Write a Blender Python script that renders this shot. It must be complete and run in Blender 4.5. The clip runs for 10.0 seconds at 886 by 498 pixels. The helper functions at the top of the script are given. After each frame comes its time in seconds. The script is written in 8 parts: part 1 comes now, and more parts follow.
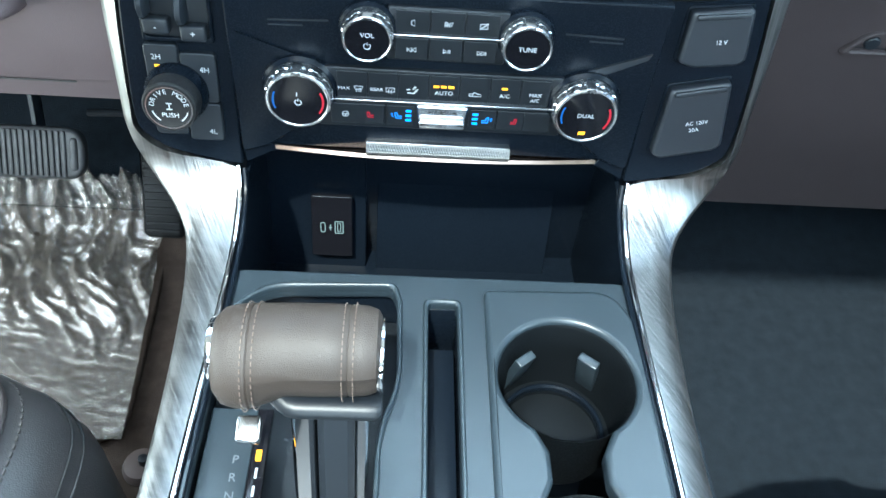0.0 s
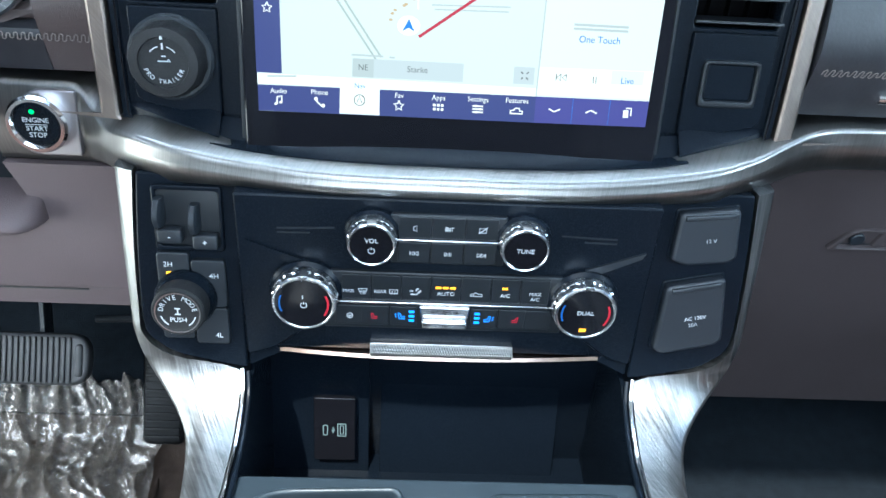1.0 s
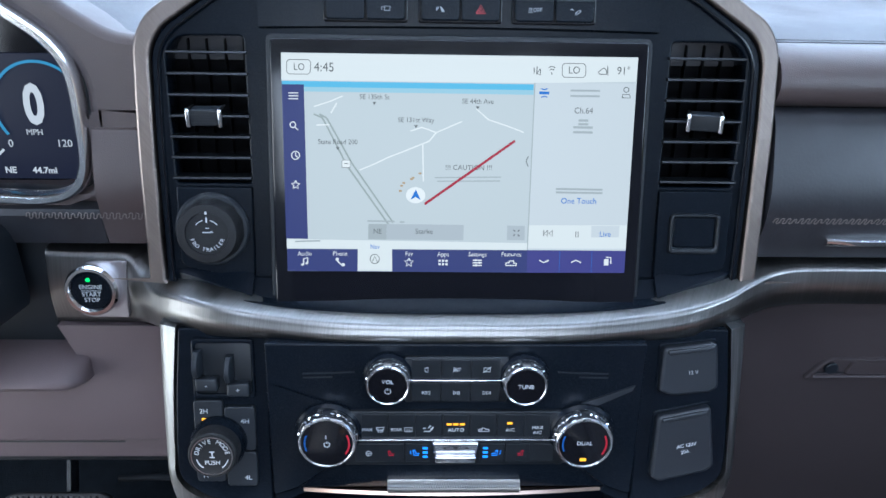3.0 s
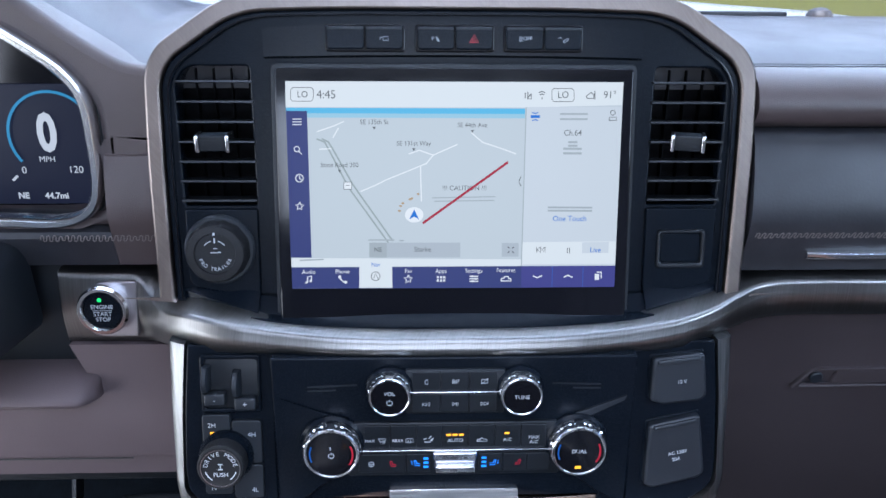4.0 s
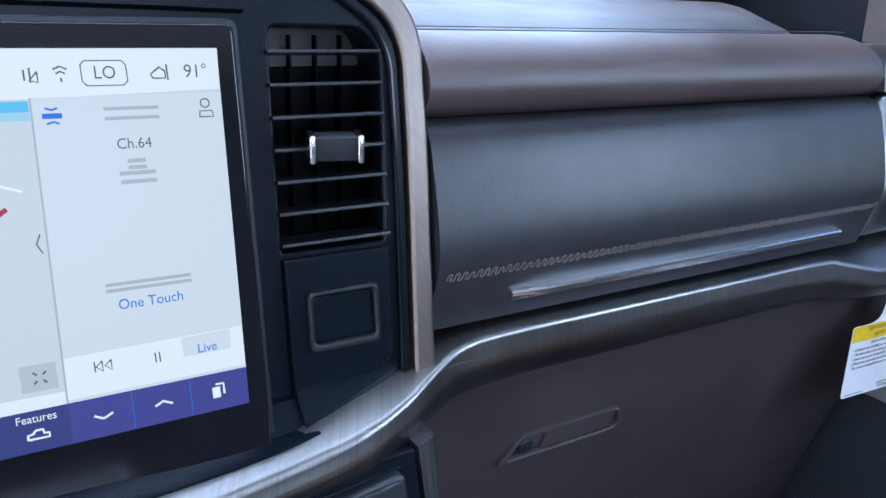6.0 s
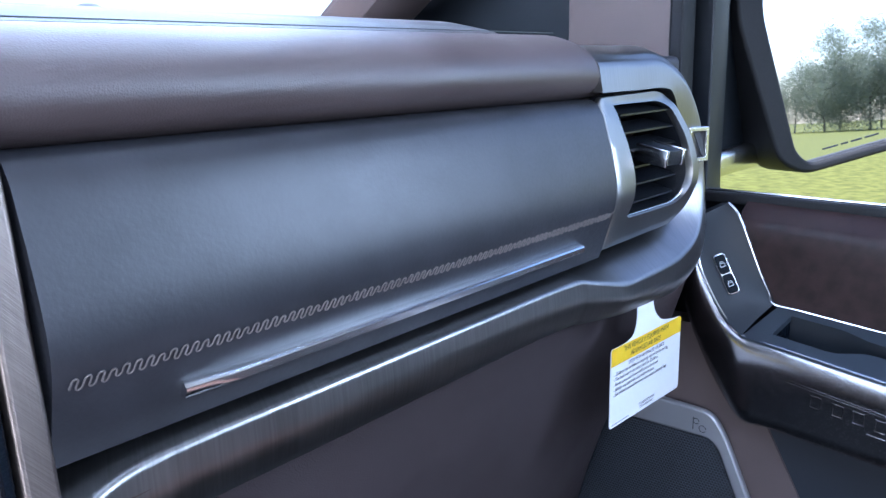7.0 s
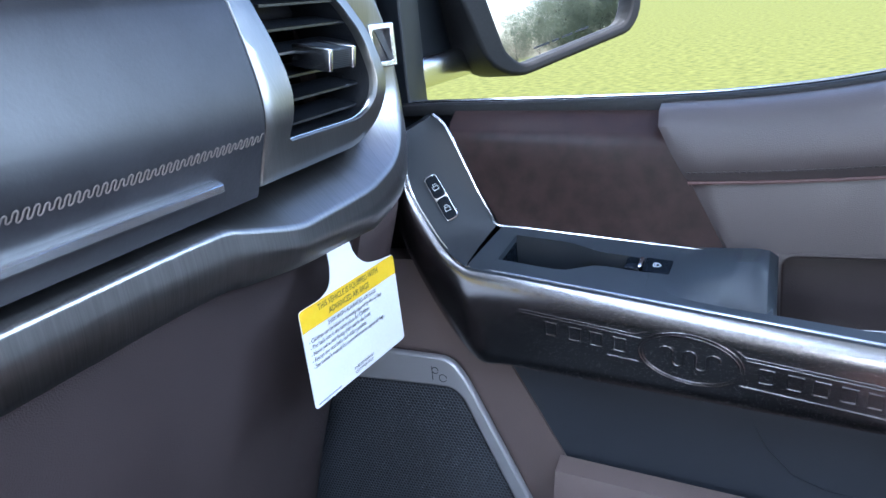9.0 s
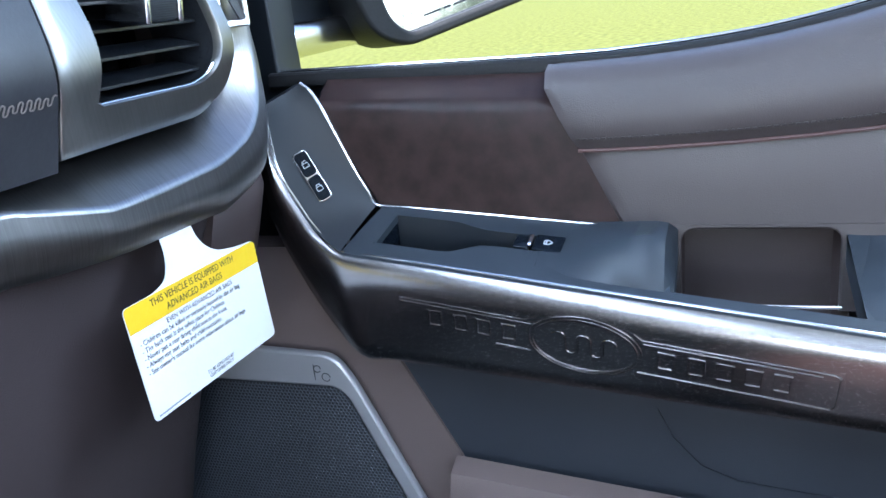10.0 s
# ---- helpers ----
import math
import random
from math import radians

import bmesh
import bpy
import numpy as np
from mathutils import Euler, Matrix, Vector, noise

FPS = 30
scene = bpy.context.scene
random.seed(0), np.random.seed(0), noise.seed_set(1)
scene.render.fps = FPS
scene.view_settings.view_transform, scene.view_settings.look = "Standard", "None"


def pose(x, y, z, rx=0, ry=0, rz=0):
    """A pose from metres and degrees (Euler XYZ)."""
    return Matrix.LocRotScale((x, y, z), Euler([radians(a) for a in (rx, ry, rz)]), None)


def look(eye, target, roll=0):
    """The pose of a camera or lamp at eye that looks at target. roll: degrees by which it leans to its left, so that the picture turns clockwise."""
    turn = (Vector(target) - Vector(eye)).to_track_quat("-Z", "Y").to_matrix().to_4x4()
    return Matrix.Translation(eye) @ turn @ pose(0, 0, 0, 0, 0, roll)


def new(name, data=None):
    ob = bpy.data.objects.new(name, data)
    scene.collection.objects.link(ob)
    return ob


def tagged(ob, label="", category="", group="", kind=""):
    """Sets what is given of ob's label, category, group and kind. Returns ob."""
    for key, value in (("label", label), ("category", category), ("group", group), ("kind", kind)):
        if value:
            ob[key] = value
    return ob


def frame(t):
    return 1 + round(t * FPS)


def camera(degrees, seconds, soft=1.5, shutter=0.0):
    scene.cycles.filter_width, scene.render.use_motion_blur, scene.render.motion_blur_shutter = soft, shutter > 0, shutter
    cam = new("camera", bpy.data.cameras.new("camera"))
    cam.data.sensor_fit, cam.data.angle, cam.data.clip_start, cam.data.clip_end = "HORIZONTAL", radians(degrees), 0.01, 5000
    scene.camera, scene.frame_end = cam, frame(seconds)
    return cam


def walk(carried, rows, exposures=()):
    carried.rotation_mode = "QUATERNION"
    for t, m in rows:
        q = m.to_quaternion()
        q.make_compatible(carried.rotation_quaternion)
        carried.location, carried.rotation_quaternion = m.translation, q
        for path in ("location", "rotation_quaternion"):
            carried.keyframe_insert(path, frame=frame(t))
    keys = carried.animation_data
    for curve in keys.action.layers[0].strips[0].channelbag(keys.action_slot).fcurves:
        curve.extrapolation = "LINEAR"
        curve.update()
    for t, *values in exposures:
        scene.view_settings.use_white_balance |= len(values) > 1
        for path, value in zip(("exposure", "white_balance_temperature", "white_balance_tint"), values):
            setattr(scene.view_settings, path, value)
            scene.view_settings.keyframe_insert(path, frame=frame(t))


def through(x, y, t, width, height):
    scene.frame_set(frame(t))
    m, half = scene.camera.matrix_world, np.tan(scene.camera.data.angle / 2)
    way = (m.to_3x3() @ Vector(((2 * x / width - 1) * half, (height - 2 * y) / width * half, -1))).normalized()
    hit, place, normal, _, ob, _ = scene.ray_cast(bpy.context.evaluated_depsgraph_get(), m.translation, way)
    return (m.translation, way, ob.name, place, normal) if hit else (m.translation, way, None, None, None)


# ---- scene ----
cam = camera(58.5, 10.0)
PATH = [
    (0, (-0.027, 0.104, 1.508), (0.086, 1.475, 0.056), 5.8),
    (0.5, (-0.028, 0.105, 1.503), (0.081, 1.681, 0.276), 4.6),
    (1, (-0.027, 0.1, 1.511), (0.058, 1.79, 0.444), 3.6),
    (1.5, (-0.024, 0.09, 1.517), (0.045, 1.855, 0.579), 2.7),
    (2, (-0.024, 0.065, 1.524), (0.037, 1.882, 0.691), 2.1),
    (2.5, (-0.027, 0.05, 1.53), (0.033, 1.899, 0.77), 1.5),
    (4, (-0.034, 0.003, 1.54), (0.043, 1.892, 0.886), 0.5),
    (4.5, (-0.032, 0.023, 1.536), (0.069, 1.914, 0.894), 0.5),
    (5, (-0.03, 0.08, 1.528), (0.174, 1.959, 0.873), 0.6),
    (5.5, (-0.007, 0.156, 1.507), (0.52, 1.978, 0.874), 0.9),
    (6, (0.031, 0.265, 1.483), (1.032, 1.894, 0.895), 1.7),
    (6.2, (0.043, 0.29, 1.467), (1.191, 1.833, 0.921), 1.5),
    (7.3, (0.157, 0.341, 1.447), (1.69, 1.546, 1.003), -2.6),
    (7.5, (0.162, 0.341, 1.446), (1.713, 1.518, 0.992), -3.2),
    (8, (0.198, 0.352, 1.435), (1.822, 1.406, 0.931), -4.1),
    (8.5, (0.269, 0.347, 1.412), (1.961, 1.261, 0.863), -5.3),
    (9, (0.293, 0.346, 1.4), (2.031, 1.139, 0.808), -5.8),
    (9.5, (0.344, 0.331, 1.381), (2.112, 1.036, 0.766), -6.0),
    (10, (0.364, 0.327, 1.368), (2.15, 0.975, 0.745), -6.3),
]
EXPOSURES = [(0.0, 1.95, 5700, -3), (1.2, 1.65, 5650, 4), (2.5, 1.15, 5600, 9), (4.5, 0.98, 5550, 18), (6.2, 1.15, 5400, 16), (7.5, 1.80, 5250, 19), (9.0, 1.86, 5430, 14), (10.0, 2.02, 5550, 11)]
walk(cam, [(t, look(eye, target, roll)) for t, eye, target, roll in PATH], EXPOSURES)

# ---- world, sun and exposure ----
world = bpy.data.worlds.new("sky")
scene.world = world
world.use_nodes = True
wn = world.node_tree.nodes
sky = wn.new("ShaderNodeTexSky")
sky.sky_type = "NISHITA"
sky.sun_disc = False
sky.sun_elevation = radians(58)
sky.sun_rotation = radians(200)
sky.air_density, sky.dust_density, sky.ozone_density = 1.0, 1.6, 1.0
wn["Background"].inputs["Strength"].default_value = 0.14
world.node_tree.links.new(sky.outputs["Color"], wn["Background"].inputs["Color"])

sun = new("sun", bpy.data.lights.new("sun", "SUN"))
sun.data.energy, sun.data.angle, sun.data.color = 3.0, radians(1.5), (1.0, 0.95, 0.86)
# the sun stands high behind the vehicle
# sky light falling in through the openings of the cab
def opening(name, eye, target, w, h, watts, tone):
    lamp = new(name, bpy.data.lights.new(name, "AREA"))
    lamp.data.shape, lamp.data.size, lamp.data.size_y = "RECTANGLE", w, h
    lamp.data.energy, lamp.data.color = watts, tone
    lamp.matrix_world = look(eye, target)


opening("sky_through_windscreen", (0.0, 0.82, 1.745), (0.0, 0.45, 1.10), 1.45, 0.60, 6.6, (0.73, 0.88, 1.0))
# this lamp is added in an assumed roof opening to brighten the cabin
opening("sky_through_assumed_roof_opening", (0.0, -0.45, 1.945), (0.0, -0.449, 1.0), 0.85, 1.05, 5.0, (0.72, 0.88, 1.0))
opening("sky_through_open_left_door", (-0.912, 0.25, 1.22), (0.0, 0.40, 1.02), 0.80, 0.64, 5.6, (0.92, 0.94, 0.92))
opening("sky_through_rear_window", (0.0, -1.925, 1.55), (0.0, 0.0, 1.35), 1.3, 0.45, 9.2, (0.85, 0.92, 0.97))
opening("sky_through_right_rear_window", (0.955, -0.87, 1.585), (0.0, -0.60, 1.40), 0.90, 0.40, 4.6, (0.75, 0.90, 1.0))
opening("sky_through_right_window", (0.960, -0.05, 1.60), (0.0, 0.05, 1.40), 0.36, 0.38, 2.5, (0.75, 0.90, 1.0))
sun.matrix_world = look((-3.0, -8.5, 14.0), (0.0, 0.0, 0.0))

# ---- small building kit ----
def material(name, col, rough=0.5, metal=0.0, grain=0.0, bump=0.0, var=0.15, blotch=9.0, spec=0.5, stretch=(1, 1, 1), cells=False, rvar=0.1, coat=0.0):
    """A surface with fine grain (bump), larger blotches in colour and an uneven gloss."""
    m = bpy.data.materials.new(name)
    m.use_nodes = True
    n, l = m.node_tree.nodes, m.node_tree.links
    b = n["Principled BSDF"]
    b.inputs["Metallic"].default_value = metal
    b.inputs["Specular IOR Level"].default_value = spec
    b.inputs["Coat Weight"].default_value = coat
    b.inputs["Coat Roughness"].default_value = 0.08
    tc = n.new("ShaderNodeTexCoord")
    big = n.new("ShaderNodeTexNoise")
    big.inputs["Scale"].default_value, big.inputs["Detail"].default_value = blotch, 5.0
    l.new(tc.outputs["Object"], big.inputs["Vector"])
    ramp = n.new("ShaderNodeMapRange")
    ramp.inputs["From Min"].default_value, ramp.inputs["From Max"].default_value = 0.3, 0.7
    ramp.inputs["To Min"].default_value, ramp.inputs["To Max"].default_value = 1 - var, 1 + var
    l.new(big.outputs["Fac"], ramp.inputs["Value"])
    mul = n.new("ShaderNodeVectorMath")
    mul.operation = "SCALE"
    mul.inputs[0].default_value = col
    l.new(ramp.outputs["Result"], mul.inputs["Scale"])
    l.new(mul.outputs["Vector"], b.inputs["Base Color"])
    rr = n.new("ShaderNodeMapRange")
    rr.inputs["From Min"].default_value, rr.inputs["From Max"].default_value = 0.3, 0.7
    rr.inputs["To Min"].default_value, rr.inputs["To Max"].default_value = max(rough - rvar, 0.02), min(rough + rvar, 1.0)
    fine = n.new("ShaderNodeTexVoronoi" if cells else "ShaderNodeTexNoise")
    fine.inputs["Scale"].default_value = grain or 400.0
    mp = n.new("ShaderNodeMapping")
    mp.inputs["Scale"].default_value = stretch
    l.new(tc.outputs["Object"], mp.inputs["Vector"])
    l.new(mp.outputs["Vector"], fine.inputs["Vector"])
    out = fine.outputs["Distance"] if cells else fine.outputs["Fac"]
    l.new(big.outputs["Fac"] if cells else out, rr.inputs["Value"])
    l.new(rr.outputs["Result"], b.inputs["Roughness"])
    if bump:
        bp = n.new("ShaderNodeBump")
        bp.inputs["Strength"].default_value, bp.inputs["Distance"].default_value = bump, 0.001
        l.new(out, bp.inputs["Height"])
        l.new(bp.outputs["Normal"], b.inputs["Normal"])
    return m


def brushed(name, col, rough, turn, fine=900.0, along=14.0, depth=0.02, spread=0.10, across=1):
    """Metal with fine hairlines along one direction and sparse scratches across it; turn: degrees about x, y, z."""
    m = bpy.data.materials.new(name)
    m.use_nodes = True
    n, l = m.node_tree.nodes, m.node_tree.links
    b = n["Principled BSDF"]
    b.inputs["Metallic"].default_value = 1.0
    tc = n.new("ShaderNodeTexCoord")
    layers = []
    for extra, f, a in ((0.0, fine, along), (37.0, fine * 0.5, along * 1.6)):
        mp = n.new("ShaderNodeMapping")
        mp.vector_type = "TEXTURE"
        mp.inputs["Rotation"].default_value = tuple(radians(q + (extra if q else 0.0)) for q in turn)
        mp.inputs["Scale"].default_value = (1 / a, 1 / (f if across == 1 else a), 1 / (f if across == 2 else a))
        nz = n.new("ShaderNodeTexNoise")
        nz.inputs["Scale"].default_value, nz.inputs["Detail"].default_value = 1.0, 2.0
        l.new(tc.outputs["Object"], mp.inputs["Vector"])
        l.new(mp.outputs["Vector"], nz.inputs["Vector"])
        layers.append(nz)
    mix = n.new("ShaderNodeMath")
    mix.operation = "MULTIPLY_ADD"
    mix.inputs[1].default_value = 0.45
    l.new(layers[1].outputs["Fac"], mix.inputs[0])
    l.new(layers[0].outputs["Fac"], mix.inputs[2])
    big = n.new("ShaderNodeTexNoise")
    big.inputs["Scale"].default_value, big.inputs["Detail"].default_value = 16.0, 4.0
    l.new(tc.outputs["Object"], big.inputs["Vector"])
    for src, lo, hi, target in ((mix, rough - spread, rough + spread, "Roughness"), (big, 0.92, 1.08, "tone")):
        rg = n.new("ShaderNodeMapRange")
        rg.inputs["From Min"].default_value, rg.inputs["From Max"].default_value = (0.50, 0.95) if src is mix else (0.3, 0.7)
        rg.inputs["To Min"].default_value, rg.inputs["To Max"].default_value = lo, hi
        l.new(src.outputs[0], rg.inputs["Value"])
        if target == "tone":
            sc = n.new("ShaderNodeVectorMath")
            sc.operation = "SCALE"
            sc.inputs[0].default_value = col
            hr = n.new("ShaderNodeMapRange")
            hr.inputs["From Min"].default_value, hr.inputs["From Max"].default_value = 0.50, 0.95
            hr.inputs["To Min"].default_value, hr.inputs["To Max"].default_value = 1 - 2.2 * spread, 1 + 2.2 * spread
            l.new(mix.outputs[0], hr.inputs["Value"])
            both = n.new("ShaderNodeMath")
            both.operation = "MULTIPLY"
            l.new(rg.outputs["Result"], both.inputs[0])
            l.new(hr.outputs["Result"], both.inputs[1])
            l.new(both.outputs[0], sc.inputs["Scale"])
            l.new(sc.outputs["Vector"], b.inputs["Base Color"])
        else:
            l.new(rg.outputs["Result"], b.inputs[target])
    bp = n.new("ShaderNodeBump")
    bp.inputs["Strength"].default_value, bp.inputs["Distance"].default_value = depth, 0.002
    l.new(mix.outputs[0], bp.inputs["Height"])
    l.new(bp.outputs["Normal"], b.inputs["Normal"])
    return m


def glow(name, col, strength=1.0):
    m = bpy.data.materials.new(name)
    m.use_nodes = True
    b = m.node_tree.nodes["Principled BSDF"]
    b.inputs["Base Color"].default_value = (0.006, 0.006, 0.006, 1)
    b.inputs["Roughness"].default_value = 0.3
    b.inputs["Specular IOR Level"].default_value = 0.1
    b.inputs["Emission Color"].default_value = (col[0], col[1], col[2] * 0.89, 1)
    b.inputs["Emission Strength"].default_value = strength * 0.46
    return m


def glass(name, tint=(1, 1, 1), rough=0.0):
    m = bpy.data.materials.new(name)
    m.use_nodes = True
    b = m.node_tree.nodes["Principled BSDF"]
    b.inputs["Base Color"].default_value = (*tint, 1)
    b.inputs["Transmission Weight"].default_value = 1.0
    b.inputs["Roughness"].default_value = rough
    b.inputs["IOR"].default_value = 1.45
    return m


def thing(name, loc, label, category, group="", kind=""):
    ob = new(name)
    ob.location = loc
    ob.empty_display_size = 0.02
    return tagged(ob, label, category, group, kind)


def hang(ob, parent):
    if parent is not None:
        ob.parent = parent
        if parent.type == "EMPTY":
            ob.matrix_parent_inverse = Matrix.Translation(parent.location).inverted()
    return ob


def finish(name, me, mat, parent, label="", sharp=35):
    me.materials.clear()
    me.materials.append(mat)
    me.polygons.foreach_set("use_smooth", [True] * len(me.polygons))
    me.set_sharp_from_angle(angle=radians(sharp))
    me.update()
    return tagged(hang(new(name, me), parent), label)


def part(name, bm, mat, parent, label="", sharp=35):
    bmesh.ops.recalc_face_normals(bm, faces=bm.faces[:])
    me = bpy.data.meshes.new(name)
    bm.to_mesh(me)
    bm.free()
    return finish(name, me, mat, parent, label, sharp)


def front(x=0.0, y=0.0, z=0.0, lean=0.0, turn=0.0):
    """A plane that faces the cabin's rear: local x to the right, local y up, local z towards the rear. lean tips its top forwards."""
    return pose(x, y, z, 90 - lean, 0, turn) 


def flat(x=0.0, y=0.0, z=0.0):
    """A level plane: local x right, local y forwards, local z up."""
    return pose(x, y, z)


def inboard(x=0.0, y=0.0, z=0.0, lean=0.0, turn=0.0):
    """A plane on the door that faces the cabin: local x forwards is minus, so text reads from inside; local y up; local z inwards."""
    return pose(x, y, z, 90 - lean, 0, -90 + turn)


def rounded(pts, r, seg=5):
    """A polygon with its corners rounded; r: one radius or one for each corner."""
    out, n = [], len(pts)
    for i, p in enumerate(pts):
        rad = r[i] if isinstance(r, (list, tuple)) else r
        p = Vector(p)
        a, b = Vector(pts[i - 1]) - p, Vector(pts[(i + 1) % n]) - p
        if rad <= 0 or a.length < 1e-9 or b.length < 1e-9:
            out.append(tuple(p))
            continue
        d = min(rad, 0.48 * a.length, 0.48 * b.length)
        a, b = p + a.normalized() * d, p + b.normalized() * d
        for k in range(seg + 1):
            t = k / seg
            out.append(tuple((1 - t) ** 2 * a + 2 * t * (1 - t) * p + t * t * b))
    return out


def rect(x0, y0, x1, y1, r=0.0, seg=5):
    return rounded([(x0, y0), (x1, y0), (x1, y1), (x0, y1)], r, seg)


def ring(cx, cy, r, n=40, a0=0.0, a1=360.0, ry=None):
    k = n if abs(a1 - a0) >= 360 else n + 1
    return [(cx + r * math.cos(radians(a0 + (a1 - a0) * i / n)), cy + (ry or r) * math.sin(radians(a0 + (a1 - a0) * i / n))) for i in range(k)]


def plate(name, outlines, m, th, bev, mat, parent, label="", res=2):
    """A bevelled slab cut from outlines (the first is the rim, the others are holes); its front is at local z = 0."""
    cu = bpy.data.curves.new(name, "CURVE")
    cu.dimensions, cu.fill_mode = "2D", "BOTH"
    bev = min(bev, th * 0.49)
    cu.extrude, cu.bevel_depth, cu.bevel_resolution, cu.offset = th / 2 - bev, bev, res, -bev
    for pts in outlines:
        sp = cu.splines.new("POLY")
        sp.points.add(len(pts) - 1)
        for q, p in zip(sp.points, pts):
            q.co = (p[0], p[1], 0, 1)
        sp.use_cyclic_u = True
    tmp = bpy.data.objects.new(name, cu)
    me = bpy.data.meshes.new_from_object(tmp)
    bpy.data.objects.remove(tmp)
    bpy.data.curves.remove(cu)
    me.transform(m @ Matrix.Translation((0, 0, -th / 2)))
    me.name = name
    return finish(name, me, mat, parent, label)


def lathe(name, profile, m, mat, parent, label="", seg=40):
    """A turned form: profile of (radius, height) about local z."""
    bm = bmesh.new()
    rows = []
    for r, h in profile:
        if r < 1e-6:
            rows.append([bm.verts.new(m @ Vector((0, 0, h)))])
        else:
            rows.append([bm.verts.new(m @ Vector((r * math.cos(2 * math.pi * i / seg), r * math.sin(2 * math.pi * i / seg), h))) for i in range(seg)])
    for a, b in zip(rows, rows[1:]):
        for i in range(seg):
            j = (i + 1) % seg
            if len(a) == 1 and len(b) > 1:
                bm.faces.new((a[0], b[i], b[j]))
            elif len(b) == 1 and len(a) > 1:
                bm.faces.new((a[i], a[j], b[0]))
            elif len(a) > 1:
                bm.faces.new((a[i], a[j], b[j], b[i]))
    return part(name, bm, mat, parent, label, 30)


def loft(name, rows, mat, parent, label="", closed=True, caps=True, sharp=35):
    """A skin over rows of points; closed: each row is a closed section."""
    bm = bmesh.new()
    vs = [[bm.verts.new(p) for p in row] for row in rows]
    n = len(rows[0])
    for a, b in zip(vs, vs[1:]):
        for i in range(n if closed else n - 1):
            j = (i + 1) % n
            bm.faces.new((a[i], a[j], b[j], b[i]))
    if caps and closed:
        bm.faces.new(vs[0])
        bm.faces.new(vs[-1][::-1])
    return part(name, bm, mat, parent, label, sharp)


def curve_pts(pts, n=6):
    """A smooth line through points."""
    p = [Vector(q) for q in pts]
    p = [2 * p[0] - p[1]] + p + [2 * p[-1] - p[-2]]
    out = []
    for i in range(1, len(p) - 2):
        for k in range(n):
            t = k / n
            out.append(0.5 * (2 * p[i] + (p[i + 1] - p[i - 1]) * t + (2 * p[i - 1] - 5 * p[i] + 4 * p[i + 1] - p[i + 2]) * t * t + (3 * p[i] - p[i - 1] - 3 * p[i + 1] + p[i + 2]) * t ** 3))
    return out + [p[-2]]


def tube(name, path, w, h, mat, parent, label="", up=(0, 0, 1), seg=10, power=2.0, taper=None):
    """A rod along a path with an oval to boxy section w wide and h high."""
    path = [Vector(p) for p in path]
    rows = []
    for i, p in enumerate(path):
        d = (path[min(i + 1, len(path) - 1)] - path[max(i - 1, 0)]).normalized()
        side = d.cross(Vector(up)).normalized()
        top = side.cross(d)
        s = taper(i / (len(path) - 1)) if taper else 1.0
        row = []
        for k in range(seg):
            a = 2 * math.pi * k / seg
            c, sn = math.cos(a), math.sin(a)
            c, sn = math.copysign(abs(c) ** (2 / power), c), math.copysign(abs(sn) ** (2 / power), sn)
            row.append(p + side * (c * w / 2 * s) + top * (sn * h / 2 * s))
        rows.append(row)
    return loft(name, rows, mat, parent, label)


def strip(bm, pts, w, m, h=0.0003, close=False):
    """A thin raised line of width w in the local plane of m, added to bm."""
    pts = [Vector((*p[:2], 0)) for p in pts]
    n = len(pts)
    lo, hi = [], []
    for i, p in enumerate(pts):
        a = pts[i - 1] if i or close else pts[0]
        b = pts[(i + 1) % n] if i < n - 1 or close else pts[-1]
        d1, d2 = (p - a), (b - p)
        d = (d1.normalized() if d1.length > 1e-9 else Vector()) + (d2.normalized() if d2.length > 1e-9 else Vector())
        d = d.normalized() if d.length > 1e-9 else Vector((1, 0, 0))
        s = Vector((-d.y, d.x, 0)) * (w / 2)
        lo.append((bm.verts.new(m @ (p - s)), bm.verts.new(m @ (p - s + Vector((0, 0, h))))))
        hi.append((bm.verts.new(m @ (p + s)), bm.verts.new(m @ (p + s + Vector((0, 0, h))))))
    for i in range(n if close else n - 1):
        j = (i + 1) % n
        bm.faces.new((lo[i][1], lo[j][1], hi[j][1], hi[i][1]))
        bm.faces.new((lo[i][0], lo[i][1], lo[j][1], lo[j][0])[::-1])
        bm.faces.new((hi[i][0], hi[j][0], hi[j][1], hi[i][1])[::-1])


def fill(bm, pts, m, h=0.0003):
    """A thin raised patch, added to bm."""
    top = [bm.verts.new(m @ Vector((p[0], p[1], h))) for p in pts]
    bot = [bm.verts.new(m @ Vector((p[0], p[1], 0))) for p in pts]
    bm.faces.new(top)
    for i in range(len(pts)):
        j = (i + 1) % len(pts)
        bm.faces.new((bot[i], bot[j], top[j], top[i]))


def lines(name, polys, w, m, mat, parent, h=0.0003, fills=(), label=""):
    bm = bmesh.new()
    for p in polys:
        strip(bm, p, w, m, h)
    for p in fills:
        fill(bm, p, m, h)
    me = bpy.data.meshes.new(name)
    bm.to_mesh(me)
    bm.free()
    me.materials.append(mat)
    return tagged(hang(new(name, me), parent), label)


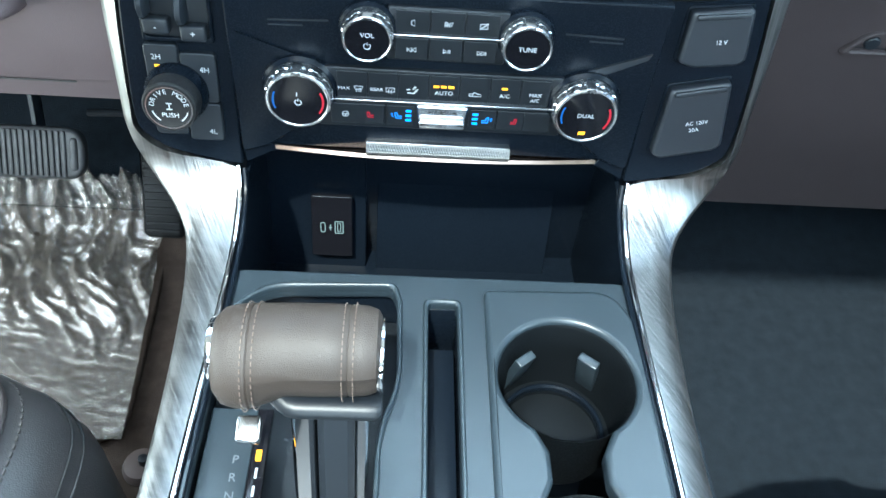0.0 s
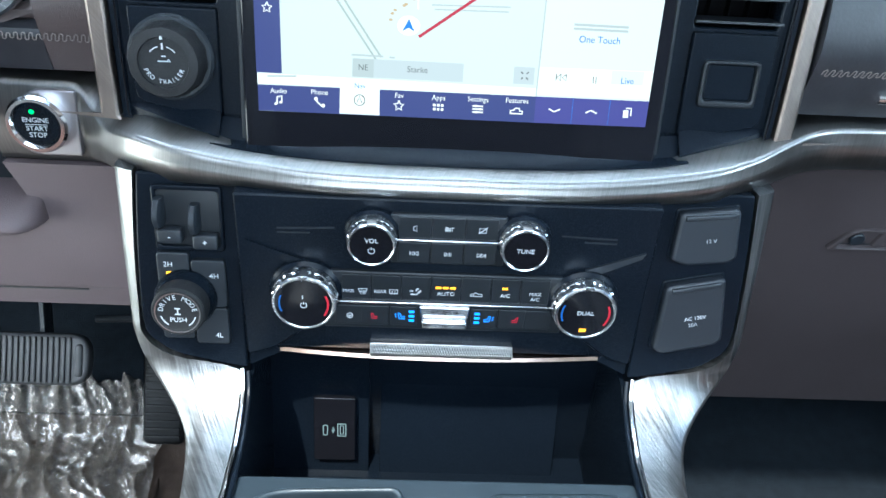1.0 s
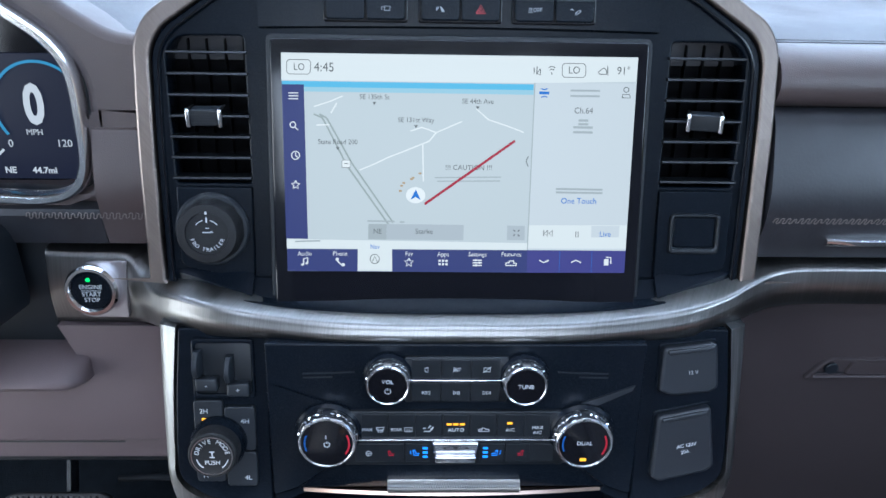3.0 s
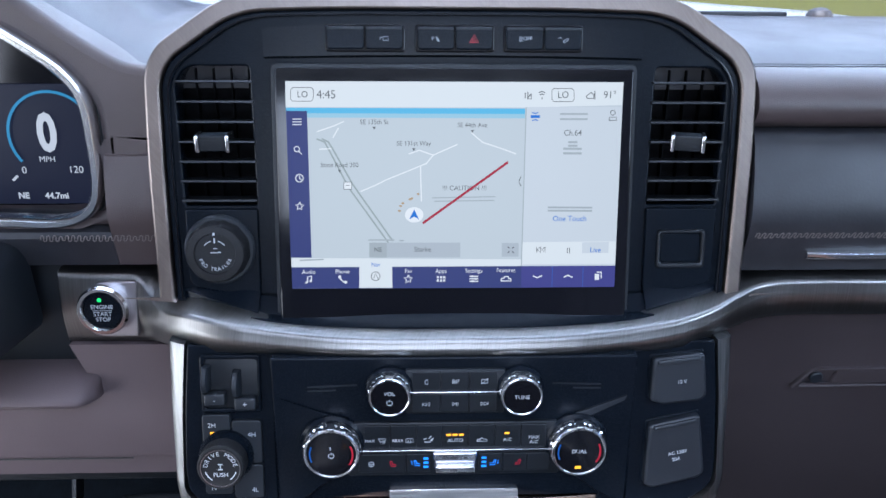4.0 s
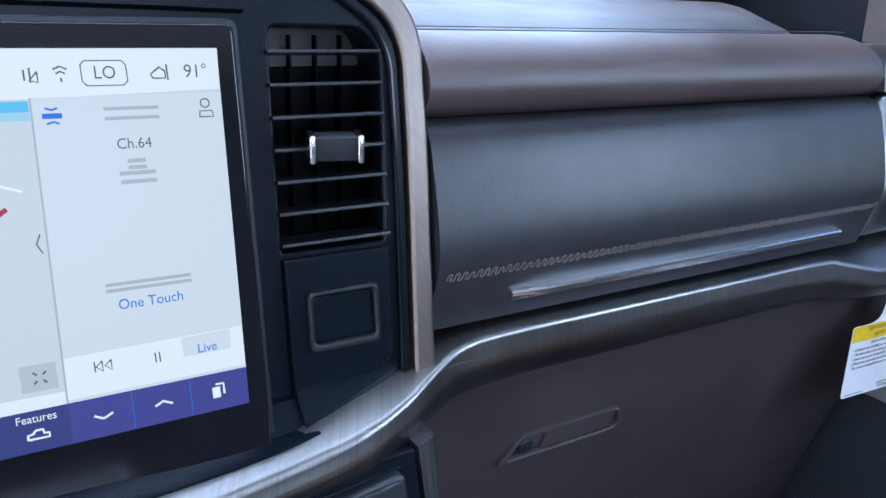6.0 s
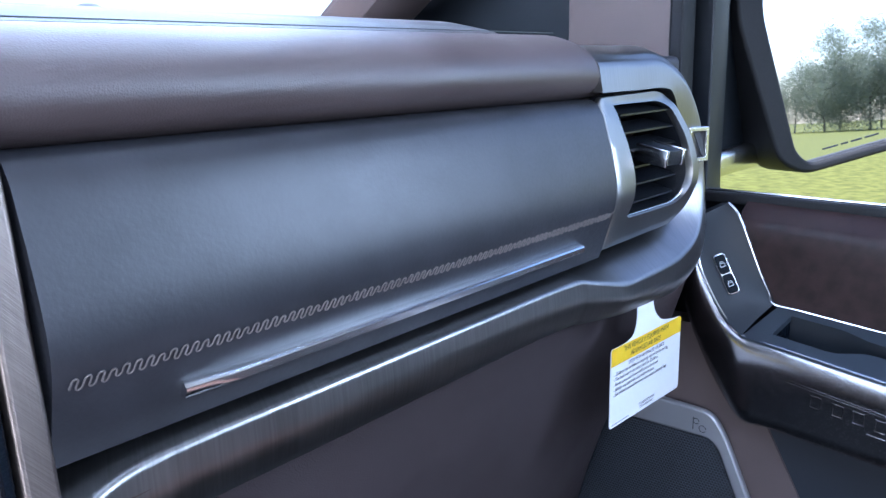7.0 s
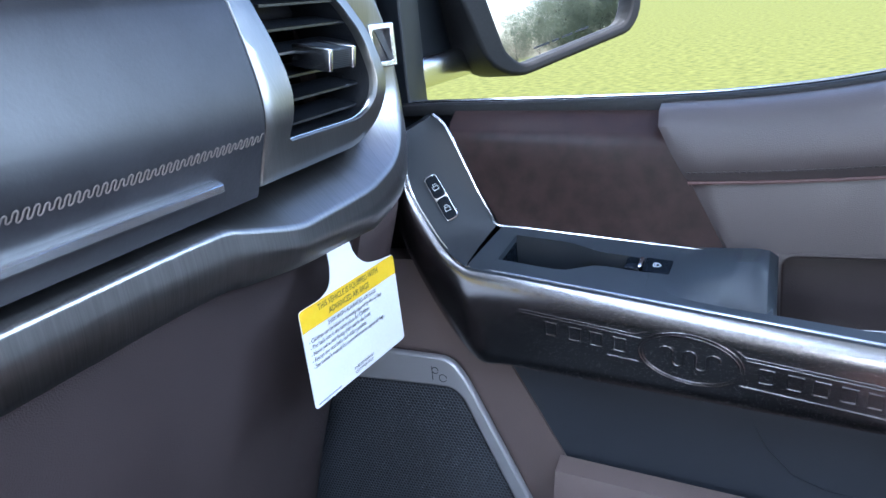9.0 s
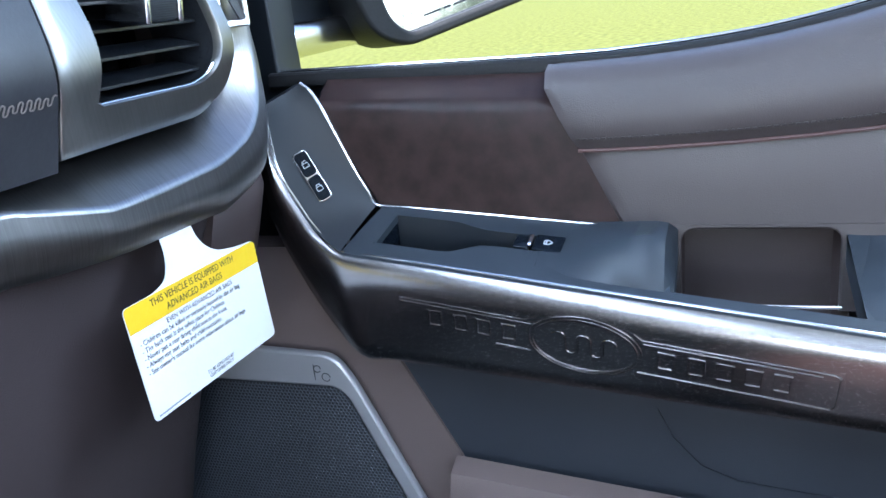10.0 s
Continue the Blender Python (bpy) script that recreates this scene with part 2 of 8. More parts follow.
def text(name, body, size, m, mat, parent, align="CENTER", depth=0.0002, wide=1.0, bold=0.0):
    """Raised or printed letters; m is the middle of the line, local z out of the surface."""
    cu = bpy.data.curves.new(name, "FONT")
    cu.body, cu.size, cu.align_x, cu.align_y, cu.extrude, cu.resolution_u, cu.offset = body, size, align, "CENTER", depth / 2, 3, bold
    tmp = bpy.data.objects.new(name, cu)
    me = bpy.data.meshes.new_from_object(tmp)
    bpy.data.objects.remove(tmp)
    bpy.data.curves.remove(cu)
    me.transform(m @ Matrix.Translation((0, 0, depth / 2)) @ Matrix.Diagonal((wide, 1, 1, 1)))
    me.name = name
    me.materials.clear()
    me.materials.append(mat)
    return hang(new(name, me), parent)


def block(name, x0, x1, y0, y1, z0, z1, bev, mat, parent, label="", seg=3, m=None):
    bm = bmesh.new()
    bmesh.ops.create_cube(bm, size=1.0)
    for v in bm.verts:
        v.co = Vector(((x0 + x1) / 2 + v.co.x * (x1 - x0), (y0 + y1) / 2 + v.co.y * (y1 - y0), (z0 + z1) / 2 + v.co.z * (z1 - z0)))
    if bev > 0:
        bmesh.ops.bevel(bm, geom=bm.edges[:], offset=bev, segments=seg, affect="EDGES", profile=0.5)
    if m is not None:
        bm.transform(m)
    return part(name, bm, mat, parent, label)


# ---- materials ----
M_BROWN = material("brown_leather", (0.0580, 0.0420, 0.0405), 0.44, grain=1100, bump=0.15, cells=True, var=0.12, spec=0.55)
M_GLOVE = material("brown_grained_vinyl", (0.049, 0.038, 0.039), 0.52, grain=1100, bump=0.25, cells=True, var=0.10, spec=0.28)
M_BROWN_SOFT = material("brown_soft_plastic", (0.125, 0.094, 0.087), 0.52, grain=900, bump=0.16, cells=True, var=0.06, spec=0.25)
M_KNEE = material("purple_brown_plastic", (0.112, 0.084, 0.087), 0.48, grain=900, bump=0.16, cells=True, var=0.07, spec=0.28)
M_TOP = material("dash_top_vinyl", (0.034, 0.032, 0.036), 0.48, grain=1000, bump=0.2, cells=True, var=0.05, spec=0.38)
M_DARKLEATHER = material("dark_smooth_leather", (0.021, 0.0210, 0.0245), 0.40, grain=420, bump=0.09, var=0.22, blotch=34, rvar=0.05, spec=0.46)
M_MAHOGANY = material("mottled_brown_leather", (0.0230, 0.0130, 0.0118), 0.45, grain=900, bump=0.05, cells=True, var=0.32, blotch=70, spec=0.20)
M_BLACK = material("black_plastic", (0.0085, 0.0105, 0.0135), 0.40, grain=1500, bump=0.04, var=0.1, spec=0.35, rvar=0.02)
# satin black plastic with a blue-teal lens haze mixed into its colour
M_SATIN = material("satin_black_blue_haze", (0.0040, 0.0062, 0.0100), 0.27, grain=1500, bump=0.02, var=0.08, spec=0.13, rvar=0.015)
M_GREYPL = material("charcoal_plastic", (0.0125, 0.0155, 0.020), 0.44, grain=1300, bump=0.06, var=0.08, spec=0.35, rvar=0.02)
M_PIANO = material("gloss_black", (0.006, 0.006, 0.008), 0.09, grain=30, var=0.1, rvar=0.02, spec=0.32)
M_SILVER = brushed("brushed_silver", (0.245, 0.237, 0.230), 0.34, (0, 0, 63), 900, 9, 0.08, 0.045)
M_ARCH = brushed("brushed_bronze_silver", (0.200, 0.165, 0.145), 0.36, (0, 52, 0), 1700, 20, 0.10, 0.05, 2)
M_CONSOLE_SIL = brushed("brushed_pale_silver", (0.25, 0.25, 0.25), 0.38, (0, 0, 118), 700, 9, 0.12, 0.09)
M_DARKSILVER = material("dark_brushed_metal", (0.33, 0.312, 0.312), 0.27, 1.0, grain=150, bump=0.0, var=0.03, stretch=(24, 1.5, 24), rvar=0.004)
M_CHROME = material("chrome", (0.85, 0.85, 0.86), 0.07, 1.0, grain=20, var=0.02, rvar=0.02)
M_CHROME_SATIN = material("satin_chrome", (0.66, 0.66, 0.67), 0.2, 1.0, grain=200, var=0.0, rvar=0.02)
M_SPEAKER = material("satin_silver_paint", (0.40, 0.40, 0.41), 0.4, 0.5, grain=900, var=0.03)
M_RUBBER = material("black_rubber", (0.009, 0.009, 0.010), 0.6, grain=900, bump=0.2, var=0.1, spec=0.3)
M_CARPET = material("brown_carpet", (0.060, 0.044, 0.036), 0.95, grain=700, bump=1.0, var=0.2, blotch=60, spec=0.1)
# near-black carpet colour that carries the shade of the footwells
M_SHADECARPET = material("shade_dark_carpet", (0.010, 0.0135, 0.018), 0.95, grain=700, bump=1.0, var=0.2, blotch=60, spec=0.1)
M_THREAD = material("pale_grey_thread", (0.150, 0.128, 0.120), 0.7, grain=2000, bump=0.3)
M_THREAD_GREY = material("grey_thread", (0.075, 0.066, 0.062), 0.7, grain=2000, bump=0.3)
M_THREAD_DARK = material("dark_brown_thread", (0.020, 0.015, 0.014), 0.7, grain=2000, bump=0.3)
M_PIPING = material("red_brown_piping", (0.075, 0.036, 0.032), 0.5, grain=1200, bump=0.2)
M_WHITE = material("white_print", (0.50, 0.52, 0.54), 0.5, grain=500, var=0.03)
M_GREYPRINT = material("grey_print", (0.32, 0.34, 0.37), 0.5, grain=500, var=0.03)
M_CARD = material("white_card", (0.78, 0.79, 0.80), 0.55, grain=300, bump=0.05, var=0.03)
M_YELLOW = material("yellow_print", (0.80, 0.52, 0.01), 0.55, grain=300, bump=0.05, var=0.03)
M_INK = material("black_ink", (0.03, 0.03, 0.03), 0.6, var=0.05)
M_GLASS = glass("clear_glass")
M_BLUEPAINT = material("dark_blue_paint", (0.015, 0.025, 0.07), 0.25, coat=0.6, grain=600, var=0.1)
# one glossy white for the whole bonnet
M_BONNET = material("bonnet_white", (0.70, 0.72, 0.72), 0.3, coat=0.6, grain=600, var=0.04)
# unseen headliner, set pale so that it bounces light
M_HEADLINER = material("pale_bounce_headliner", (0.42, 0.40, 0.38), 0.9, grain=900, bump=0.3, var=0.05)
L_AMBER = glow("amber_light", (1.0, 0.42, 0.02), 2.2)
L_BLUE = glow("blue_light", (0.03, 0.25, 1.0), 2.2)
L_RED = glow("red_light", (0.75, 0.02, 0.07), 0.7)
L_GREEN = glow("green_light", (0.05, 0.9, 0.2), 1.6)

# ---- dashboard ----
dash = thing("dashboard", (0.0, 0.80, 1.25), "brown leather and vinyl truck dashboard with brushed silver trim", "dashboard")


def sweep_x(name, xs, section, mat, parent, label=""):
    return loft(name, [[(x, y, z) for y, z in section] for x in xs], mat, parent, label)


def span(a, b, n):
    return [a + (b - a) * i / n for i in range(n + 1)]


# top panel, rolled upper pad, leather face and lower face; sections as (y, z)
top_rows = []
for i, (y, z) in enumerate(((0.674, 1.470), (0.69, 1.4745), (0.74, 1.4830), (0.80, 1.4920), (0.86, 1.5000), (0.92, 1.5060), (1.00, 1.5070), (1.10, 1.503), (1.20, 1.498))):
    w = min(0.88, 0.612 + 0.010 * i + max(0.0, y - 0.70) * 0.75)
    fall = 0.011 * min(1.0, max(0.0, (y - 0.69) / 0.25))
    z0, z = z, z - fall
    row = [(-0.258, y, z0 - 0.004)] + [(x, y, z0 - fall * max(0.0, min(1.0, (x - 0.05) / 0.30))) for x in span(-0.25, w - 0.03, 16)] + [(w - 0.012, y, z - 0.002), (w, y, z - 0.010), (w + 0.004, y, 1.45), (-0.258, y, 1.45)]
    top_rows.append(row)
loft("top_panel", top_rows, M_TOP, dash, "grey-brown vinyl dash top")
block("end_panel", 0.60, 0.885, 0.668, 1.19, 1.40, 1.4535, 0.006, M_TOP, dash, "lower dash end at the pillar")
ROLL = [(0.672, 1.4695), (0.660, 1.4685), (0.646, 1.463), (0.636, 1.453), (0.632, 1.441), (0.636, 1.431), (0.645, 1.4245), (0.657, 1.4215), (0.70, 1.4215), (0.70, 1.46)]
nose_line = curve_pts([(0, y, z) for y, z in ROLL[:8]], 3)
ROLL = [(p.y, p.z) for p in nose_line] + ROLL[8:]
roll_rows = []
for x in [0.2458, 0.32, 0.40, 0.48, 0.56, 0.62] + span(0.636, 0.687, 14):
    # the roll is rounded off at its outer end
    k = max(0.0, (x - 0.636) / 0.052)
    k = 1 - math.sqrt(max(0.0, 1 - min(k, 1.0) ** 2))
    roll_rows.append([(x, y + 0.006 * k, z - 0.026 * k * max(0.0, z - 1.4215) / 0.048) for y, z in ROLL])
loft("upper_pad", roll_rows, M_BROWN, dash, "rolled brown leather upper pad", sharp=60)
FACE = [(0.656, 1.4222), (0.640, 1.4216), (0.6350, 1.4190), (0.6300, 1.4105), (0.6265, 1.3980), (0.6236, 1.3880), (0.6210, 1.3770), (0.6190, 1.3675), (0.6177, 1.3590), (0.6173, 1.3505), (0.6180, 1.3430), (0.6202, 1.3355), (0.6240, 1.3240), (0.6275, 1.3125), (0.6310, 1.302), (0.70, 1.302), (0.70, 1.4222)]
sweep_x("leather_face", span(0.2458, 0.6646, 16), FACE, M_DARKLEATHER, dash, "dark smooth leather dash face with squiggle stitching")
sweep_x("driver_leather_face", span(-0.2860, -0.228, 8), [(min(y + 0.0225, 0.6535) if y < 0.69 else y, z - (0.0110 if z > 1.40 else 0.0)) for y, z in FACE], M_BROWN, dash, "brown leather dash face beside the dials")

LOWER = [(0.630, 1.262), (0.638, 1.251), (0.651, 1.225), (0.661, 1.195), (0.671, 1.160), (0.685, 1.122), (0.700, 1.082), (0.716, 1.035), (0.732, 0.980), (0.750, 0.920), (0.790, 0.895), (0.86, 0.890), (0.86, 1.262)]
low_rows = []
for x in span(0.226, 0.846, 40):
    k = max(0.0, (x - 0.79) / 0.056)
    low_rows.append([(x, y + (0.045 * (1 - math.sqrt(max(0.0, 1 - k * k)))) * (1 if y < 0.85 else 0), z) for y, z in LOWER])
glove = loft("glove_box_door", low_rows, M_GLOVE, dash, "brown grained glove box front")
pad_rows = []
for x in span(0.790, 0.846, 3) + [0.846 + 0.032 * math.sin(radians(a)) for a in (15, 30, 45, 60, 72, 82, 90)]:
    k = max(0.0, (x - 0.846) / 0.032)
    e = 1 - math.sqrt(max(0.0, 1 - k * k))
    pad_rows.append([(x, y + 0.030 * e, z) for y, z in ((0.6400, 1.2640), (0.6380, 1.2450), (0.6440, 1.2250), (0.6520, 1.2000), (0.6640, 1.1750), (0.6800, 1.1500), (0.76, 1.1500), (0.76, 1.2640))])
loft("end_pad", pad_rows, M_BROWN, dash, "rounded brown leather pad at the dash end")
# recessed latch of the glove box
LATCH = front(0.3850, 0.6610, 1.1790, -15)
latch_rim = rounded([(-0.058, -0.0125), (0.054, -0.0115), (0.060, -0.0040), (0.052, 0.0125), (-0.042, 0.0125)], [0.004, 0.005, 0.005, 0.004, 0.008])
latch_hole = rounded([(-0.050, -0.0085), (0.051, -0.0080), (0.055, -0.0030), (0.049, 0.0105), (-0.039, 0.0105)], [0.003, 0.003, 0.003, 0.003, 0.006])
latch = plate("latch", [latch_rim, latch_hole], LATCH, 0.010, 0.0022, M_GLOVE, glove, "recessed brown latch")
plate("latch_paddle", [rounded([(-0.020, -0.0080), (0.050, -0.0075), (0.050, 0.0100), (-0.016, 0.0100)], 0.003)], LATCH @ Matrix.Translation((0, 0, -0.0015)), 0.006, 0.002, M_GLOVE, latch, "pull paddle")
plate("latch_recess", [latch_hole], LATCH @ Matrix.Translation((0, 0, -0.0045)), 0.004, 0.0005, M_BLACK, latch)
lathe("latch_lock", [(0.0, 0.0), (0.0055, 0.0), (0.0065, -0.001), (0.0065, -0.004)], LATCH @ Matrix.Translation((-0.0340, -0.0005, -0.0015)), M_GREYPL, latch)

# driver's knee panel
KNEE = [(0.648, 1.2285), (0.650, 1.2150), (0.652, 1.20), (0.6535, 1.180), (0.656, 1.15), (0.660, 1.108), (0.662, 1.104), (0.664, 1.100), (0.668, 1.082), (0.676, 1.078), (0.74, 1.078), (0.74, 1.2285)]
# the panel is cut away beside the column, above the shelf
knee_rows = []
for x in span(-0.80, -0.345, 8) + [-0.3380, -0.3330, -0.3290, -0.3260, -0.3250] + span(-0.31, -0.229, 6):
    row = []
    for y, z in KNEE:
        q = max(0.0, min(1.0, (-0.3250 - x) / 0.013))
        row.append((x - 0.012 * max(0.0, (z - 1.19) / 0.036) * (1 if -0.340 < x < -0.324 else 0), y + (0.050 * math.sqrt(q) if z > 1.19 and y < 0.70 else 0.0), z))
    knee_rows.append(row)
knee = loft("knee_panel", knee_rows, M_KNEE, dash, "brown plastic knee panel under the steering column", sharp=45)
lines("knee_seam", [[(-0.20, 0), (0.10, 0)]], 0.0012, front(-0.40, 0.6605, 1.1035, 3), M_INK, knee, 0.0006)
# hooded shelf below the column
shelf_rows = []
SHELF = [(0.705, 1.2010), (0.660, 1.2005), (0.640, 1.1960), (0.6285, 1.1905), (0.6235, 1.1860), (0.6220, 1.1820), (0.6240, 1.1785), (0.630, 1.1768), (0.705, 1.1768)]
for x in [-0.62, -0.45, -0.36] + [-0.334 + 0.018 * math.sin(radians(a)) for a in (0, 20, 40, 60, 75, 86, 90)]:
    q = 1 - math.sqrt(max(0.0, 1 - max(0.0, (x + 0.334) / 0.018) ** 2))
    shelf_rows.append([(x, y + 0.026 * q * (0.705 - y) / 0.083, z) for y, z in SHELF])
loft("column_shelf", shelf_rows, M_KNEE, knee, "grey-brown hooded shelf", sharp=50)
block("column_recess", -0.64, -0.3395, 0.676, 0.70, 1.1985, 1.300, 0.002, M_BLACK, knee, "black closing panel beside the column")
# steering column cover
col_rows = []
for y, s in ((0.30, 0.90), (0.40, 0.97), (0.52, 1.0), (0.60, 1.0), (0.655, 1.02)):
    col_rows.append([(-0.465 + 0.105 * s * px, y, 1.282 + 0.046 * s * pz + 0.02 * (0.655 - y)) for px, pz in rounded([(-1, -1), (1, -1), (0.93, 1), (-0.93, 1)], 0.4, 4)])
column = thing("steering_column", (-0.455, 0.50, 1.19), "black plastic steering column cover below the dials", "steering column")
loft("column_cover", col_rows, M_BLACK, column)

# brushed bar: (x, back y, back z, edge y, edge z, low y, low z)
BAR = [(-0.3390, .664, 1.300, .650, 1.2965, .652, 1.2298), (-0.3350, .664, 1.298, .6495, 1.2950, .652, 1.2296), (-0.300, .664, 1.297, .649, 1.2940, .651, 1.2295), (-0.2755, .664, 1.297, .6485, 1.2935, .650, 1.2300),
       (-0.2665, .662, 1.295, .6450, 1.2880, .6470, 1.2315), (-0.2560, .652, 1.290, .6330, 1.2775, .6380, 1.2345), (-0.2400, .640, 1.288, .6140, 1.2745, .6180, 1.2405), (-0.215, .626, 1.289, .594, 1.279, .598, 1.246),
       (-0.185, .612, 1.285, .584, 1.275, .586, 1.249), (-0.150, .595, 1.276, .580, 1.270, .581, 1.250), (-0.10, .588, 1.2725, .574, 1.267, .575, 1.249),
       (-0.05, .586, 1.2713, .572, 1.266, .573, 1.249), (0.0, .586, 1.2713, .572, 1.266, .573, 1.249), (0.05, .586, 1.2713, .572, 1.266, .573, 1.249),
       (0.10, .588, 1.2725, .574, 1.267, .575, 1.249), (0.150, .595, 1.2755, .580, 1.270, .581, 1.249), (0.185, .612, 1.284, .584, 1.275, .587, 1.249),
       (0.215, .626, 1.289, .594, 1.281, .599, 1.251), (0.240, .638, 1.295, .606, 1.289, .612, 1.255), (0.265, .643, 1.299, .616, 1.295, .622, 1.259),
       (0.30, .646, 1.300, .618, 1.297, .625, 1.261), (0.37, .646, 1.300, .618, 1.297, .625, 1.261), (0.45, .646, 1.300, .618, 1.297, .625, 1.261), (0.52, .646, 1.300, .618, 1.297, .625, 1.261), (0.57, .646, 1.300, .618, 1.297, .625, 1.261),
       (0.606, .646, 1.300, .6175, 1.2965, .624, 1.2605), (0.620, .646, 1.300, .6170, 1.2955, .6235, 1.2598), (0.630, .646, 1.300, .6155, 1.2925, .6225, 1.2580), (0.668, .646, 1.301, .6110, 1.2825, .6190, 1.2540), (0.680, .646, 1.301, .6102, 1.2805, .6185, 1.2530), (0.694, .646, 1.3015, .6100, 1.2802, .6182, 1.2520),
       (0.72, .646, 1.302, .610, 1.2805, .618, 1.251), (0.755, .646, 1.303, .610, 1.2815, .617, 1.250)]
ribbon = [((x, by, bz), (x, ey, ez), (x, ly, lz)) for x, by, bz, ey, ez, ly, lz in BAR]
# past the outer vent the bar turns up and runs back over it as an arch
TURN = [((0.772, .646, 1.3040), (0.776, .611, 1.2830), (0.782, .617, 1.2500)), ((0.790, .646, 1.3090), (0.812, .614, 1.2910), (0.832, .620, 1.2620)), ((0.8080, .645, 1.3200), (0.8370, .619, 1.3060), (0.8560, .628, 1.2800)),
        ((0.8180, .644, 1.3360), (0.8510, .624, 1.3270), (0.8680, .636, 1.3100)), ((0.8205, .638, 1.3560), (0.8570, .628, 1.3520), (0.8740, .642, 1.3450)), ((0.8120, .634, 1.3880), (0.8500, .630, 1.3920), (0.8680, .648, 1.3920)),
        ((0.7910, .631, 1.4190), (0.8220, .632, 1.4270), (0.8360, .650, 1.4360)), ((0.7690, .630, 1.4270), (0.7760, .633, 1.4470), (0.7790, .652, 1.4600)), ((0.7200, .630, 1.4270), (0.7200, .633, 1.4485), (0.7200, .654, 1.4620)), ((0.6640, .630, 1.4270), (0.6640, .634, 1.4490), (0.6640, .656, 1.4620))]
cb, ce, cl = (curve_pts([r[q] for r in ribbon + TURN], 5) for q in range(3))
bar_secs = []
for b, e, l in zip(cb, ce, cl):
    deep = Vector((0, 0.03, 0))
    u, v = (b - e).normalized(), (l - e).normalized()
    h = (l - e).length
    lead = min(0.0050, 0.35 * (b - e).length, 0.25 * h)
    bulge = 0.0030 * min(1.0, h / 0.03)
    side = (Vector((0, -1, 0)) - (u + v).normalized() * 0.4).normalized()
    p0, p1 = e + u * lead, e + v * lead
    sec = [b + deep, b, b.lerp(p0, 0.5)]
    sec += [p0 * (1 - t) ** 2 + e * 2 * t * (1 - t) + p1 * t * t for t in (0.0, 0.2, 0.4, 0.6, 0.8, 1.0)]
    p2 = l - v * min(0.006, 0.2 * h)
    sec += [p1.lerp(p2, t) + side * bulge * 4 * t * (1 - t) for t in (0.25, 0.5, 0.75, 1.0)]
    sec += [l + deep * 0.05 - v * 0.001, l + deep * 0.16, l + deep]
    bar_secs.append([tuple(p) for p in sec])
loft("silver_trim_bar", bar_secs, M_SILVER, dash, "brushed silver bar that arches over the outer vent", sharp=75)

# chrome blade below the stitching
blade = []
for i, x in enumerate(span(0.300, 0.622, 24)):
    k = 0.35 + 0.65 * min(1.0, (x - 0.300) / 0.025)
    e = 1.0
    blade.append([tuple(Vector(q) + Vector((0, -0.0070, 0.0036))) for q in ((x, 0.645, 1.3205), (x, 0.6305, 1.3184), (x, 0.6272 + 0.004 * (1 - k), 1.3172), (x, 0.6260 + 0.004 * (1 - k), 1.3160), (x, 0.6260 + 0.004 * (1 - k), 1.3150 - 0.0024 * k * max(e, 0.2)), (x, 0.6282 + 0.003 * (1 - k), 1.3112), (x, 0.645, 1.3105))])
M_BLADE = material("smooth_chrome_blade", (0.84, 0.84, 0.85), 0.20, 1.0, grain=200, var=0.0, rvar=0.01)
loft("chrome_blade", blade, M_BLADE, dash, "slim chrome strip")


def squiggle(name, x0, x1, y, z, lean, parent):
    """The meander stitch: loops in groups of three with a half step between."""
    pts, x, p = [], 0.0, 0.0051
    n, r = 0, 0.0051 / 4
    while x < x1 - x0:
        sgn = 1 if n % 2 == 0 else -1
        a = 0.0027 if n % 8 not in (6, 7) else 0.0019
        pts.append((x, sgn * -(a - r)))
        pts.append((x, sgn * (a - r)))
        for k in range(1, 6):
            q = math.pi * k / 6
            pts.append((x + r - r * math.cos(q), sgn * (a - r + r * math.sin(q))))
        x += p / 2
        n += 1
    pts = [(px + 0.25 * pz, pz) for px, pz in pts]
    return lines(name, [pts], 0.0007, front(x0, y, z, lean), M_THREAD, parent, 0.0005, label="pale squiggle stitching")


squiggle("stitching", 0.252, 0.662, 0.6192, 1.3372, -22, dash)
squiggle("driver_stitching", -0.345, -0.252, 0.6438, 1.329, -11, dash)
sweep_x("low_leather_face", span(-0.44, -0.2865, 8), [(0.654, 1.336), (0.6475, 1.333), (0.6455, 1.328), (0.649, 1.316), (0.653, 1.302), (0.70, 1.302), (0.70, 1.336)], M_DARKLEATHER, dash, "dark leather strip below the dials")
# light sensor and defroster slot along the crest of the top
sensor = lathe("light_sensor", [(0.0, 0.0085), (0.007, 0.0075), (0.0125, 0.0045), (0.015, 0.0), (0.016, -0.004)], pose(0.468, 1.000, 1.4985), M_TOP, dash, "small domed light sensor")
block("defroster_slot", 0.20, 0.430, 1.004, 1.022, 1.494, 1.5010, 0.002, M_BLACK, dash, "dark defroster slot")
lines("seam", [[(-0.28, 0), (0.33, 0)]], 0.0010, pose(0.335, 0.6745, 1.4712), M_INK, dash, 0.0006)


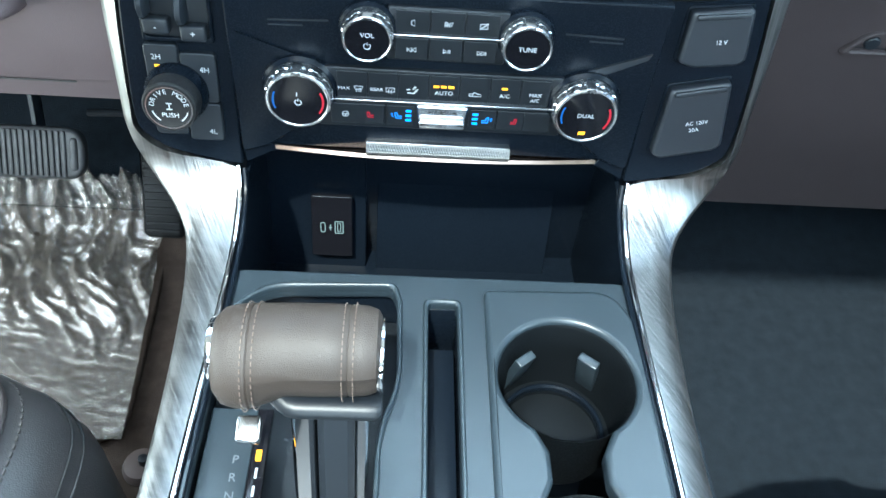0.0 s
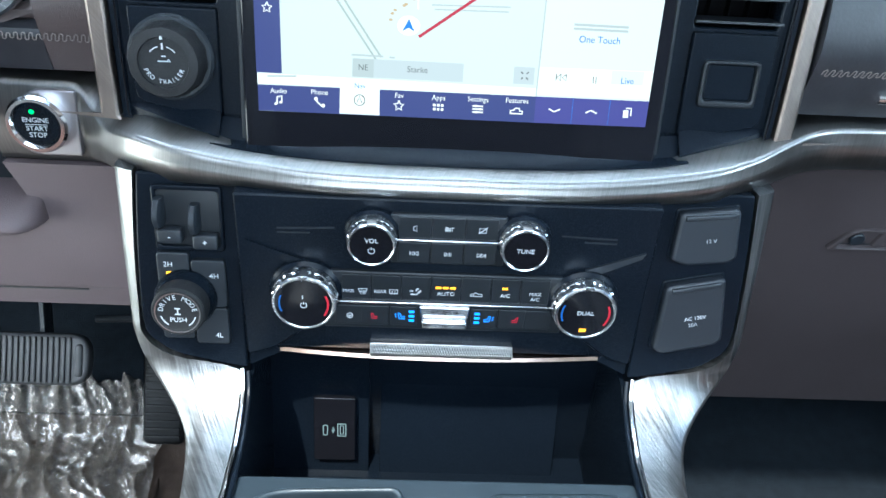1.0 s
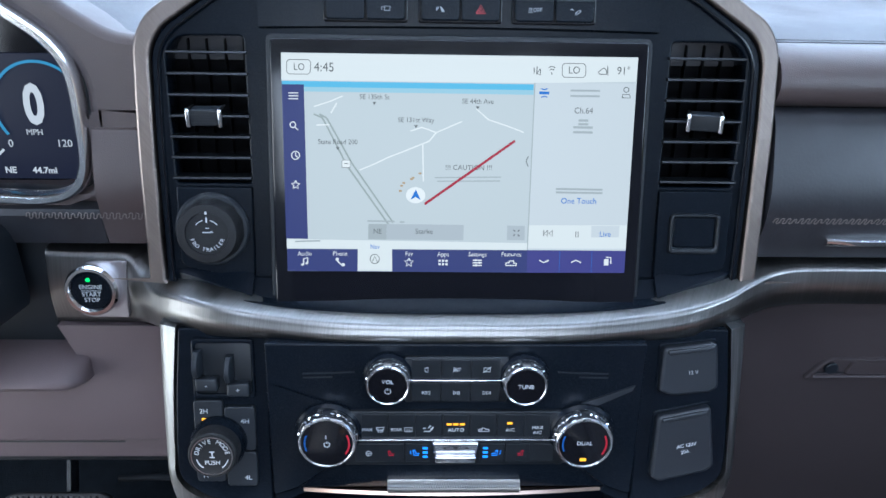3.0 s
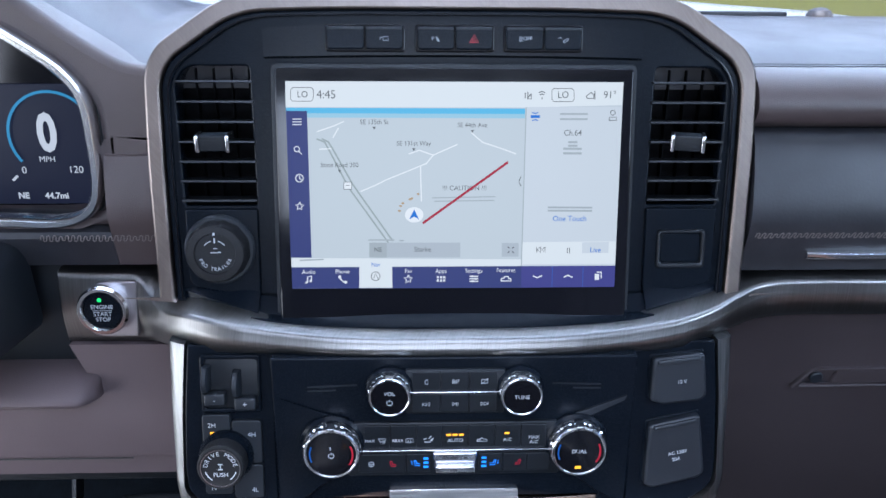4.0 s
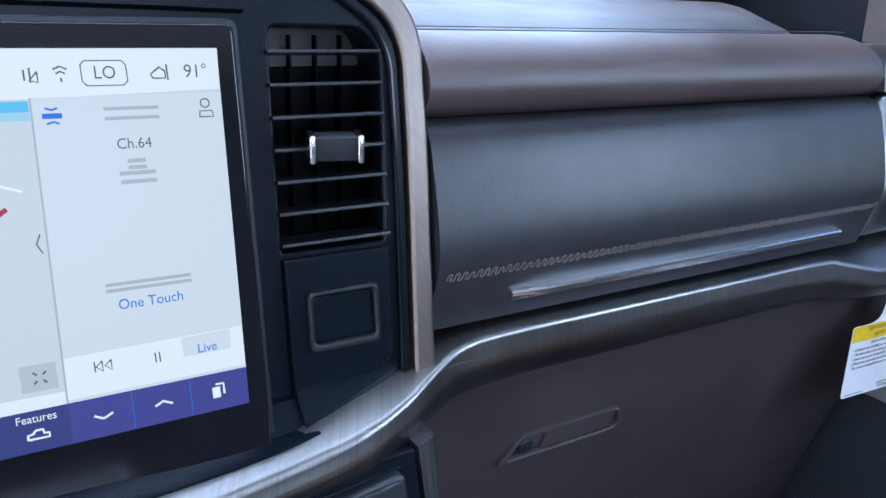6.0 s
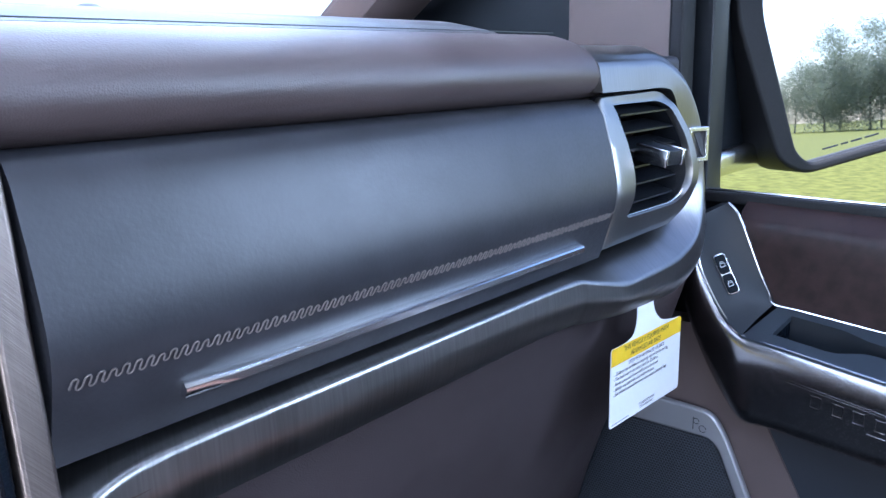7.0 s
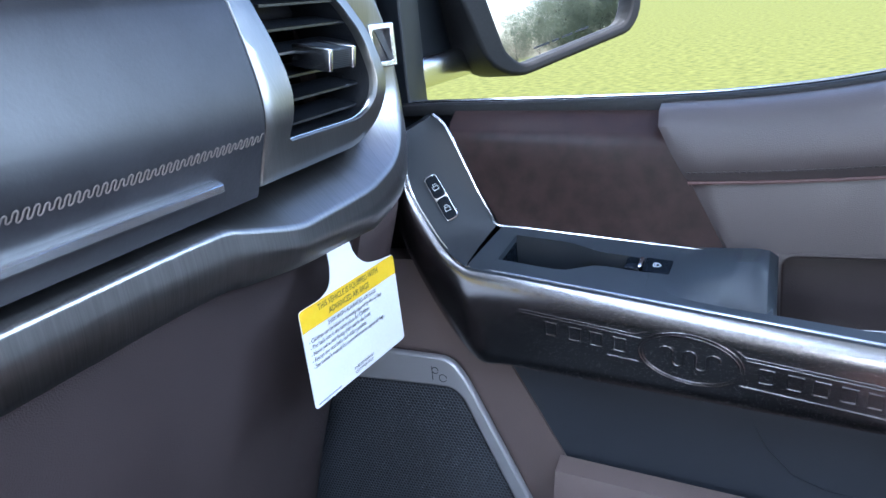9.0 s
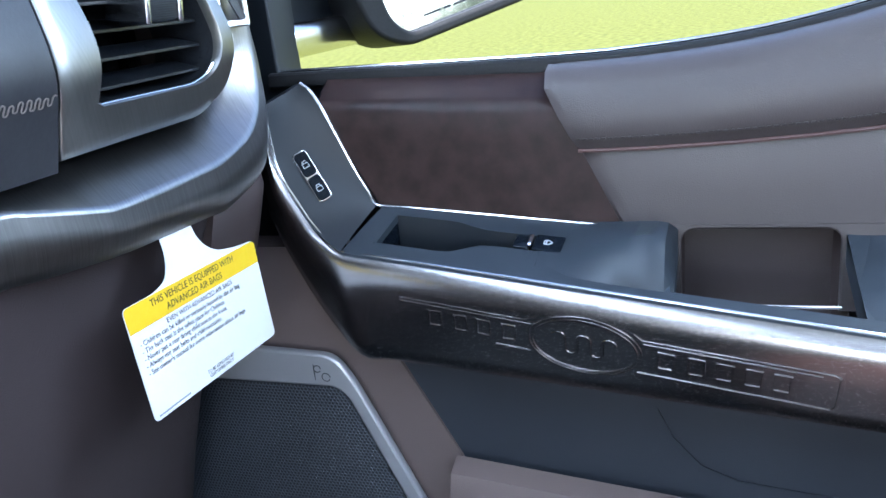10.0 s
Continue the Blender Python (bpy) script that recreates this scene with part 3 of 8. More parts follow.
# cluster hood and dials
HOLE = rounded([(-0.332, 1.337), (-0.2905, 1.352), (-0.2875, 1.375), (-0.2885, 1.440), (-0.309, 1.468), (-0.364, 1.505), (-0.74, 1.510), (-0.76, 1.333)], [0.02, 0.02, 0.02, 0.02, 0.03, 0.03, 0.03, 0.03])
hood_out = rounded([(-0.2285, 1.4050), (-0.2285, 1.470), (-0.262, 1.4705), (-0.300, 1.494), (-0.350, 1.533), (-0.42, 1.565), (-0.80, 1.565), (-0.80, 1.302), (-0.45, 1.302), (-0.44, 1.3365), (-0.2830, 1.3365), (-0.2820, 1.345), (-0.2810, 1.4050)], [0.004, 0.008, 0.03, 0.05, 0.05, 0.05, 0.04, 0.01, 0.004, 0.004, 0.004, 0.02, 0.004])
plate("cluster_hood", [hood_out, HOLE], front(0, 0.652, 0), 0.09, 0.008, M_BROWN, dash, "brown leather hood over the dials", 3)

# dash top that climbs to the hood's crown
crown = curve_pts([(-0.2300, 0, 1.4700), (-0.2640, 0, 1.4725), (-0.300, 0, 1.493), (-0.350, 0, 1.531), (-0.42, 0, 1.5605), (-0.60, 0, 1.563), (-0.80, 0, 1.563)], 4)
crown_rows = []
for y, lift, low in ((0.664, -0.002, 0.0), (0.72, 0.004, 0.0), (0.82, 0.006, 0.10), (0.95, 0.004, 0.30), (1.10, 0.0, 0.60), (1.19, -0.01, 0.80)):
    crown_rows.append([(p.x, y, max(p.z + lift - (p.z - 1.50) * low, 1.470 + 0.15 * min(0.2, y - 0.664))) for p in crown] + [(p.x, y, max(p.z - (p.z - 1.50) * low - 0.016, 1.452)) for p in crown[::-1]])
loft("hood_crown", crown_rows, M_TOP, dash, "grey-brown vinyl top behind the hood", sharp=60)

dials = thing("instrument_cluster", (-0.50, 0.72, 1.32), "digital speedometer display in a chrome-edged dark housing", "instrument cluster")
plate("display_glass", [rounded([(-0.78, 1.30), (-0.290, 1.30), (-0.290, 1.440), (-0.345, 1.490), (-0.40, 1.530), (-0.78, 1.530)], 0.006)], front(0, 0.7200, 0), 0.012, 0.002, M_PIANO, dials, "dark glossy display")
L_DIAL = glow("dial_backlight", (0.012, 0.015, 0.036), 1.0)
plate("lit_panel", [rounded([(-0.72, 1.3385), (-0.328, 1.3385), (-0.314, 1.352), (-0.314, 1.425), (-0.332, 1.4475), (-0.72, 1.4455)], 0.004)], front(0, 0.7175, 0), 0.002, 0.0005, L_DIAL, dials, "dim lit speedometer panel")
rim = curve_pts([(-0.47, 0.653, 1.3430), (-0.372, 0.653, 1.3425), (-0.331, 0.653, 1.3415), (-0.3065, 0.653, 1.3490), (-0.2950, 0.653, 1.366), (-0.2930, 0.653, 1.40), (-0.2955, 0.653, 1.441), (-0.3085, 0.653, 1.464), (-0.334, 0.653, 1.484), (-0.38, 0.653, 1.514)], 6)
M_RIM = material("bright_satin_chrome", (0.88, 0.88, 0.89), 0.20, 1.0, grain=20, var=0.0, rvar=0.02)
tube("chrome_rim", rim, 0.0095, 0.022, M_RIM, dials, "chrome rim", up=(0, 1, 0), power=3.0)
rim2 = [(0.005 + p.x, p.y + 0.020, p.z - 0.001) for p in rim]
tube("dark_rim", rim2, 0.006, 0.030, M_BLACK, dials, "dark inner rim", up=(0, 1, 0), power=3.0)
L_ARC = glow("blue_arc_light", (0.05, 0.33, 0.62), 0.9)
L_DIGIT = glow("pale_digit_light", (0.62, 0.66, 0.74), 1.0)
MD = front(0, 0.7152, 0)
arc_c = (-0.3540, 1.40235)
lines("speed_arc", [ring(arc_c[0], arc_c[1], 0.03865, 44, 30, 218)], 0.0024, MD, L_ARC, dials)
text("speed_digit", "0", 0.047, front(-0.3590, 0.7152, 1.4030), L_DIGIT, dials, wide=0.72, bold=0.0016)
text("speed_unit", "MPH", 0.0072, front(-0.3620, 0.7152, 1.3805), L_DIGIT, dials)
text("scale_end", "120", 0.0092, front(-0.3380, 0.7152, 1.3709), L_DIGIT, dials)
text("scale_start", "0", 0.0092, front(-0.3840, 0.7152, 1.3704), L_DIGIT, dials)
text("odometer", "44.7mi", 0.0078, front(-0.3585, 0.7152, 1.3466), L_DIGIT, dials, bold=0.0002)
text("heading", "NE", 0.0078, front(-0.3880, 0.7152, 1.3467), L_DIGIT, dials, bold=0.0002)
lines("needle", [[(-0.3955, 1.3610), (-0.3905, 1.3655)]], 0.0022, MD, L_DIGIT, dials)

# start button on its plate
M_PLATE = material("satin_silver_plate", (0.40, 0.375, 0.385), 0.42, 1.0, grain=900, bump=0.03, var=0.04, blotch=25, stretch=(1, 1, 0.12), rvar=0.05)
start = thing("start_button", (-0.309, 0.648, 1.224), "round engine start button on a brushed silver plate", "button")
MS = front(-0.3000, 0.6436, 1.2655, 1)
plate("button_plate", [rounded([(-0.0165, -0.0275), (0.0275, -0.0275), (0.0305, 0.0240), (-0.0085, 0.0240)], [0.016, 0.002, 0.002, 0.016])], front(-0.3020, 0.6445, 1.2655, 1), 0.008, 0.0012, M_PLATE, start, "brushed silver plate")
lathe("chrome_ring", [(0.0165, 0.0), (0.0165, 0.006), (0.0180, 0.0085), (0.0205, 0.0085), (0.0222, 0.006), (0.0222, -0.002)], MS, M_CHROME, start, "chrome ring")
lathe("button_cap", [(0.0, 0.0065), (0.0155, 0.0062), (0.0168, 0.005), (0.0168, 0.0)], MS, M_SATIN, start)
MT = MS @ Matrix.Translation((0, 0, 0.0066))
text("engine_word", "ENGINE", 0.0054, MT @ Matrix.Translation((0, 0.0035, 0)), M_WHITE, start)
text("start_word", "START", 0.0054, MT @ Matrix.Translation((0, -0.0030, 0)), M_WHITE, start)
text("stop_word", "STOP", 0.0054, MT @ Matrix.Translation((0, -0.0080, 0)), M_WHITE, start)
lines("word_line", [[(-0.008, 0.0003), (0.008, 0.0003)]], 0.0004, MT, M_WHITE, start)
lathe("green_lamp", [(0, 0.0005), (0.0018, 0.0003), (0.0018, 0)], MT @ Matrix.Translation((-0.0015, 0.0100, 0)), L_GREEN, start, seg=16)

# ---- centre stack ----
LEAN = 8.0
stack = thing("center_stack", (0.0, 0.64, 1.25), "arched black centre stack framed in brushed bronze-silver metal", "center stack")


def tilt(z):
    """How far forward the leaning face stands at height z."""
    return math.tan(radians(LEAN)) * (z - 1.29)


def on_stack(x, z, proud=0.0):
    """A local plane on the leaning face."""
    return front(x, 0.612 + tilt(z), z, LEAN) @ Matrix.Translation((0, 0, proud))


MK = on_stack(0, 1.29)
C = 1.0 / math.cos(radians(LEAN))


def up(z):
    return (z - 1.29) * C


ARCH_OUT = [(0.2418, 1.286), (0.2442, 1.400), (0.2428, 1.468), (0.2335, 1.4870), (0.186, 1.5195), (0.158, 1.5295), (0.09, 1.5320)]
ARCH_IN = [(0.2290, 1.286), (0.2314, 1.400), (0.2308, 1.461), (0.2225, 1.4770), (0.178, 1.5070), (0.156, 1.5130), (0.09, 1.5150)]
ARCH_R = [0.002, 0.06, 0.016, 0.014, 0.020, 0.030, 0.05]


def arch_line(half):
    """The whole line of the arch, from the foot on the driver's side over the top to the other foot."""
    pts = [(-x, up(z)) for x, z in half] + [(x, up(z)) for x, z in half[::-1]]
    return rounded(pts, ARCH_R + ARCH_R[::-1], 6)


arch_o = arch_line(ARCH_OUT)
arch_i = arch_line(ARCH_IN)[::-1]
plate("arch_frame", [arch_o + arch_i], MK, 0.06, 0.0022, M_ARCH, stack, "brushed metal arch")
# inner liner, a darker step inside the arch
liner_o = [(x * 0.997, z) for x, z in arch_i]
liner_i = [(x * 0.972, z - (0.004 if z > 0.15 else 0)) for x, z in arch_i]
plate("arch_liner", [liner_o + liner_i[::-1]], MK @ Matrix.Translation((0, 0, -0.004)), 0.04, 0.0015, M_SATIN, stack, "dark inner edge")

bead = [(x * 0.977, z - (0.0032 if z > 0.15 else 0)) for x, z in arch_i]
lines("arch_bead", [bead], 0.0011, MK @ Matrix.Translation((0, 0, -0.0042)), M_PIANO, stack, 0.0010, label="thin glossy bead inside the arch")
VL = rounded([(-0.2178, up(1.3625)), (-0.2215, up(1.460)), (-0.2120, up(1.4725)), (-0.1625, up(1.4725)), (-0.1605, up(1.3625))], [0.002, 0.006, 0.008, 0.004, 0.002])
VR = [(-x, z) for x, z in VL][::-1]
FACE_OUT = [(0.145, 1.270), (0.2275, 1.284), (0.2295, 1.400), (0.2290, 1.459), (0.2210, 1.4750), (0.177, 1.5050), (0.156, 1.5115), (0.09, 1.5135)]
face_o = rounded([(-x, up(z)) for x, z in FACE_OUT] + [(x, up(z)) for x, z in FACE_OUT[::-1]], [0.01] + ARCH_R + ARCH_R[::-1] + [0.01])
plate("stack_face", [face_o, VL, VR], MK @ Matrix.Translation((0, 0, -0.008)), 0.012, 0.0015, M_SATIN, stack, "satin black face")
# brow that slopes towards the button row
brow = []
for x in span(-0.150, 0.150, 12):
    s = 0.006 * (x / 0.15) ** 2
    brow.append([tuple(MK @ Vector((x, up(1.5065) - s, -0.010))), tuple(MK @ Vector((x, up(1.5065) - s, -0.002))), tuple(MK @ Vector((x, up(1.481) - s * 0.3, -0.003))), tuple(MK @ Vector((x, up(1.479) - s * 0.3, -0.010)))])
loft("brow", brow, M_SATIN, stack)

# buttons above the screen, in three pairs
ICON = M_GREYPRINT


def top_button(x0, x1, icon, parent, mat=ICON):
    zc = 1.4935
    m = on_stack((x0 + x1) / 2, zc, -0.001)
    w = (x1 - x0) / 2 - 0.0004
    b = plate("button", [rounded([(-w, 0.0088), (w, 0.0088), (w * 0.97, -0.0088), (-w * 0.97, -0.0088)], [0.0008, 0.0008, 0.003, 0.003])], m @ Matrix.Translation((0, 0, 0.004)), 0.008, 0.0012, M_SATIN, parent)
    block("button_edge", -w * 0.96, w * 0.96, 0.0062, 0.0082, 0.0042, 0.0050, 0.0003, M_GREYPL, b, "thin bright edge", m=m)
    mm = m @ Matrix.Translation((0, -0.0006, 0.0042))
    if icon == "screen":
        lines("icon", [rect(-0.0008, -0.0015, 0.0032, 0.0015) + [(-0.0008, -0.0015)], [(-0.0030, -0.0012), (-0.0030, 0.0012), (-0.0012, 0.0006)]], 0.0004, mm, mat, b)
    elif icon == "park":
        text("icon", "P", 0.0042, mm @ Matrix.Translation((-0.0022, 0, 0)), mat, b)
        lines("icon", [[(0.0006 * k, 0.002 - 0.0006 * k), (0.0006 * k + 0.0012, -0.002)] for k in range(4)], 0.0004, mm, mat, b)
    elif icon == "hazard":
        lines("icon", [[(-0.0034, -0.0026), (0.0034, -0.0026), (0, 0.0032), (-0.0034, -0.0026)], [(-0.0016, -0.0016), (0.0016, -0.0016), (0, 0.0011), (-0.0016, -0.0016)]], 0.0006, mm, mat, b)
    elif icon == "off":
        text("icon", "OFF", 0.0040, mm @ Matrix.Translation((0.0022, 0.0004, 0)), mat, b)
        lines("icon", [[(-0.0042, 0.0004), (-0.0022, 0.0004), (-0.0022, 0.0016), (-0.0042, 0.0016)], [(-0.0045, -0.0005), (-0.0035, -0.0018), (-0.0025, -0.0005), (-0.0015, -0.0018)]], 0.0005, mm, mat, b)
    elif icon == "hill":
        lines("icon", [[(-0.0040, 0.001), (-0.0022, 0.0014), (-0.001, 0.0002)], [(0.0, -0.0018), (0.0022, 0.0002), (0.0040, 0.0006), (0.0036, -0.0008), (0.001, -0.0026), (0.0, -0.0018)]], 0.0005, mm, mat, b)
    return b


M_REDPRINT = material("red_print", (0.42, 0.03, 0.04), 0.5, var=0.05)
for (a, b), (i, j) in (((-0.1002, -0.0404), ("", "screen")), ((-0.0301, 0.0296), ("park", "hazard")), ((0.0393, 0.0997), ("off", "hill"))):
    bay = thing("button_pair", ((a + b) / 2, 0.64, 1.4855), "pair of black rocker buttons with grey symbols above the screen", "button", "button pairs above the screen")
    plate("surround", [rect(a - 0.0015 - (a + b) / 2, -0.0105, b + 0.0015 - (a + b) / 2, 0.0105, 0.003)], on_stack((a + b) / 2, 1.4935, -0.0005), 0.006, 0.001, M_PIANO, bay)
    top_button(a, (a + b) / 2, i, bay)
    top_button((a + b) / 2, b, j, bay, M_REDPRINT if j == "hazard" else ICON)


M_SLAT = material("grey_vent_plastic", (0.009, 0.0105, 0.0135), 0.34, grain=1400, bump=0.04, var=0.06, spec=0.5)
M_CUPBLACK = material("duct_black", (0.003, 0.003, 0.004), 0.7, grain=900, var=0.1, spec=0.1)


def slat_mesh(w, d):
    bm = bmesh.new()
    sec = [(-d / 2, -0.0006), (-d * 0.49, 0.0008), (d * 0.3, 0.0009), (d / 2, 0.0004), (d / 2, -0.0006), (-d * 0.46, -0.0012)]
    a = [bm.verts.new((-w / 2, y, z)) for y, z in sec]
    b = [bm.verts.new((w / 2, y, z)) for y, z in sec]
    for i in range(6):
        j = (i + 1) % 6
        bm.faces.new((a[i], a[j], b[j], b[i]))
    bm.faces.new(a)
    bm.faces.new(b[::-1])
    bmesh.ops.recalc_face_normals(bm, faces=bm.faces[:])
    me = bpy.data.meshes.new("slat")
    bm.to_mesh(me)
    bm.free()
    me.materials.append(M_SLAT)
    return me


def air_vent(cx, z0, z1, w, n, y0, lean, tab_z, label, group, tab_dx=0.0, reach=0.0, turn=0.0, rake=9):
    v = thing("air_vent", (cx, y0, z0), label, "air vent", group)
    me = slat_mesh(w, 0.026)
    for i in range(n):
        z = z0 + (z1 - z0) * (i + 0.5) / n
        s = hang(new("slat", me), v)
        y = y0 + math.tan(radians(lean)) * (z - z0)
        s.matrix_basis = pose(cx, y + 0.014, z, rake, 0, 0)
    # upright fins behind the slats, and a dark duct
    for k in range(4):
        x = cx - w * 0.36 + w * 0.24 * k
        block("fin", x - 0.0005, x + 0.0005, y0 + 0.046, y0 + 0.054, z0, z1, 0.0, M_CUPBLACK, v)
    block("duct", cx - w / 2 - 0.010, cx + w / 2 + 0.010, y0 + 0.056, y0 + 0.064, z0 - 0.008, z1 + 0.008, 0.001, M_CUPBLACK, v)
    # sliding tab with chrome cheeks
    yt = y0 + math.tan(radians(lean)) * (tab_z - z0)
    mt_ = front(cx + tab_dx, yt, tab_z, lean - 10, turn)
    t = block("tab", -0.0105, 0.0105, -0.0062, 0.0062, -0.002, 0.013 + reach, 0.0012, M_GREYPL, v, m=mt_)
    for sx in (-1, 1):
        block("cheek", sx * 0.0118 - 0.0016, sx * 0.0118 + 0.0016, -0.0070, 0.0070, -0.003, 0.0150 + reach, 0.0010, M_CHROME_SATIN, t, "chrome cheek", m=mt_)
    rib = [[(-0.0102, q * 0.0012), (0.0102, q * 0.0012)] for q in range(-4, 5)]
    lines("ribs", rib, 0.0005, mt_ @ Matrix.Translation((0, 0, 0.013 + reach)), M_RUBBER, t)
    return v


for sx in (-1, 1):
    air_vent(sx * 0.1895, 1.3572, 1.4662, 0.060, 7, 0.6230, LEAN, 1.4150, "black air vent with level slats and a chrome tab", "vents beside the screen", 0.0, 0.0, -16.0 if sx > 0 else 0.0, -7)

# trailer knob pod and blank pod
pod_l = thing("trailer_backup_control", (-0.186, 0.62, 1.29), "black trailer backup knob on a satin black pod", "knob")
POD = rounded([(-0.0292, -0.0265), (-0.0296, 0.0368), (0.0294, 0.0368), (0.0292, -0.0385)], [0.008, 0.002, 0.002, 0.006])
plate("pod", [POD], on_stack(-0.1885, 1.3235, -0.003), 0.008, 0.0014, M_SATIN, pod_l)
MKN = on_stack(-0.1905, 1.3275, -0.003)
lathe("knob_collar", [(0.0288, 0.0), (0.0288, 0.0030), (0.0270, 0.0050), (0.022, 0.0050)], MKN, M_GREYPL, pod_l, "thin raised collar")
knob = bmesh.new()
rows = []
for r, h in ((0.0245, 0.003), (0.0245, 0.008), (0.0235, 0.0175), (0.0222, 0.0205), (0.0165, 0.0212), (0.0160, 0.0195), (0.0, 0.0195)):
    row = []
    for i in range(72):
        a = 2 * math.pi * i / 72
        rr = r * (1.0 + (0.022 if (i // 3) % 2 and 0.002 < h < 0.019 and r > 0.02 else 0.0))
        row.append(knob.verts.new(MKN @ Vector((rr * math.cos(a), rr * math.sin(a), h))))
    rows.append(row)
for a, b in zip(rows, rows[1:]):
    for i in range(72):
        j = (i + 1) % 72
        knob.faces.new((a[i], a[j], b[j], b[i]))
bmesh.ops.remove_doubles(knob, verts=knob.verts[:], dist=0.00005)
kb = part("knob", knob, M_RUBBER, pod_l, "ribbed black knob")
MKT = MKN @ Matrix.Translation((0, 0, 0.0197))


def ring_text(body, r, a_mid, step, size, m, mat, parent, inward=False):
    """Letters set round a dial, one word."""
    n = len(body)
    for i, ch in enumerate(body):
        if ch == " ":
            continue
        a = a_mid + (i - (n - 1) / 2) * step * (1 if inward else -1)
        text("letter", ch, size, m @ pose(r * math.cos(radians(a)), r * math.sin(radians(a)), 0, 0, 0, a + (90 if inward else -90)), mat, parent)


ring_text("PRO TRAILER", 0.0126, 270, 13.2, 0.0042, MKT, M_WHITE, kb, True)
lines("dial_marks", [ring(0, 0, 0.0105, 10, 40, 75), ring(0, 0, 0.0105, 10, 105, 140), [(-0.0035, 0.0010), (0.0025, 0.0010), (0.0035, 0.0022), (0.0045, 0.0008), (-0.0035, 0.0008)], [(-0.001, 0.0042), (0.002, 0.0042)]], 0.0006, MKT, M_WHITE, kb)
lines("pointer", [[(0, 0.0085), (0, 0.0125)]], 0.0012, MKT, M_WHITE, kb)
lines("pointer", [[(0, 0.0150), (0, 0.0172)]], 0.0016, MKT @ Matrix.Translation((0, 0, 0.0012)), M_WHITE, kb)

pod_r = thing("blank_switch_pod", (0.186, 0.62, 1.29), "satin black pod with an empty recessed switch", "switch panel")
plate("pod", [[(-x, z) for x, z in POD][::-1]], on_stack(0.1885, 1.3235, -0.003), 0.008, 0.0014, M_SATIN, pod_r)
plate("recess_rim", [rect(-0.0205, -0.0175, 0.0200, 0.0150, 0.004), rect(-0.0172, -0.0128, 0.0168, 0.0122, 0.003)], on_stack(0.1893, 1.3275, 0.0008), 0.006, 0.0018, M_BLACK, pod_r)
plate("blank_button", [rect(-0.0168, -0.0124, 0.0164, 0.0118, 0.003)], on_stack(0.1893, 1.3275, -0.0022), 0.004, 0.001, M_SATIN, pod_r)

# lower ledge between the screen and the bar
ledge = []
for x in span(-0.165, 0.165, 22):
    k = abs(x) / 0.165
    dy = 0.010 * k ** 3
    ledge.append([(x, 0.606 + dy, 1.288), (x, 0.595 + dy, 1.2765), (x, 0.5845 + dy, 1.2722 + 0.005 * k ** 3), (x, 0.5845 + dy, 1.262), (x, 0.62 + dy, 1.262), (x, 0.62 + dy, 1.288)])
loft("ledge", ledge, M_SATIN, stack, "satin black ledge under the screen")
for sx in (-1, 1):
    wing = []
    for k in range(7):
        x = sx * (0.160 + 0.066 * k / 6)
        y, z = 0.604 + 0.019 * (k / 6) ** 1.2, 1.2795 + 0.013 * k / 6
        wing.append([(x, y + 0.010, z + 0.012), (x, y + 0.002, z + 0.004), (x, y - 0.003, z), (x, y - 0.003, z - 0.01), (x, y + 0.03, z - 0.01), (x, y + 0.03, z + 0.012)])
    loft("ledge_wing", wing, M_SATIN, stack)

# ---- touch screen ----
tablet = thing("touch_screen", (0.0, 0.61, 1.27), "large glossy touch screen showing a pale navigation map", "touch screen")
SW, SH = 0.262, 0.1640
MSC = front(0.0, 0.600, 1.30, LEAN)
bez = plate("bezel", [rounded([(-0.1410, -0.0270), (0.1410, -0.0270), (0.1395, SH + 0.0105), (-0.1395, SH + 0.0105)], 0.004)], MSC, 0.012, 0.0016, M_PIANO, tablet, "gloss black surround")
plate("bezel_shadow_gap", [rounded([(-0.1445, -0.030), (0.1445, -0.030), (0.1430, SH + 0.0135), (-0.1430, SH + 0.0135)], 0.005)], MSC @ Matrix.Translation((0, 0, -0.006)), 0.012, 0.001, M_BLACK, tablet)
disp = plate("display", [[(-SW / 2, 0), (SW / 2, 0), (SW / 2, SH), (-SW / 2, SH)]], MSC @ Matrix.Translation((0, 0, 0.0004)), 0.0004, 0.0001, glow("map_light", (0.60, 0.66, 0.70), 1.0), tablet, "lit map picture")

# what the screen shows, in millimetres from its lower left corner


def scr(x, y, layer):
    return MSC @ Matrix.Translation((-SW / 2 + x / 1000, y / 1000, 0.0004 + 0.00012 * layer))


def scr_area(name, pts, mat, layer=1, label=""):
    return lines(name, [], 0, scr(0, 0, layer), mat, disp, 0.00008, [[(x / 1000, y / 1000) for x, y in pts]], label)


def scr_lines(name, polys, w, mat, layer=2):
    return lines(name, [[(x / 1000, y / 1000) for x, y in p] for p in polys], w / 1000, scr(0, 0, layer), mat, disp, 0.00006)


def scr_text(name, body, x, y, size, mat, layer=3, wide=0.92, align="CENTER"):
    return text(name, body, size / 1000, scr(x, y, layer), mat, disp, align, 0.00006, wide)


def box4(x0, y0, x1, y1):
    return [(x0, y0), (x1, y0), (x1, y1), (x0, y1)]


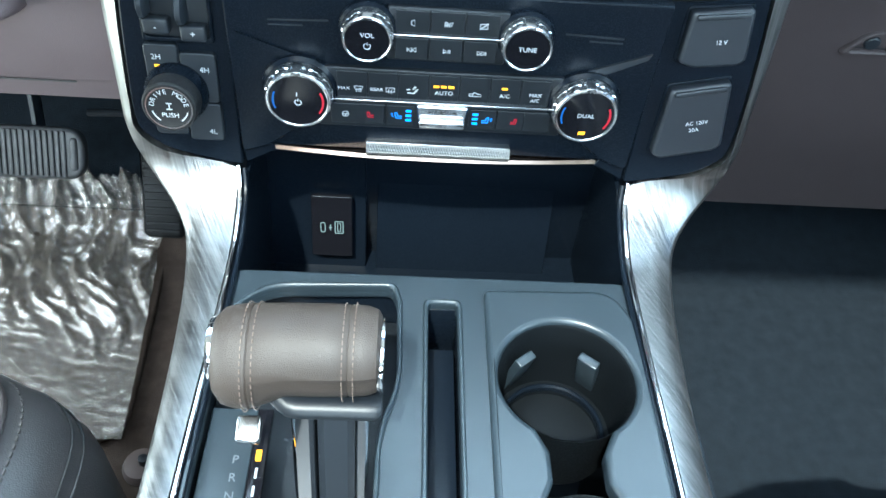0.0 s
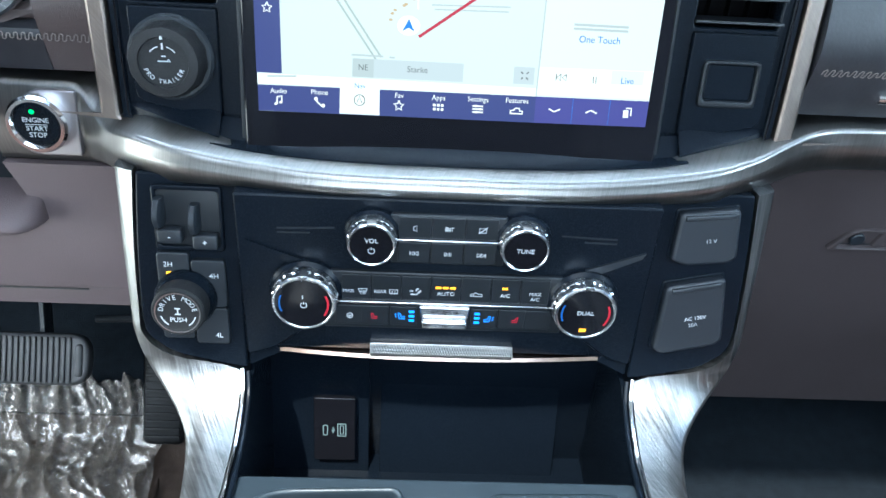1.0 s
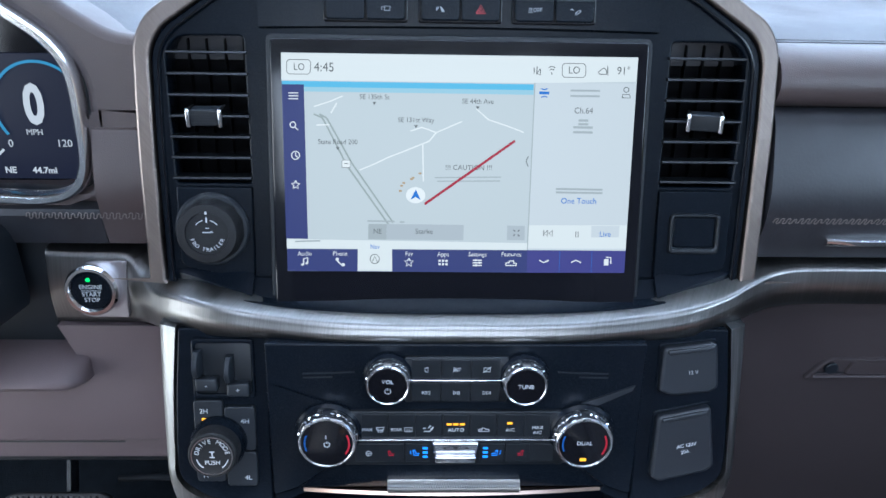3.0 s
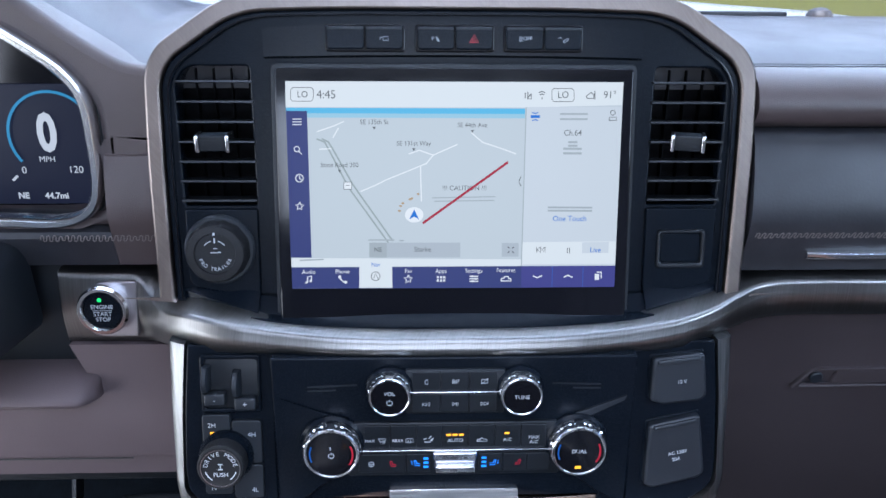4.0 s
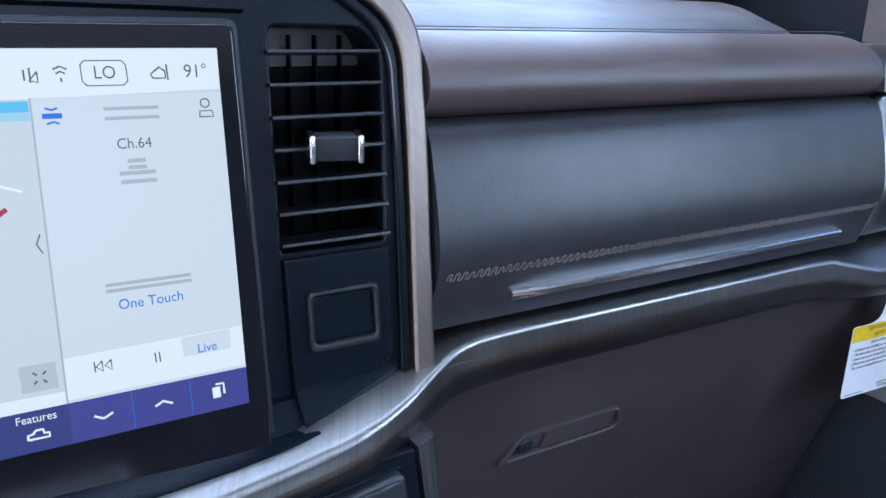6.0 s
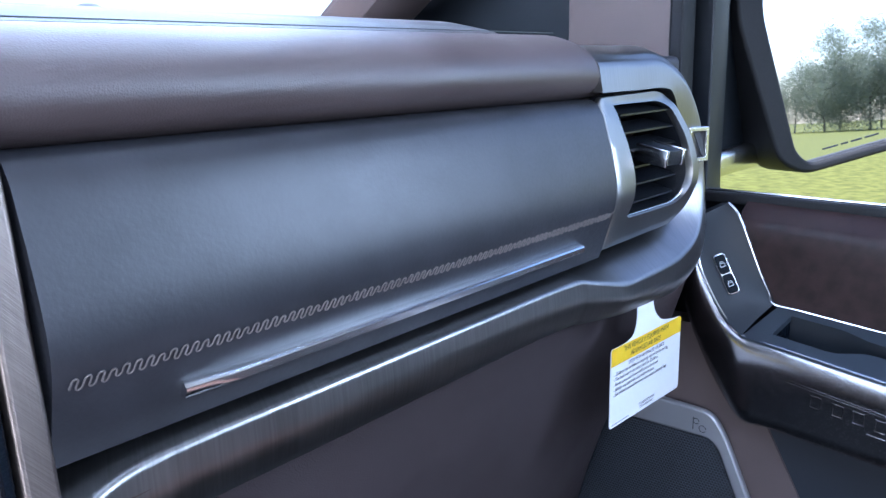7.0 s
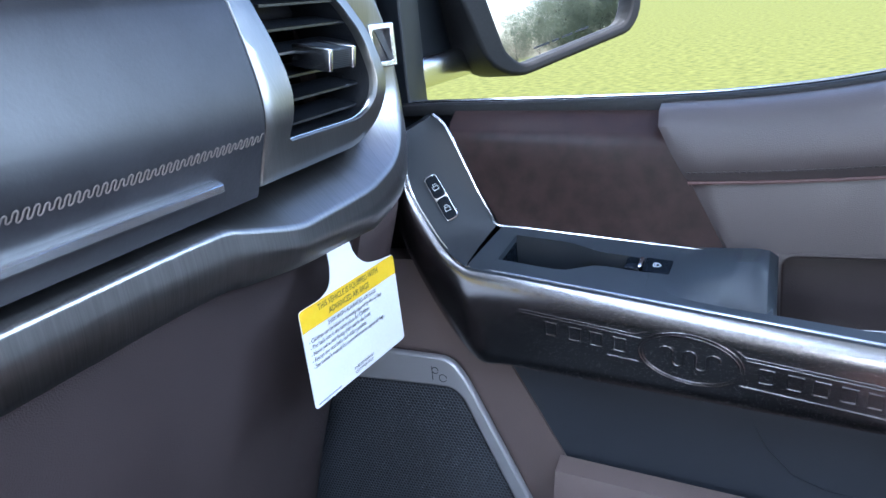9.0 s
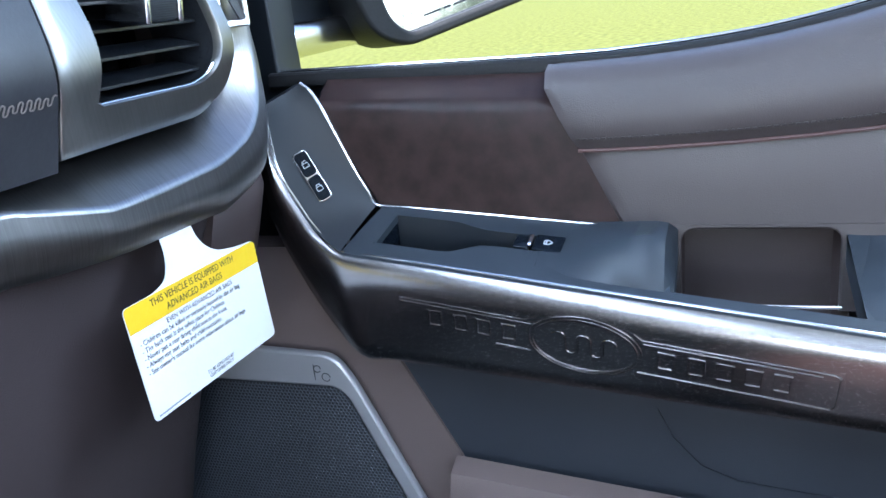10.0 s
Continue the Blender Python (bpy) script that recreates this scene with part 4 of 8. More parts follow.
S_WHITE = glow("screen_white", (0.80, 0.84, 0.86), 1.0)
S_PANEL = glow("screen_panel", (0.66, 0.71, 0.76), 1.0)
S_NAVY = glow("screen_navy", (0.040, 0.052, 0.20), 1.0)
S_VIOLET = glow("screen_violet", (0.060, 0.060, 0.27), 1.0)
S_SKY = glow("screen_sky", (0.13, 0.52, 0.80), 1.0)
S_SKY2 = glow("screen_sky_pale", (0.36, 0.62, 0.76), 1.0)
S_GREY = glow("screen_grey", (0.13, 0.14, 0.15), 1.0)
S_LIGHT = glow("screen_light_grey", (0.42, 0.47, 0.50), 1.0)
S_ROAD = glow("screen_road", (0.36, 0.42, 0.42), 1.0)
S_PALE = glow("screen_pale", (0.88, 0.90, 0.92), 1.0)
S_RED = glow("screen_red", (0.42, 0.012, 0.045), 1.0)
S_BLUE = glow("screen_blue", (0.02, 0.18, 0.66), 1.0)
S_DOT = glow("screen_tan", (0.50, 0.36, 0.22), 1.0)
S_BUTTON = glow("screen_button", (0.48, 0.53, 0.58), 1.0)

scr_area("top_strip", [(-0.3, 144.3), (185.3, 144.4), (261.5, 146.4), (262.0, 163.8), (0.0, 163.8)], S_WHITE, 1)
scr_area("sky_band", [(-0.1, 139.7), (185.4, 139.4), (185.3, 143.6), (-0.1, 143.9)], S_SKY, 1)
scr_area("sky_fade", [(-0.0, 136.4), (185.5, 136.0), (185.4, 139.4), (-0.1, 139.7)], S_SKY2, 1)
scr_area("radio_panel", [(185.1, 17.8), (261.9, 17.8), (261.6, 145.1), (186.1, 144.8)], S_PANEL, 2)
scr_area("radio_lower", [(185.5, 19.2), (261.8, 19.2), (261.7, 37.9), (185.6, 37.4)], S_WHITE, 2.5)
scr_area("side_menu", [(-0.4, 25.8), (16.2, 25.6), (16.0, 141.4), (-0.0, 141.4)], S_NAVY, 2)
scr_area("lower_pale", [(-0.1, 18.2), (185.5, 17.8), (185.4, 23.3), (0.0, 25.4)], S_WHITE, 1.5)
scr_area("tab_bar", [(0.0, 0.2), (185.4, -0.2), (185.1, 17.8), (0.1, 17.7)], S_NAVY, 2.5)
scr_area("tab_bar_end", [(185.4, -0.2), (262.0, -0.0), (261.9, 17.8), (185.1, 17.8)], S_VIOLET, 2.5)
scr_area("active_tab", [(53.8, 0.4), (80.6, 0.3), (80.5, 21.8), (54.3, 22.1)], S_WHITE, 3)
scr_area("street_bar", [(62.3, 25.6), (135.4, 25.2), (135.4, 37.4), (62.5, 37.7)], S_BUTTON, 2)
scr_area("heading_cell", [(62.3, 25.6), (76.2, 25.4), (76.4, 37.6), (62.5, 37.7)], S_LIGHT, 2.5)
scr_area("zoom_button", [(169.0, 25.7), (182.7, 25.6), (182.5, 36.9), (168.8, 37.1)], S_BUTTON, 2)
scr_area("live_button", [(234.3, 28.2), (255.8, 28.4), (255.9, 37.5), (234.0, 37.3)], S_PANEL, 3)
scr_lines("far_lane", [[(22.8, 120.0), (29.0, 117.5), (33.0, 109.8), (46.9, 81.9), (77.7, 37.5)], [(27.0, 120.0), (32.0, 117.5), (35.9, 110.7), (50.4, 84.0), (81.2, 38.9)]], 1.3, S_ROAD, 2)
scr_lines("street", [[(56.2, 78.8), (68.3, 83.9), (76.9, 88.2), (89.8, 93.3), (108.3, 100.9), (113.5, 107.4), (132.7, 115.8)], [(94.3, 108.3), (102.8, 111.2), (113.5, 107.4)], [(23.0, 125.5), (35.7, 129.7), (44.2, 133.4)], [(35.4, 120.8), (39.9, 128.4)], [(143.3, 125.1), (152.4, 117.4), (167.0, 112.7), (179.1, 108.3)], [(103.6, 98.4), (104.2, 70.6)], [(24.6, 112.0), (34.3, 112.4)]], 0.9, S_PALE, 2)
scr_lines("route", [[(105.3, 53.3), (172.7, 101.9)]], 1.9, S_RED, 4)
scr_area("position_disc", [(105.8, 60.0), (105.6, 58.4), (104.8, 56.9), (103.6, 55.6), (102.1, 54.7), (100.3, 54.0), (98.4, 53.9), (96.5, 54.1), (94.7, 54.7), (93.2, 55.7), (92.0, 57.0), (91.3, 58.5), (91.1, 60.1), (91.4, 61.7), (92.1, 63.2), (93.3, 64.5), (94.8, 65.4), (96.6, 66.0), (98.5, 66.2), (100.4, 66.0), (102.2, 65.4), (103.7, 64.4), (104.9, 63.1), (105.6, 61.6)], S_PALE, 4)
scr_area("position_arrow", [(94.5, 56.5), (98.4, 58.7), (102.3, 56.5), (98.5, 64.5)], S_BLUE, 5)
scr_area("map_dot", [(88.1, 63.2), (87.7, 62.6), (86.8, 62.4), (85.9, 62.6), (85.5, 63.2), (85.9, 63.9), (86.8, 64.1), (87.8, 63.8)], S_DOT, 2)
scr_area("map_dot", [(89.0, 67.2), (88.7, 66.6), (87.7, 66.3), (86.8, 66.6), (86.5, 67.2), (86.8, 67.8), (87.8, 68.1), (88.7, 67.8)], S_DOT, 2)
scr_area("map_dot", [(90.8, 69.4), (90.4, 68.7), (89.5, 68.5), (88.6, 68.8), (88.2, 69.4), (88.6, 70.0), (89.5, 70.2), (90.4, 70.0)], S_DOT, 2)
scr_area("map_dot", [(96.4, 72.4), (96.1, 71.8), (95.1, 71.5), (94.2, 71.8), (93.9, 72.4), (94.2, 73.0), (95.2, 73.3), (96.1, 73.0)], S_DOT, 2)
scr_area("map_dot", [(97.7, 73.2), (97.4, 72.6), (96.4, 72.4), (95.5, 72.6), (95.2, 73.3), (95.5, 73.9), (96.5, 74.1), (97.4, 73.9)], S_DOT, 2)
scr_area("map_dot", [(102.9, 76.7), (102.6, 76.1), (101.6, 75.8), (100.7, 76.1), (100.4, 76.7), (100.7, 77.3), (101.7, 77.6), (102.6, 77.3)], S_DOT, 2)
scr_area("road_shield", [(43.0, 80.6), (49.0, 80.6), (49.2, 86.2), (43.2, 86.2)], S_PALE, 3)
scr_lines("shield_edge", [[(43.0, 80.6), (49.0, 80.6), (49.2, 86.2), (43.2, 86.2), (43.0, 80.6)], [(44.8, 83.6), (47.8, 83.6)]], 0.5, S_GREY, 4)
scr_lines("street_name_bar", [[(61.7, 39.9), (82.6, 39.7)]], 1.2, S_LIGHT, 3)
scr_lines("street_name_bar", [[(86.5, 39.3), (90.0, 39.2)]], 1.2, S_LIGHT, 3)
scr_lines("street_name_bar", [[(6.6, 23.5), (25.7, 24.2)]], 1.2, S_LIGHT, 3)
scr_area("name_pin", [(66.3, 129.4), (68.9, 129.4), (67.5, 127.1)], S_GREY, 3)
scr_area("name_pin", [(97.1, 112.8), (99.7, 112.8), (98.4, 110.4)], S_GREY, 3)
scr_area("name_pin", [(38.8, 95.9), (41.4, 95.9), (40.0, 93.6)], S_GREY, 3)
scr_area("name_pin", [(142.9, 127.0), (145.5, 127.0), (144.2, 124.7)], S_GREY, 3)
scr_text("street_name", "SE 135th St", 67.7, 132.9, 5.2, S_GREY, 3, 0.92)
scr_text("street_name", "SE 131st Way", 98.4, 116.4, 5.2, S_GREY, 3, 0.92)
scr_text("street_name", "State Road 200", 40.2, 99.6, 5.2, S_GREY, 3, 0.92)
scr_text("street_name", "SE 44th Ave", 144.2, 130.6, 5.2, S_GREY, 3, 0.92)
scr_text("notice", "!!! CAUTION !!!", 138.4, 81.3, 5.4, S_GREY, 3, 0.98)
scr_lines("notice_bar", [[(112.8, 73.6), (163.1, 74.5)]], 0.9, S_LIGHT, 3)
scr_lines("notice_bar", [[(114.6, 70.9), (162.3, 71.5)]], 0.9, S_LIGHT, 3)
scr_text("heading", "NE", 69.4, 31.8, 5.6, S_GREY, 3, 0.92)
scr_text("song", "Starke", 105.1, 31.9, 5.8, S_GREY, 3, 0.92)
scr_text("set_temperature", "LO", 12.9, 153.8, 7.0, S_GREY, 3, 0.92)
scr_text("clock", "4:45", 31.1, 153.7, 9.2, S_GREY, 3, 0.95)
scr_text("set_temperature", "LO", 214.9, 154.0, 7.4, S_GREY, 3, 0.92)
scr_text("outside_temperature", "91°", 251.7, 154.0, 8, S_GREY, 3, 0.92)
scr_lines("temperature_box", [[(5.7, 159.1), (19.8, 159.1), (21.4, 157.5), (21.1, 150.5), (19.4, 148.8), (5.3, 148.8), (3.7, 150.5), (4.0, 157.5), (5.7, 159.1)]], 0.5, S_GREY, 3)
scr_lines("temperature_box", [[(207.5, 159.0), (221.6, 159.0), (223.3, 157.3), (223.6, 150.7), (221.9, 149.0), (207.8, 149.0), (206.1, 150.7), (205.9, 157.4), (207.5, 159.0)]], 0.5, S_GREY, 3)
scr_lines("status_icon", [[(185.2, 151.5), (185.1, 155.7)], [(187.2, 156.5), (187.3, 150.7)], [(189.8, 154.9), (189.9, 150.7), (186.9, 151.5), (189.8, 154.9)]], 0.7, S_GREY, 3)
scr_lines("status_icon", [[(195.7, 155.7), (198.2, 156.9), (200.8, 155.7)], [(196.6, 154.0), (198.3, 154.9), (200.0, 154.0)], [(198.3, 152.4), (198.4, 150.7)]], 0.7, S_GREY, 3)
scr_lines("status_icon", [[(233.8, 151.5), (232.9, 153.2), (235.0, 154.8), (236.6, 156.1), (238.8, 154.4), (239.0, 151.5), (233.8, 151.5)], [(239.6, 157.3), (239.9, 150.6)]], 0.7, S_GREY, 3)
scr_lines("menu_icon", [[(4.7, 135.2), (11.7, 135.2)], [(4.6, 133.1), (11.7, 133.1)], [(4.5, 131.0), (11.6, 131.0)]], 0.75, S_PALE, 4)
scr_lines("menu_icon", [[(9.3, 112.1), (9.0, 111.0), (8.2, 110.2), (7.1, 110.0), (6.1, 110.3), (5.4, 111.0), (5.1, 112.1), (5.5, 113.1), (6.3, 113.9), (7.3, 114.2), (8.3, 113.9), (9.1, 113.1), (9.3, 112.1)], [(8.6, 110.4), (11.0, 108.2)]], 0.75, S_PALE, 4)
scr_lines("menu_icon", [[(11.5, 89.4), (11.2, 88.1), (10.3, 87.1), (9.1, 86.5), (7.8, 86.5), (6.6, 87.1), (5.8, 88.2), (5.6, 89.5), (6.0, 90.8), (6.8, 91.8), (8.0, 92.4), (9.4, 92.4), (10.5, 91.8), (11.3, 90.8), (11.5, 89.4)], [(8.7, 91.6), (8.6, 89.0), (10.2, 88.2)]], 0.75, S_PALE, 4)
scr_lines("star_icon", [[(8.2, 70.6), (9.0, 68.4), (11.3, 68.2), (9.5, 66.7), (9.9, 64.3), (8.0, 65.6), (5.9, 64.3), (6.6, 66.7), (4.9, 68.3), (7.2, 68.4), (8.2, 70.6)]], 0.8, S_PALE, 4)
scr_lines("star_icon", [[(93.5, 11.1), (94.4, 8.8), (96.8, 8.6), (95.0, 6.9), (95.5, 4.5), (93.5, 5.8), (91.4, 4.5), (92.0, 7.0), (90.1, 8.7), (92.6, 8.8), (93.5, 11.1)]], 0.8, S_PALE, 4)
scr_text("tab_word", "Audio", 13.6, 13.9, 4.9, S_PALE, 4, 0.92)
scr_text("tab_word", "Phone", 40.6, 14.1, 4.9, S_PALE, 4, 0.92)
scr_text("tab_word", "Fav", 93.6, 14.3, 4.9, S_PALE, 4, 0.92)
scr_text("tab_word", "Apps", 120.0, 14.0, 4.9, S_PALE, 4, 0.92)
scr_text("tab_word", "Settings", 146.5, 14.1, 4.9, S_PALE, 4, 0.92)
scr_text("tab_word", "Features", 172.7, 14.3, 4.9, S_PALE, 4, 0.92)
scr_text("tab_word", "Nav", 67.4, 19.6, 4.9, S_BLUE, 4, 0.92)
scr_lines("tab_icon", [[(12.4, 5.3), (12.6, 9.9), (15.7, 10.7), (15.5, 6.6)]], 1.0, S_PALE, 4)
scr_lines("tab_icon", [[(37.9, 10.0), (39.1, 7.7), (42.1, 4.9), (43.4, 5.4)]], 1.0, S_PALE, 4)
scr_lines("tab_icon", [[(143.0, 9.6), (150.1, 9.5)], [(143.0, 7.5), (150.1, 7.5)], [(143.0, 5.5), (150.1, 5.4)], [(145.2, 10.5), (145.2, 8.7)], [(148.3, 8.4), (148.3, 6.6)], [(145.7, 6.4), (145.7, 4.5)]], 1.0, S_PALE, 4)
scr_lines("tab_icon", [[(168.8, 5.6), (168.8, 7.4), (171.0, 7.9), (171.9, 9.2), (174.6, 9.2), (175.0, 7.4), (176.8, 7.3), (176.8, 5.5), (168.8, 5.6)]], 1.0, S_PALE, 4)
scr_lines("tab_icon", [[(194.6, 9.9), (198.2, 8.0), (202.2, 9.8)]], 1.0, S_PALE, 4)
scr_lines("tab_icon", [[(219.8, 8.2), (223.3, 10.0), (227.4, 8.1)]], 1.0, S_PALE, 4)
scr_area("app_square", [(116.4, 9.9), (118.2, 9.9), (118.2, 8.1), (116.4, 8.1)], S_PALE, 4)
scr_area("app_square", [(116.4, 7.2), (118.2, 7.2), (118.2, 5.3), (116.4, 5.4)], S_PALE, 4)
scr_area("app_square", [(119.1, 9.9), (120.9, 9.9), (120.8, 8.0), (119.1, 8.1)], S_PALE, 4)
scr_area("app_square", [(119.1, 7.2), (120.8, 7.1), (120.8, 5.3), (119.1, 5.3)], S_PALE, 4)
scr_area("app_square", [(121.7, 9.9), (123.5, 9.8), (123.5, 8.0), (121.7, 8.0)], S_PALE, 4)
scr_area("app_square", [(121.7, 7.1), (123.5, 7.1), (123.5, 5.3), (121.7, 5.3)], S_PALE, 4)
scr_area("note_head", [(12.6, 5.3), (12.3, 4.7), (11.5, 4.4), (10.7, 4.7), (10.5, 5.3), (10.8, 6.0), (11.6, 6.2), (12.3, 6.0)], S_PALE, 4)
scr_area("note_head", [(15.9, 6.4), (15.6, 5.8), (14.8, 5.5), (14.1, 5.8), (13.8, 6.4), (14.1, 7.1), (14.9, 7.3), (15.6, 7.1)], S_PALE, 4)
scr_area("phone_end", [(39.6, 9.8), (39.2, 8.8), (38.2, 8.4), (37.3, 8.8), (37.0, 9.8), (37.4, 10.7), (38.3, 11.1), (39.2, 10.7)], S_PALE, 4)
scr_area("phone_end", [(44.3, 5.4), (43.9, 4.4), (42.9, 4.0), (42.0, 4.4), (41.6, 5.4), (42.1, 6.4), (43.0, 6.7), (43.9, 6.3)], S_PALE, 4)
scr_area("copy_icon", [(245.5, 6.0), (249.1, 6.0), (248.9, 11.1), (245.3, 11.1)], S_PALE, 4)
scr_lines("copy_icon_edge", [[(247.0, 12.5), (250.6, 12.4), (250.8, 7.3)]], 1.0, S_PALE, 4)
scr_lines("nav_ring", [[(70.7, 10.0), (70.4, 8.8), (69.8, 7.7), (68.8, 6.9), (67.7, 6.5), (66.5, 6.5), (65.3, 7.0), (64.4, 7.8), (63.8, 8.9), (63.7, 10.1), (63.9, 11.4), (64.5, 12.5), (65.5, 13.3), (66.6, 13.7), (67.8, 13.7), (69.0, 13.2), (69.9, 12.4), (70.5, 11.3), (70.7, 10.0)], [(65.4, 8.3), (67.2, 12.4), (68.9, 8.2)]], 0.6, S_GREY, 4)
scr_lines("tab_divider", [[(210.6, 0.2), (210.5, 17.5)]], 0.3, S_BLUE, 3)
scr_lines("tab_divider", [[(235.8, 0.3), (235.6, 17.7)]], 0.3, S_BLUE, 3)
scr_lines("radio_brand_bar", [[(212.9, 135.5), (234.8, 135.5)]], 1.4, S_LIGHT, 4)
scr_lines("radio_brand_bar", [[(212.8, 139.5), (234.7, 139.5)]], 1.4, S_LIGHT, 4)
scr_area("radio_logo", [(189.7, 136.4), (197.0, 136.4), (197.0, 138.5), (189.7, 138.5)], S_BLUE, 4)
scr_lines("radio_logo_line", [[(190.9, 140.6), (193.5, 139.8), (195.6, 140.6)]], 0.8, S_BLUE, 4)
scr_lines("radio_logo_line", [[(191.1, 134.3), (193.6, 135.1), (195.8, 134.3)]], 0.8, S_BLUE, 4)
scr_text("channel", "Ch.64", 223.4, 124.7, 6.4, S_GREY, 4, 0.92)
scr_lines("channel_logo_bar", [[(219.9, 117.6), (227.3, 117.6)]], 1.7, S_LIGHT, 4)
scr_lines("channel_logo_bar", [[(220.0, 114.8), (227.4, 114.8)]], 1.7, S_LIGHT, 4)
scr_lines("channel_logo_bar", [[(216.2, 112.5), (230.9, 112.4)]], 1.7, S_LIGHT, 4)
scr_lines("channel_logo_bar", [[(216.3, 108.8), (231.0, 108.8)]], 1.7, S_LIGHT, 4)
scr_lines("artist_bar", [[(205.3, 65.8), (241.0, 65.5)]], 1.5, S_LIGHT, 4)
scr_lines("artist_bar", [[(205.3, 63.2), (241.1, 62.9)]], 1.5, S_LIGHT, 4)
scr_text("song", "One Touch", 223.2, 56.5, 6.4, S_BLUE, 4, 0.92)
scr_text("live", "Live", 245.0, 30.8, 6, S_BLUE, 5, 0.92)
scr_lines("radio_key", [[(197.2, 33.6), (197.3, 29.1)], [(200.3, 33.6), (197.7, 31.3), (200.4, 29.0), (200.3, 33.6)], [(203.9, 33.5), (201.3, 31.3), (204.0, 29.0), (203.9, 33.5)]], 0.6, S_GREY, 5)
scr_lines("radio_key", [[(222.1, 32.9), (222.3, 28.3)], [(223.9, 32.9), (224.1, 28.3)]], 0.6, S_GREY, 5)
scr_lines("user_icon", [[(256.4, 140.5), (256.1, 139.4), (255.1, 138.7), (253.9, 138.7), (252.9, 139.4), (252.5, 140.5), (252.8, 141.6), (253.8, 142.3), (255.0, 142.3), (256.0, 141.6), (256.4, 140.5)], [(251.7, 134.6), (252.0, 137.1), (257.2, 137.1), (257.8, 134.6), (251.7, 134.6)]], 0.6, S_GREY, 4)
scr_lines("panel_edge", [[(186.1, 144.8), (185.1, 17.8)]], 0.8, S_LIGHT, 4)
scr_lines("panel_arrow", [[(183.3, 90.6), (181.6, 86.7), (183.5, 82.7)]], 0.6, S_GREY, 4)
scr_lines("zoom_icon", [[(173.7, 33.9), (175.1, 32.5)], [(178.6, 33.8), (177.3, 32.5)], [(173.8, 28.9), (175.1, 30.2)], [(178.7, 28.8), (177.3, 30.2)]], 0.8, S_GREY, 4)

# ---- climate and audio panel ----
PY = 0.571
M_LID = material("charcoal_lid_plastic", (0.015, 0.018, 0.023), 0.40, grain=1300, bump=0.06, var=0.06)
climate = thing("climate_panel", (0.0, 0.60, 1.10), "satin black climate and audio control panel with chrome-ringed knobs", "control panel")
MP = front(0, PY, 0)
# middle body with a shaped lower edge, and side pods
mid = rounded([(-0.1475, 1.252), (0.1475, 1.252), (0.1475, 1.112), (0.128, 1.118), (0.095, 1.145), (-0.095, 1.145), (-0.128, 1.118), (-0.1475, 1.112)], [0.002, 0.002, 0.004, 0.01, 0.02, 0.02, 0.01, 0.004])
body = plate("body", [mid], MP, 0.03, 0.0015, M_SATIN, climate)


def pod(x, z, proud=0.0):
    """A local plane on the side pods, which lean forwards at the top."""
    return front(x, 0.5745 + (z - 1.13) * 0.13, z, 7.4) @ Matrix.Translation((0, 0, proud))


for sx in (-1, 1):
    side = [(0.1485, 0.126), (0.2175, 0.126), (0.2225, 0.070), (0.2248, 0.016), (0.2232, -0.004), (0.2040, -0.0195), (0.166, -0.0285), (0.1485, -0.0310)]
    side = [(sx * x, z) for x, z in side]
    plate("side_pod", [rounded(side if sx > 0 else side[::-1], [0.002, 0.002, 0.03, 0.02, 0.008, 0.010, 0.008, 0.002] if sx > 0 else [0.002, 0.008, 0.010, 0.008, 0.02, 0.03, 0.002, 0.002])], pod(0, 1.13), 0.03, 0.0015, M_SATIN, climate, "satin black side panel")
    # low cheek that closes the stack above the bin
    chk = rounded([(sx * 0.1475, 1.113), (sx * 0.127, 1.119), (sx * 0.122, 1.112), (sx * 0.1475, 1.098)], 0.002)
    plate("cheek", [chk], front(0, PY + 0.004, 0), 0.02, 0.001, M_SATIN, climate)
    # swept creases pressed into the panel
    lines("crease", [[(sx * 0.079, 1.228), (sx * 0.090, 1.2275), (sx * 0.119, 1.2265)], [(sx * 0.096, 1.2235), (sx * 0.119, 1.2230)]], 0.0012, front(0, PY, 0), M_GREYPL, body, 0.0008)
    wedge = bmesh.new()
    fill(wedge, [(sx * 0.098, 1.2000), (sx * 0.141, 1.2165), (sx * 0.139, 1.2120), (sx * 0.112, 1.1985)][::sx], front(0, PY, 0), 0.002)
    # the right wedge catches light, so it is coloured lighter than the left
    part("wedge", wedge, M_LID if sx > 0 else M_SATIN, body)

# audio button block
aud = block("audio_buttons", -0.040, 0.040, 1.2025, 1.2425, -0.004, 0.0035, 0.0015, M_BLACK, climate, "black audio buttons", m=MP)
MB = MP @ Matrix.Translation((0, 0, 0.0036))
for k in range(3):
    for z in (1.2330, 1.2128):
        plate("key", [rect(-0.0112, -0.0082, 0.0112, 0.0082, 0.0008)], front(-0.0005 + (k - 1) * 0.0232, PY - 0.0048, z), 0.004, 0.0005, M_BLACK, aud)
block("chrome_line", -0.036, 0.036, 1.2222, 1.2238, 0.003, 0.0058, 0.0004, M_CHROME, climate, m=MP)
MI = MP @ Matrix.Translation((0, 0, 0.0049))


def icon(polys, x, z, s=1.0, mat=None, w=0.0005, parent=None, fills=()):
    sh = MI @ Matrix.Translation((x, z, 0))
    return lines("symbol", [[(a * s / 1000, b * s / 1000) for a, b in p] for p in polys], w, sh, mat or M_WHITE, parent or aud, 0.0002, [[(a * s / 1000, b * s / 1000) for a, b in p] for p in fills])


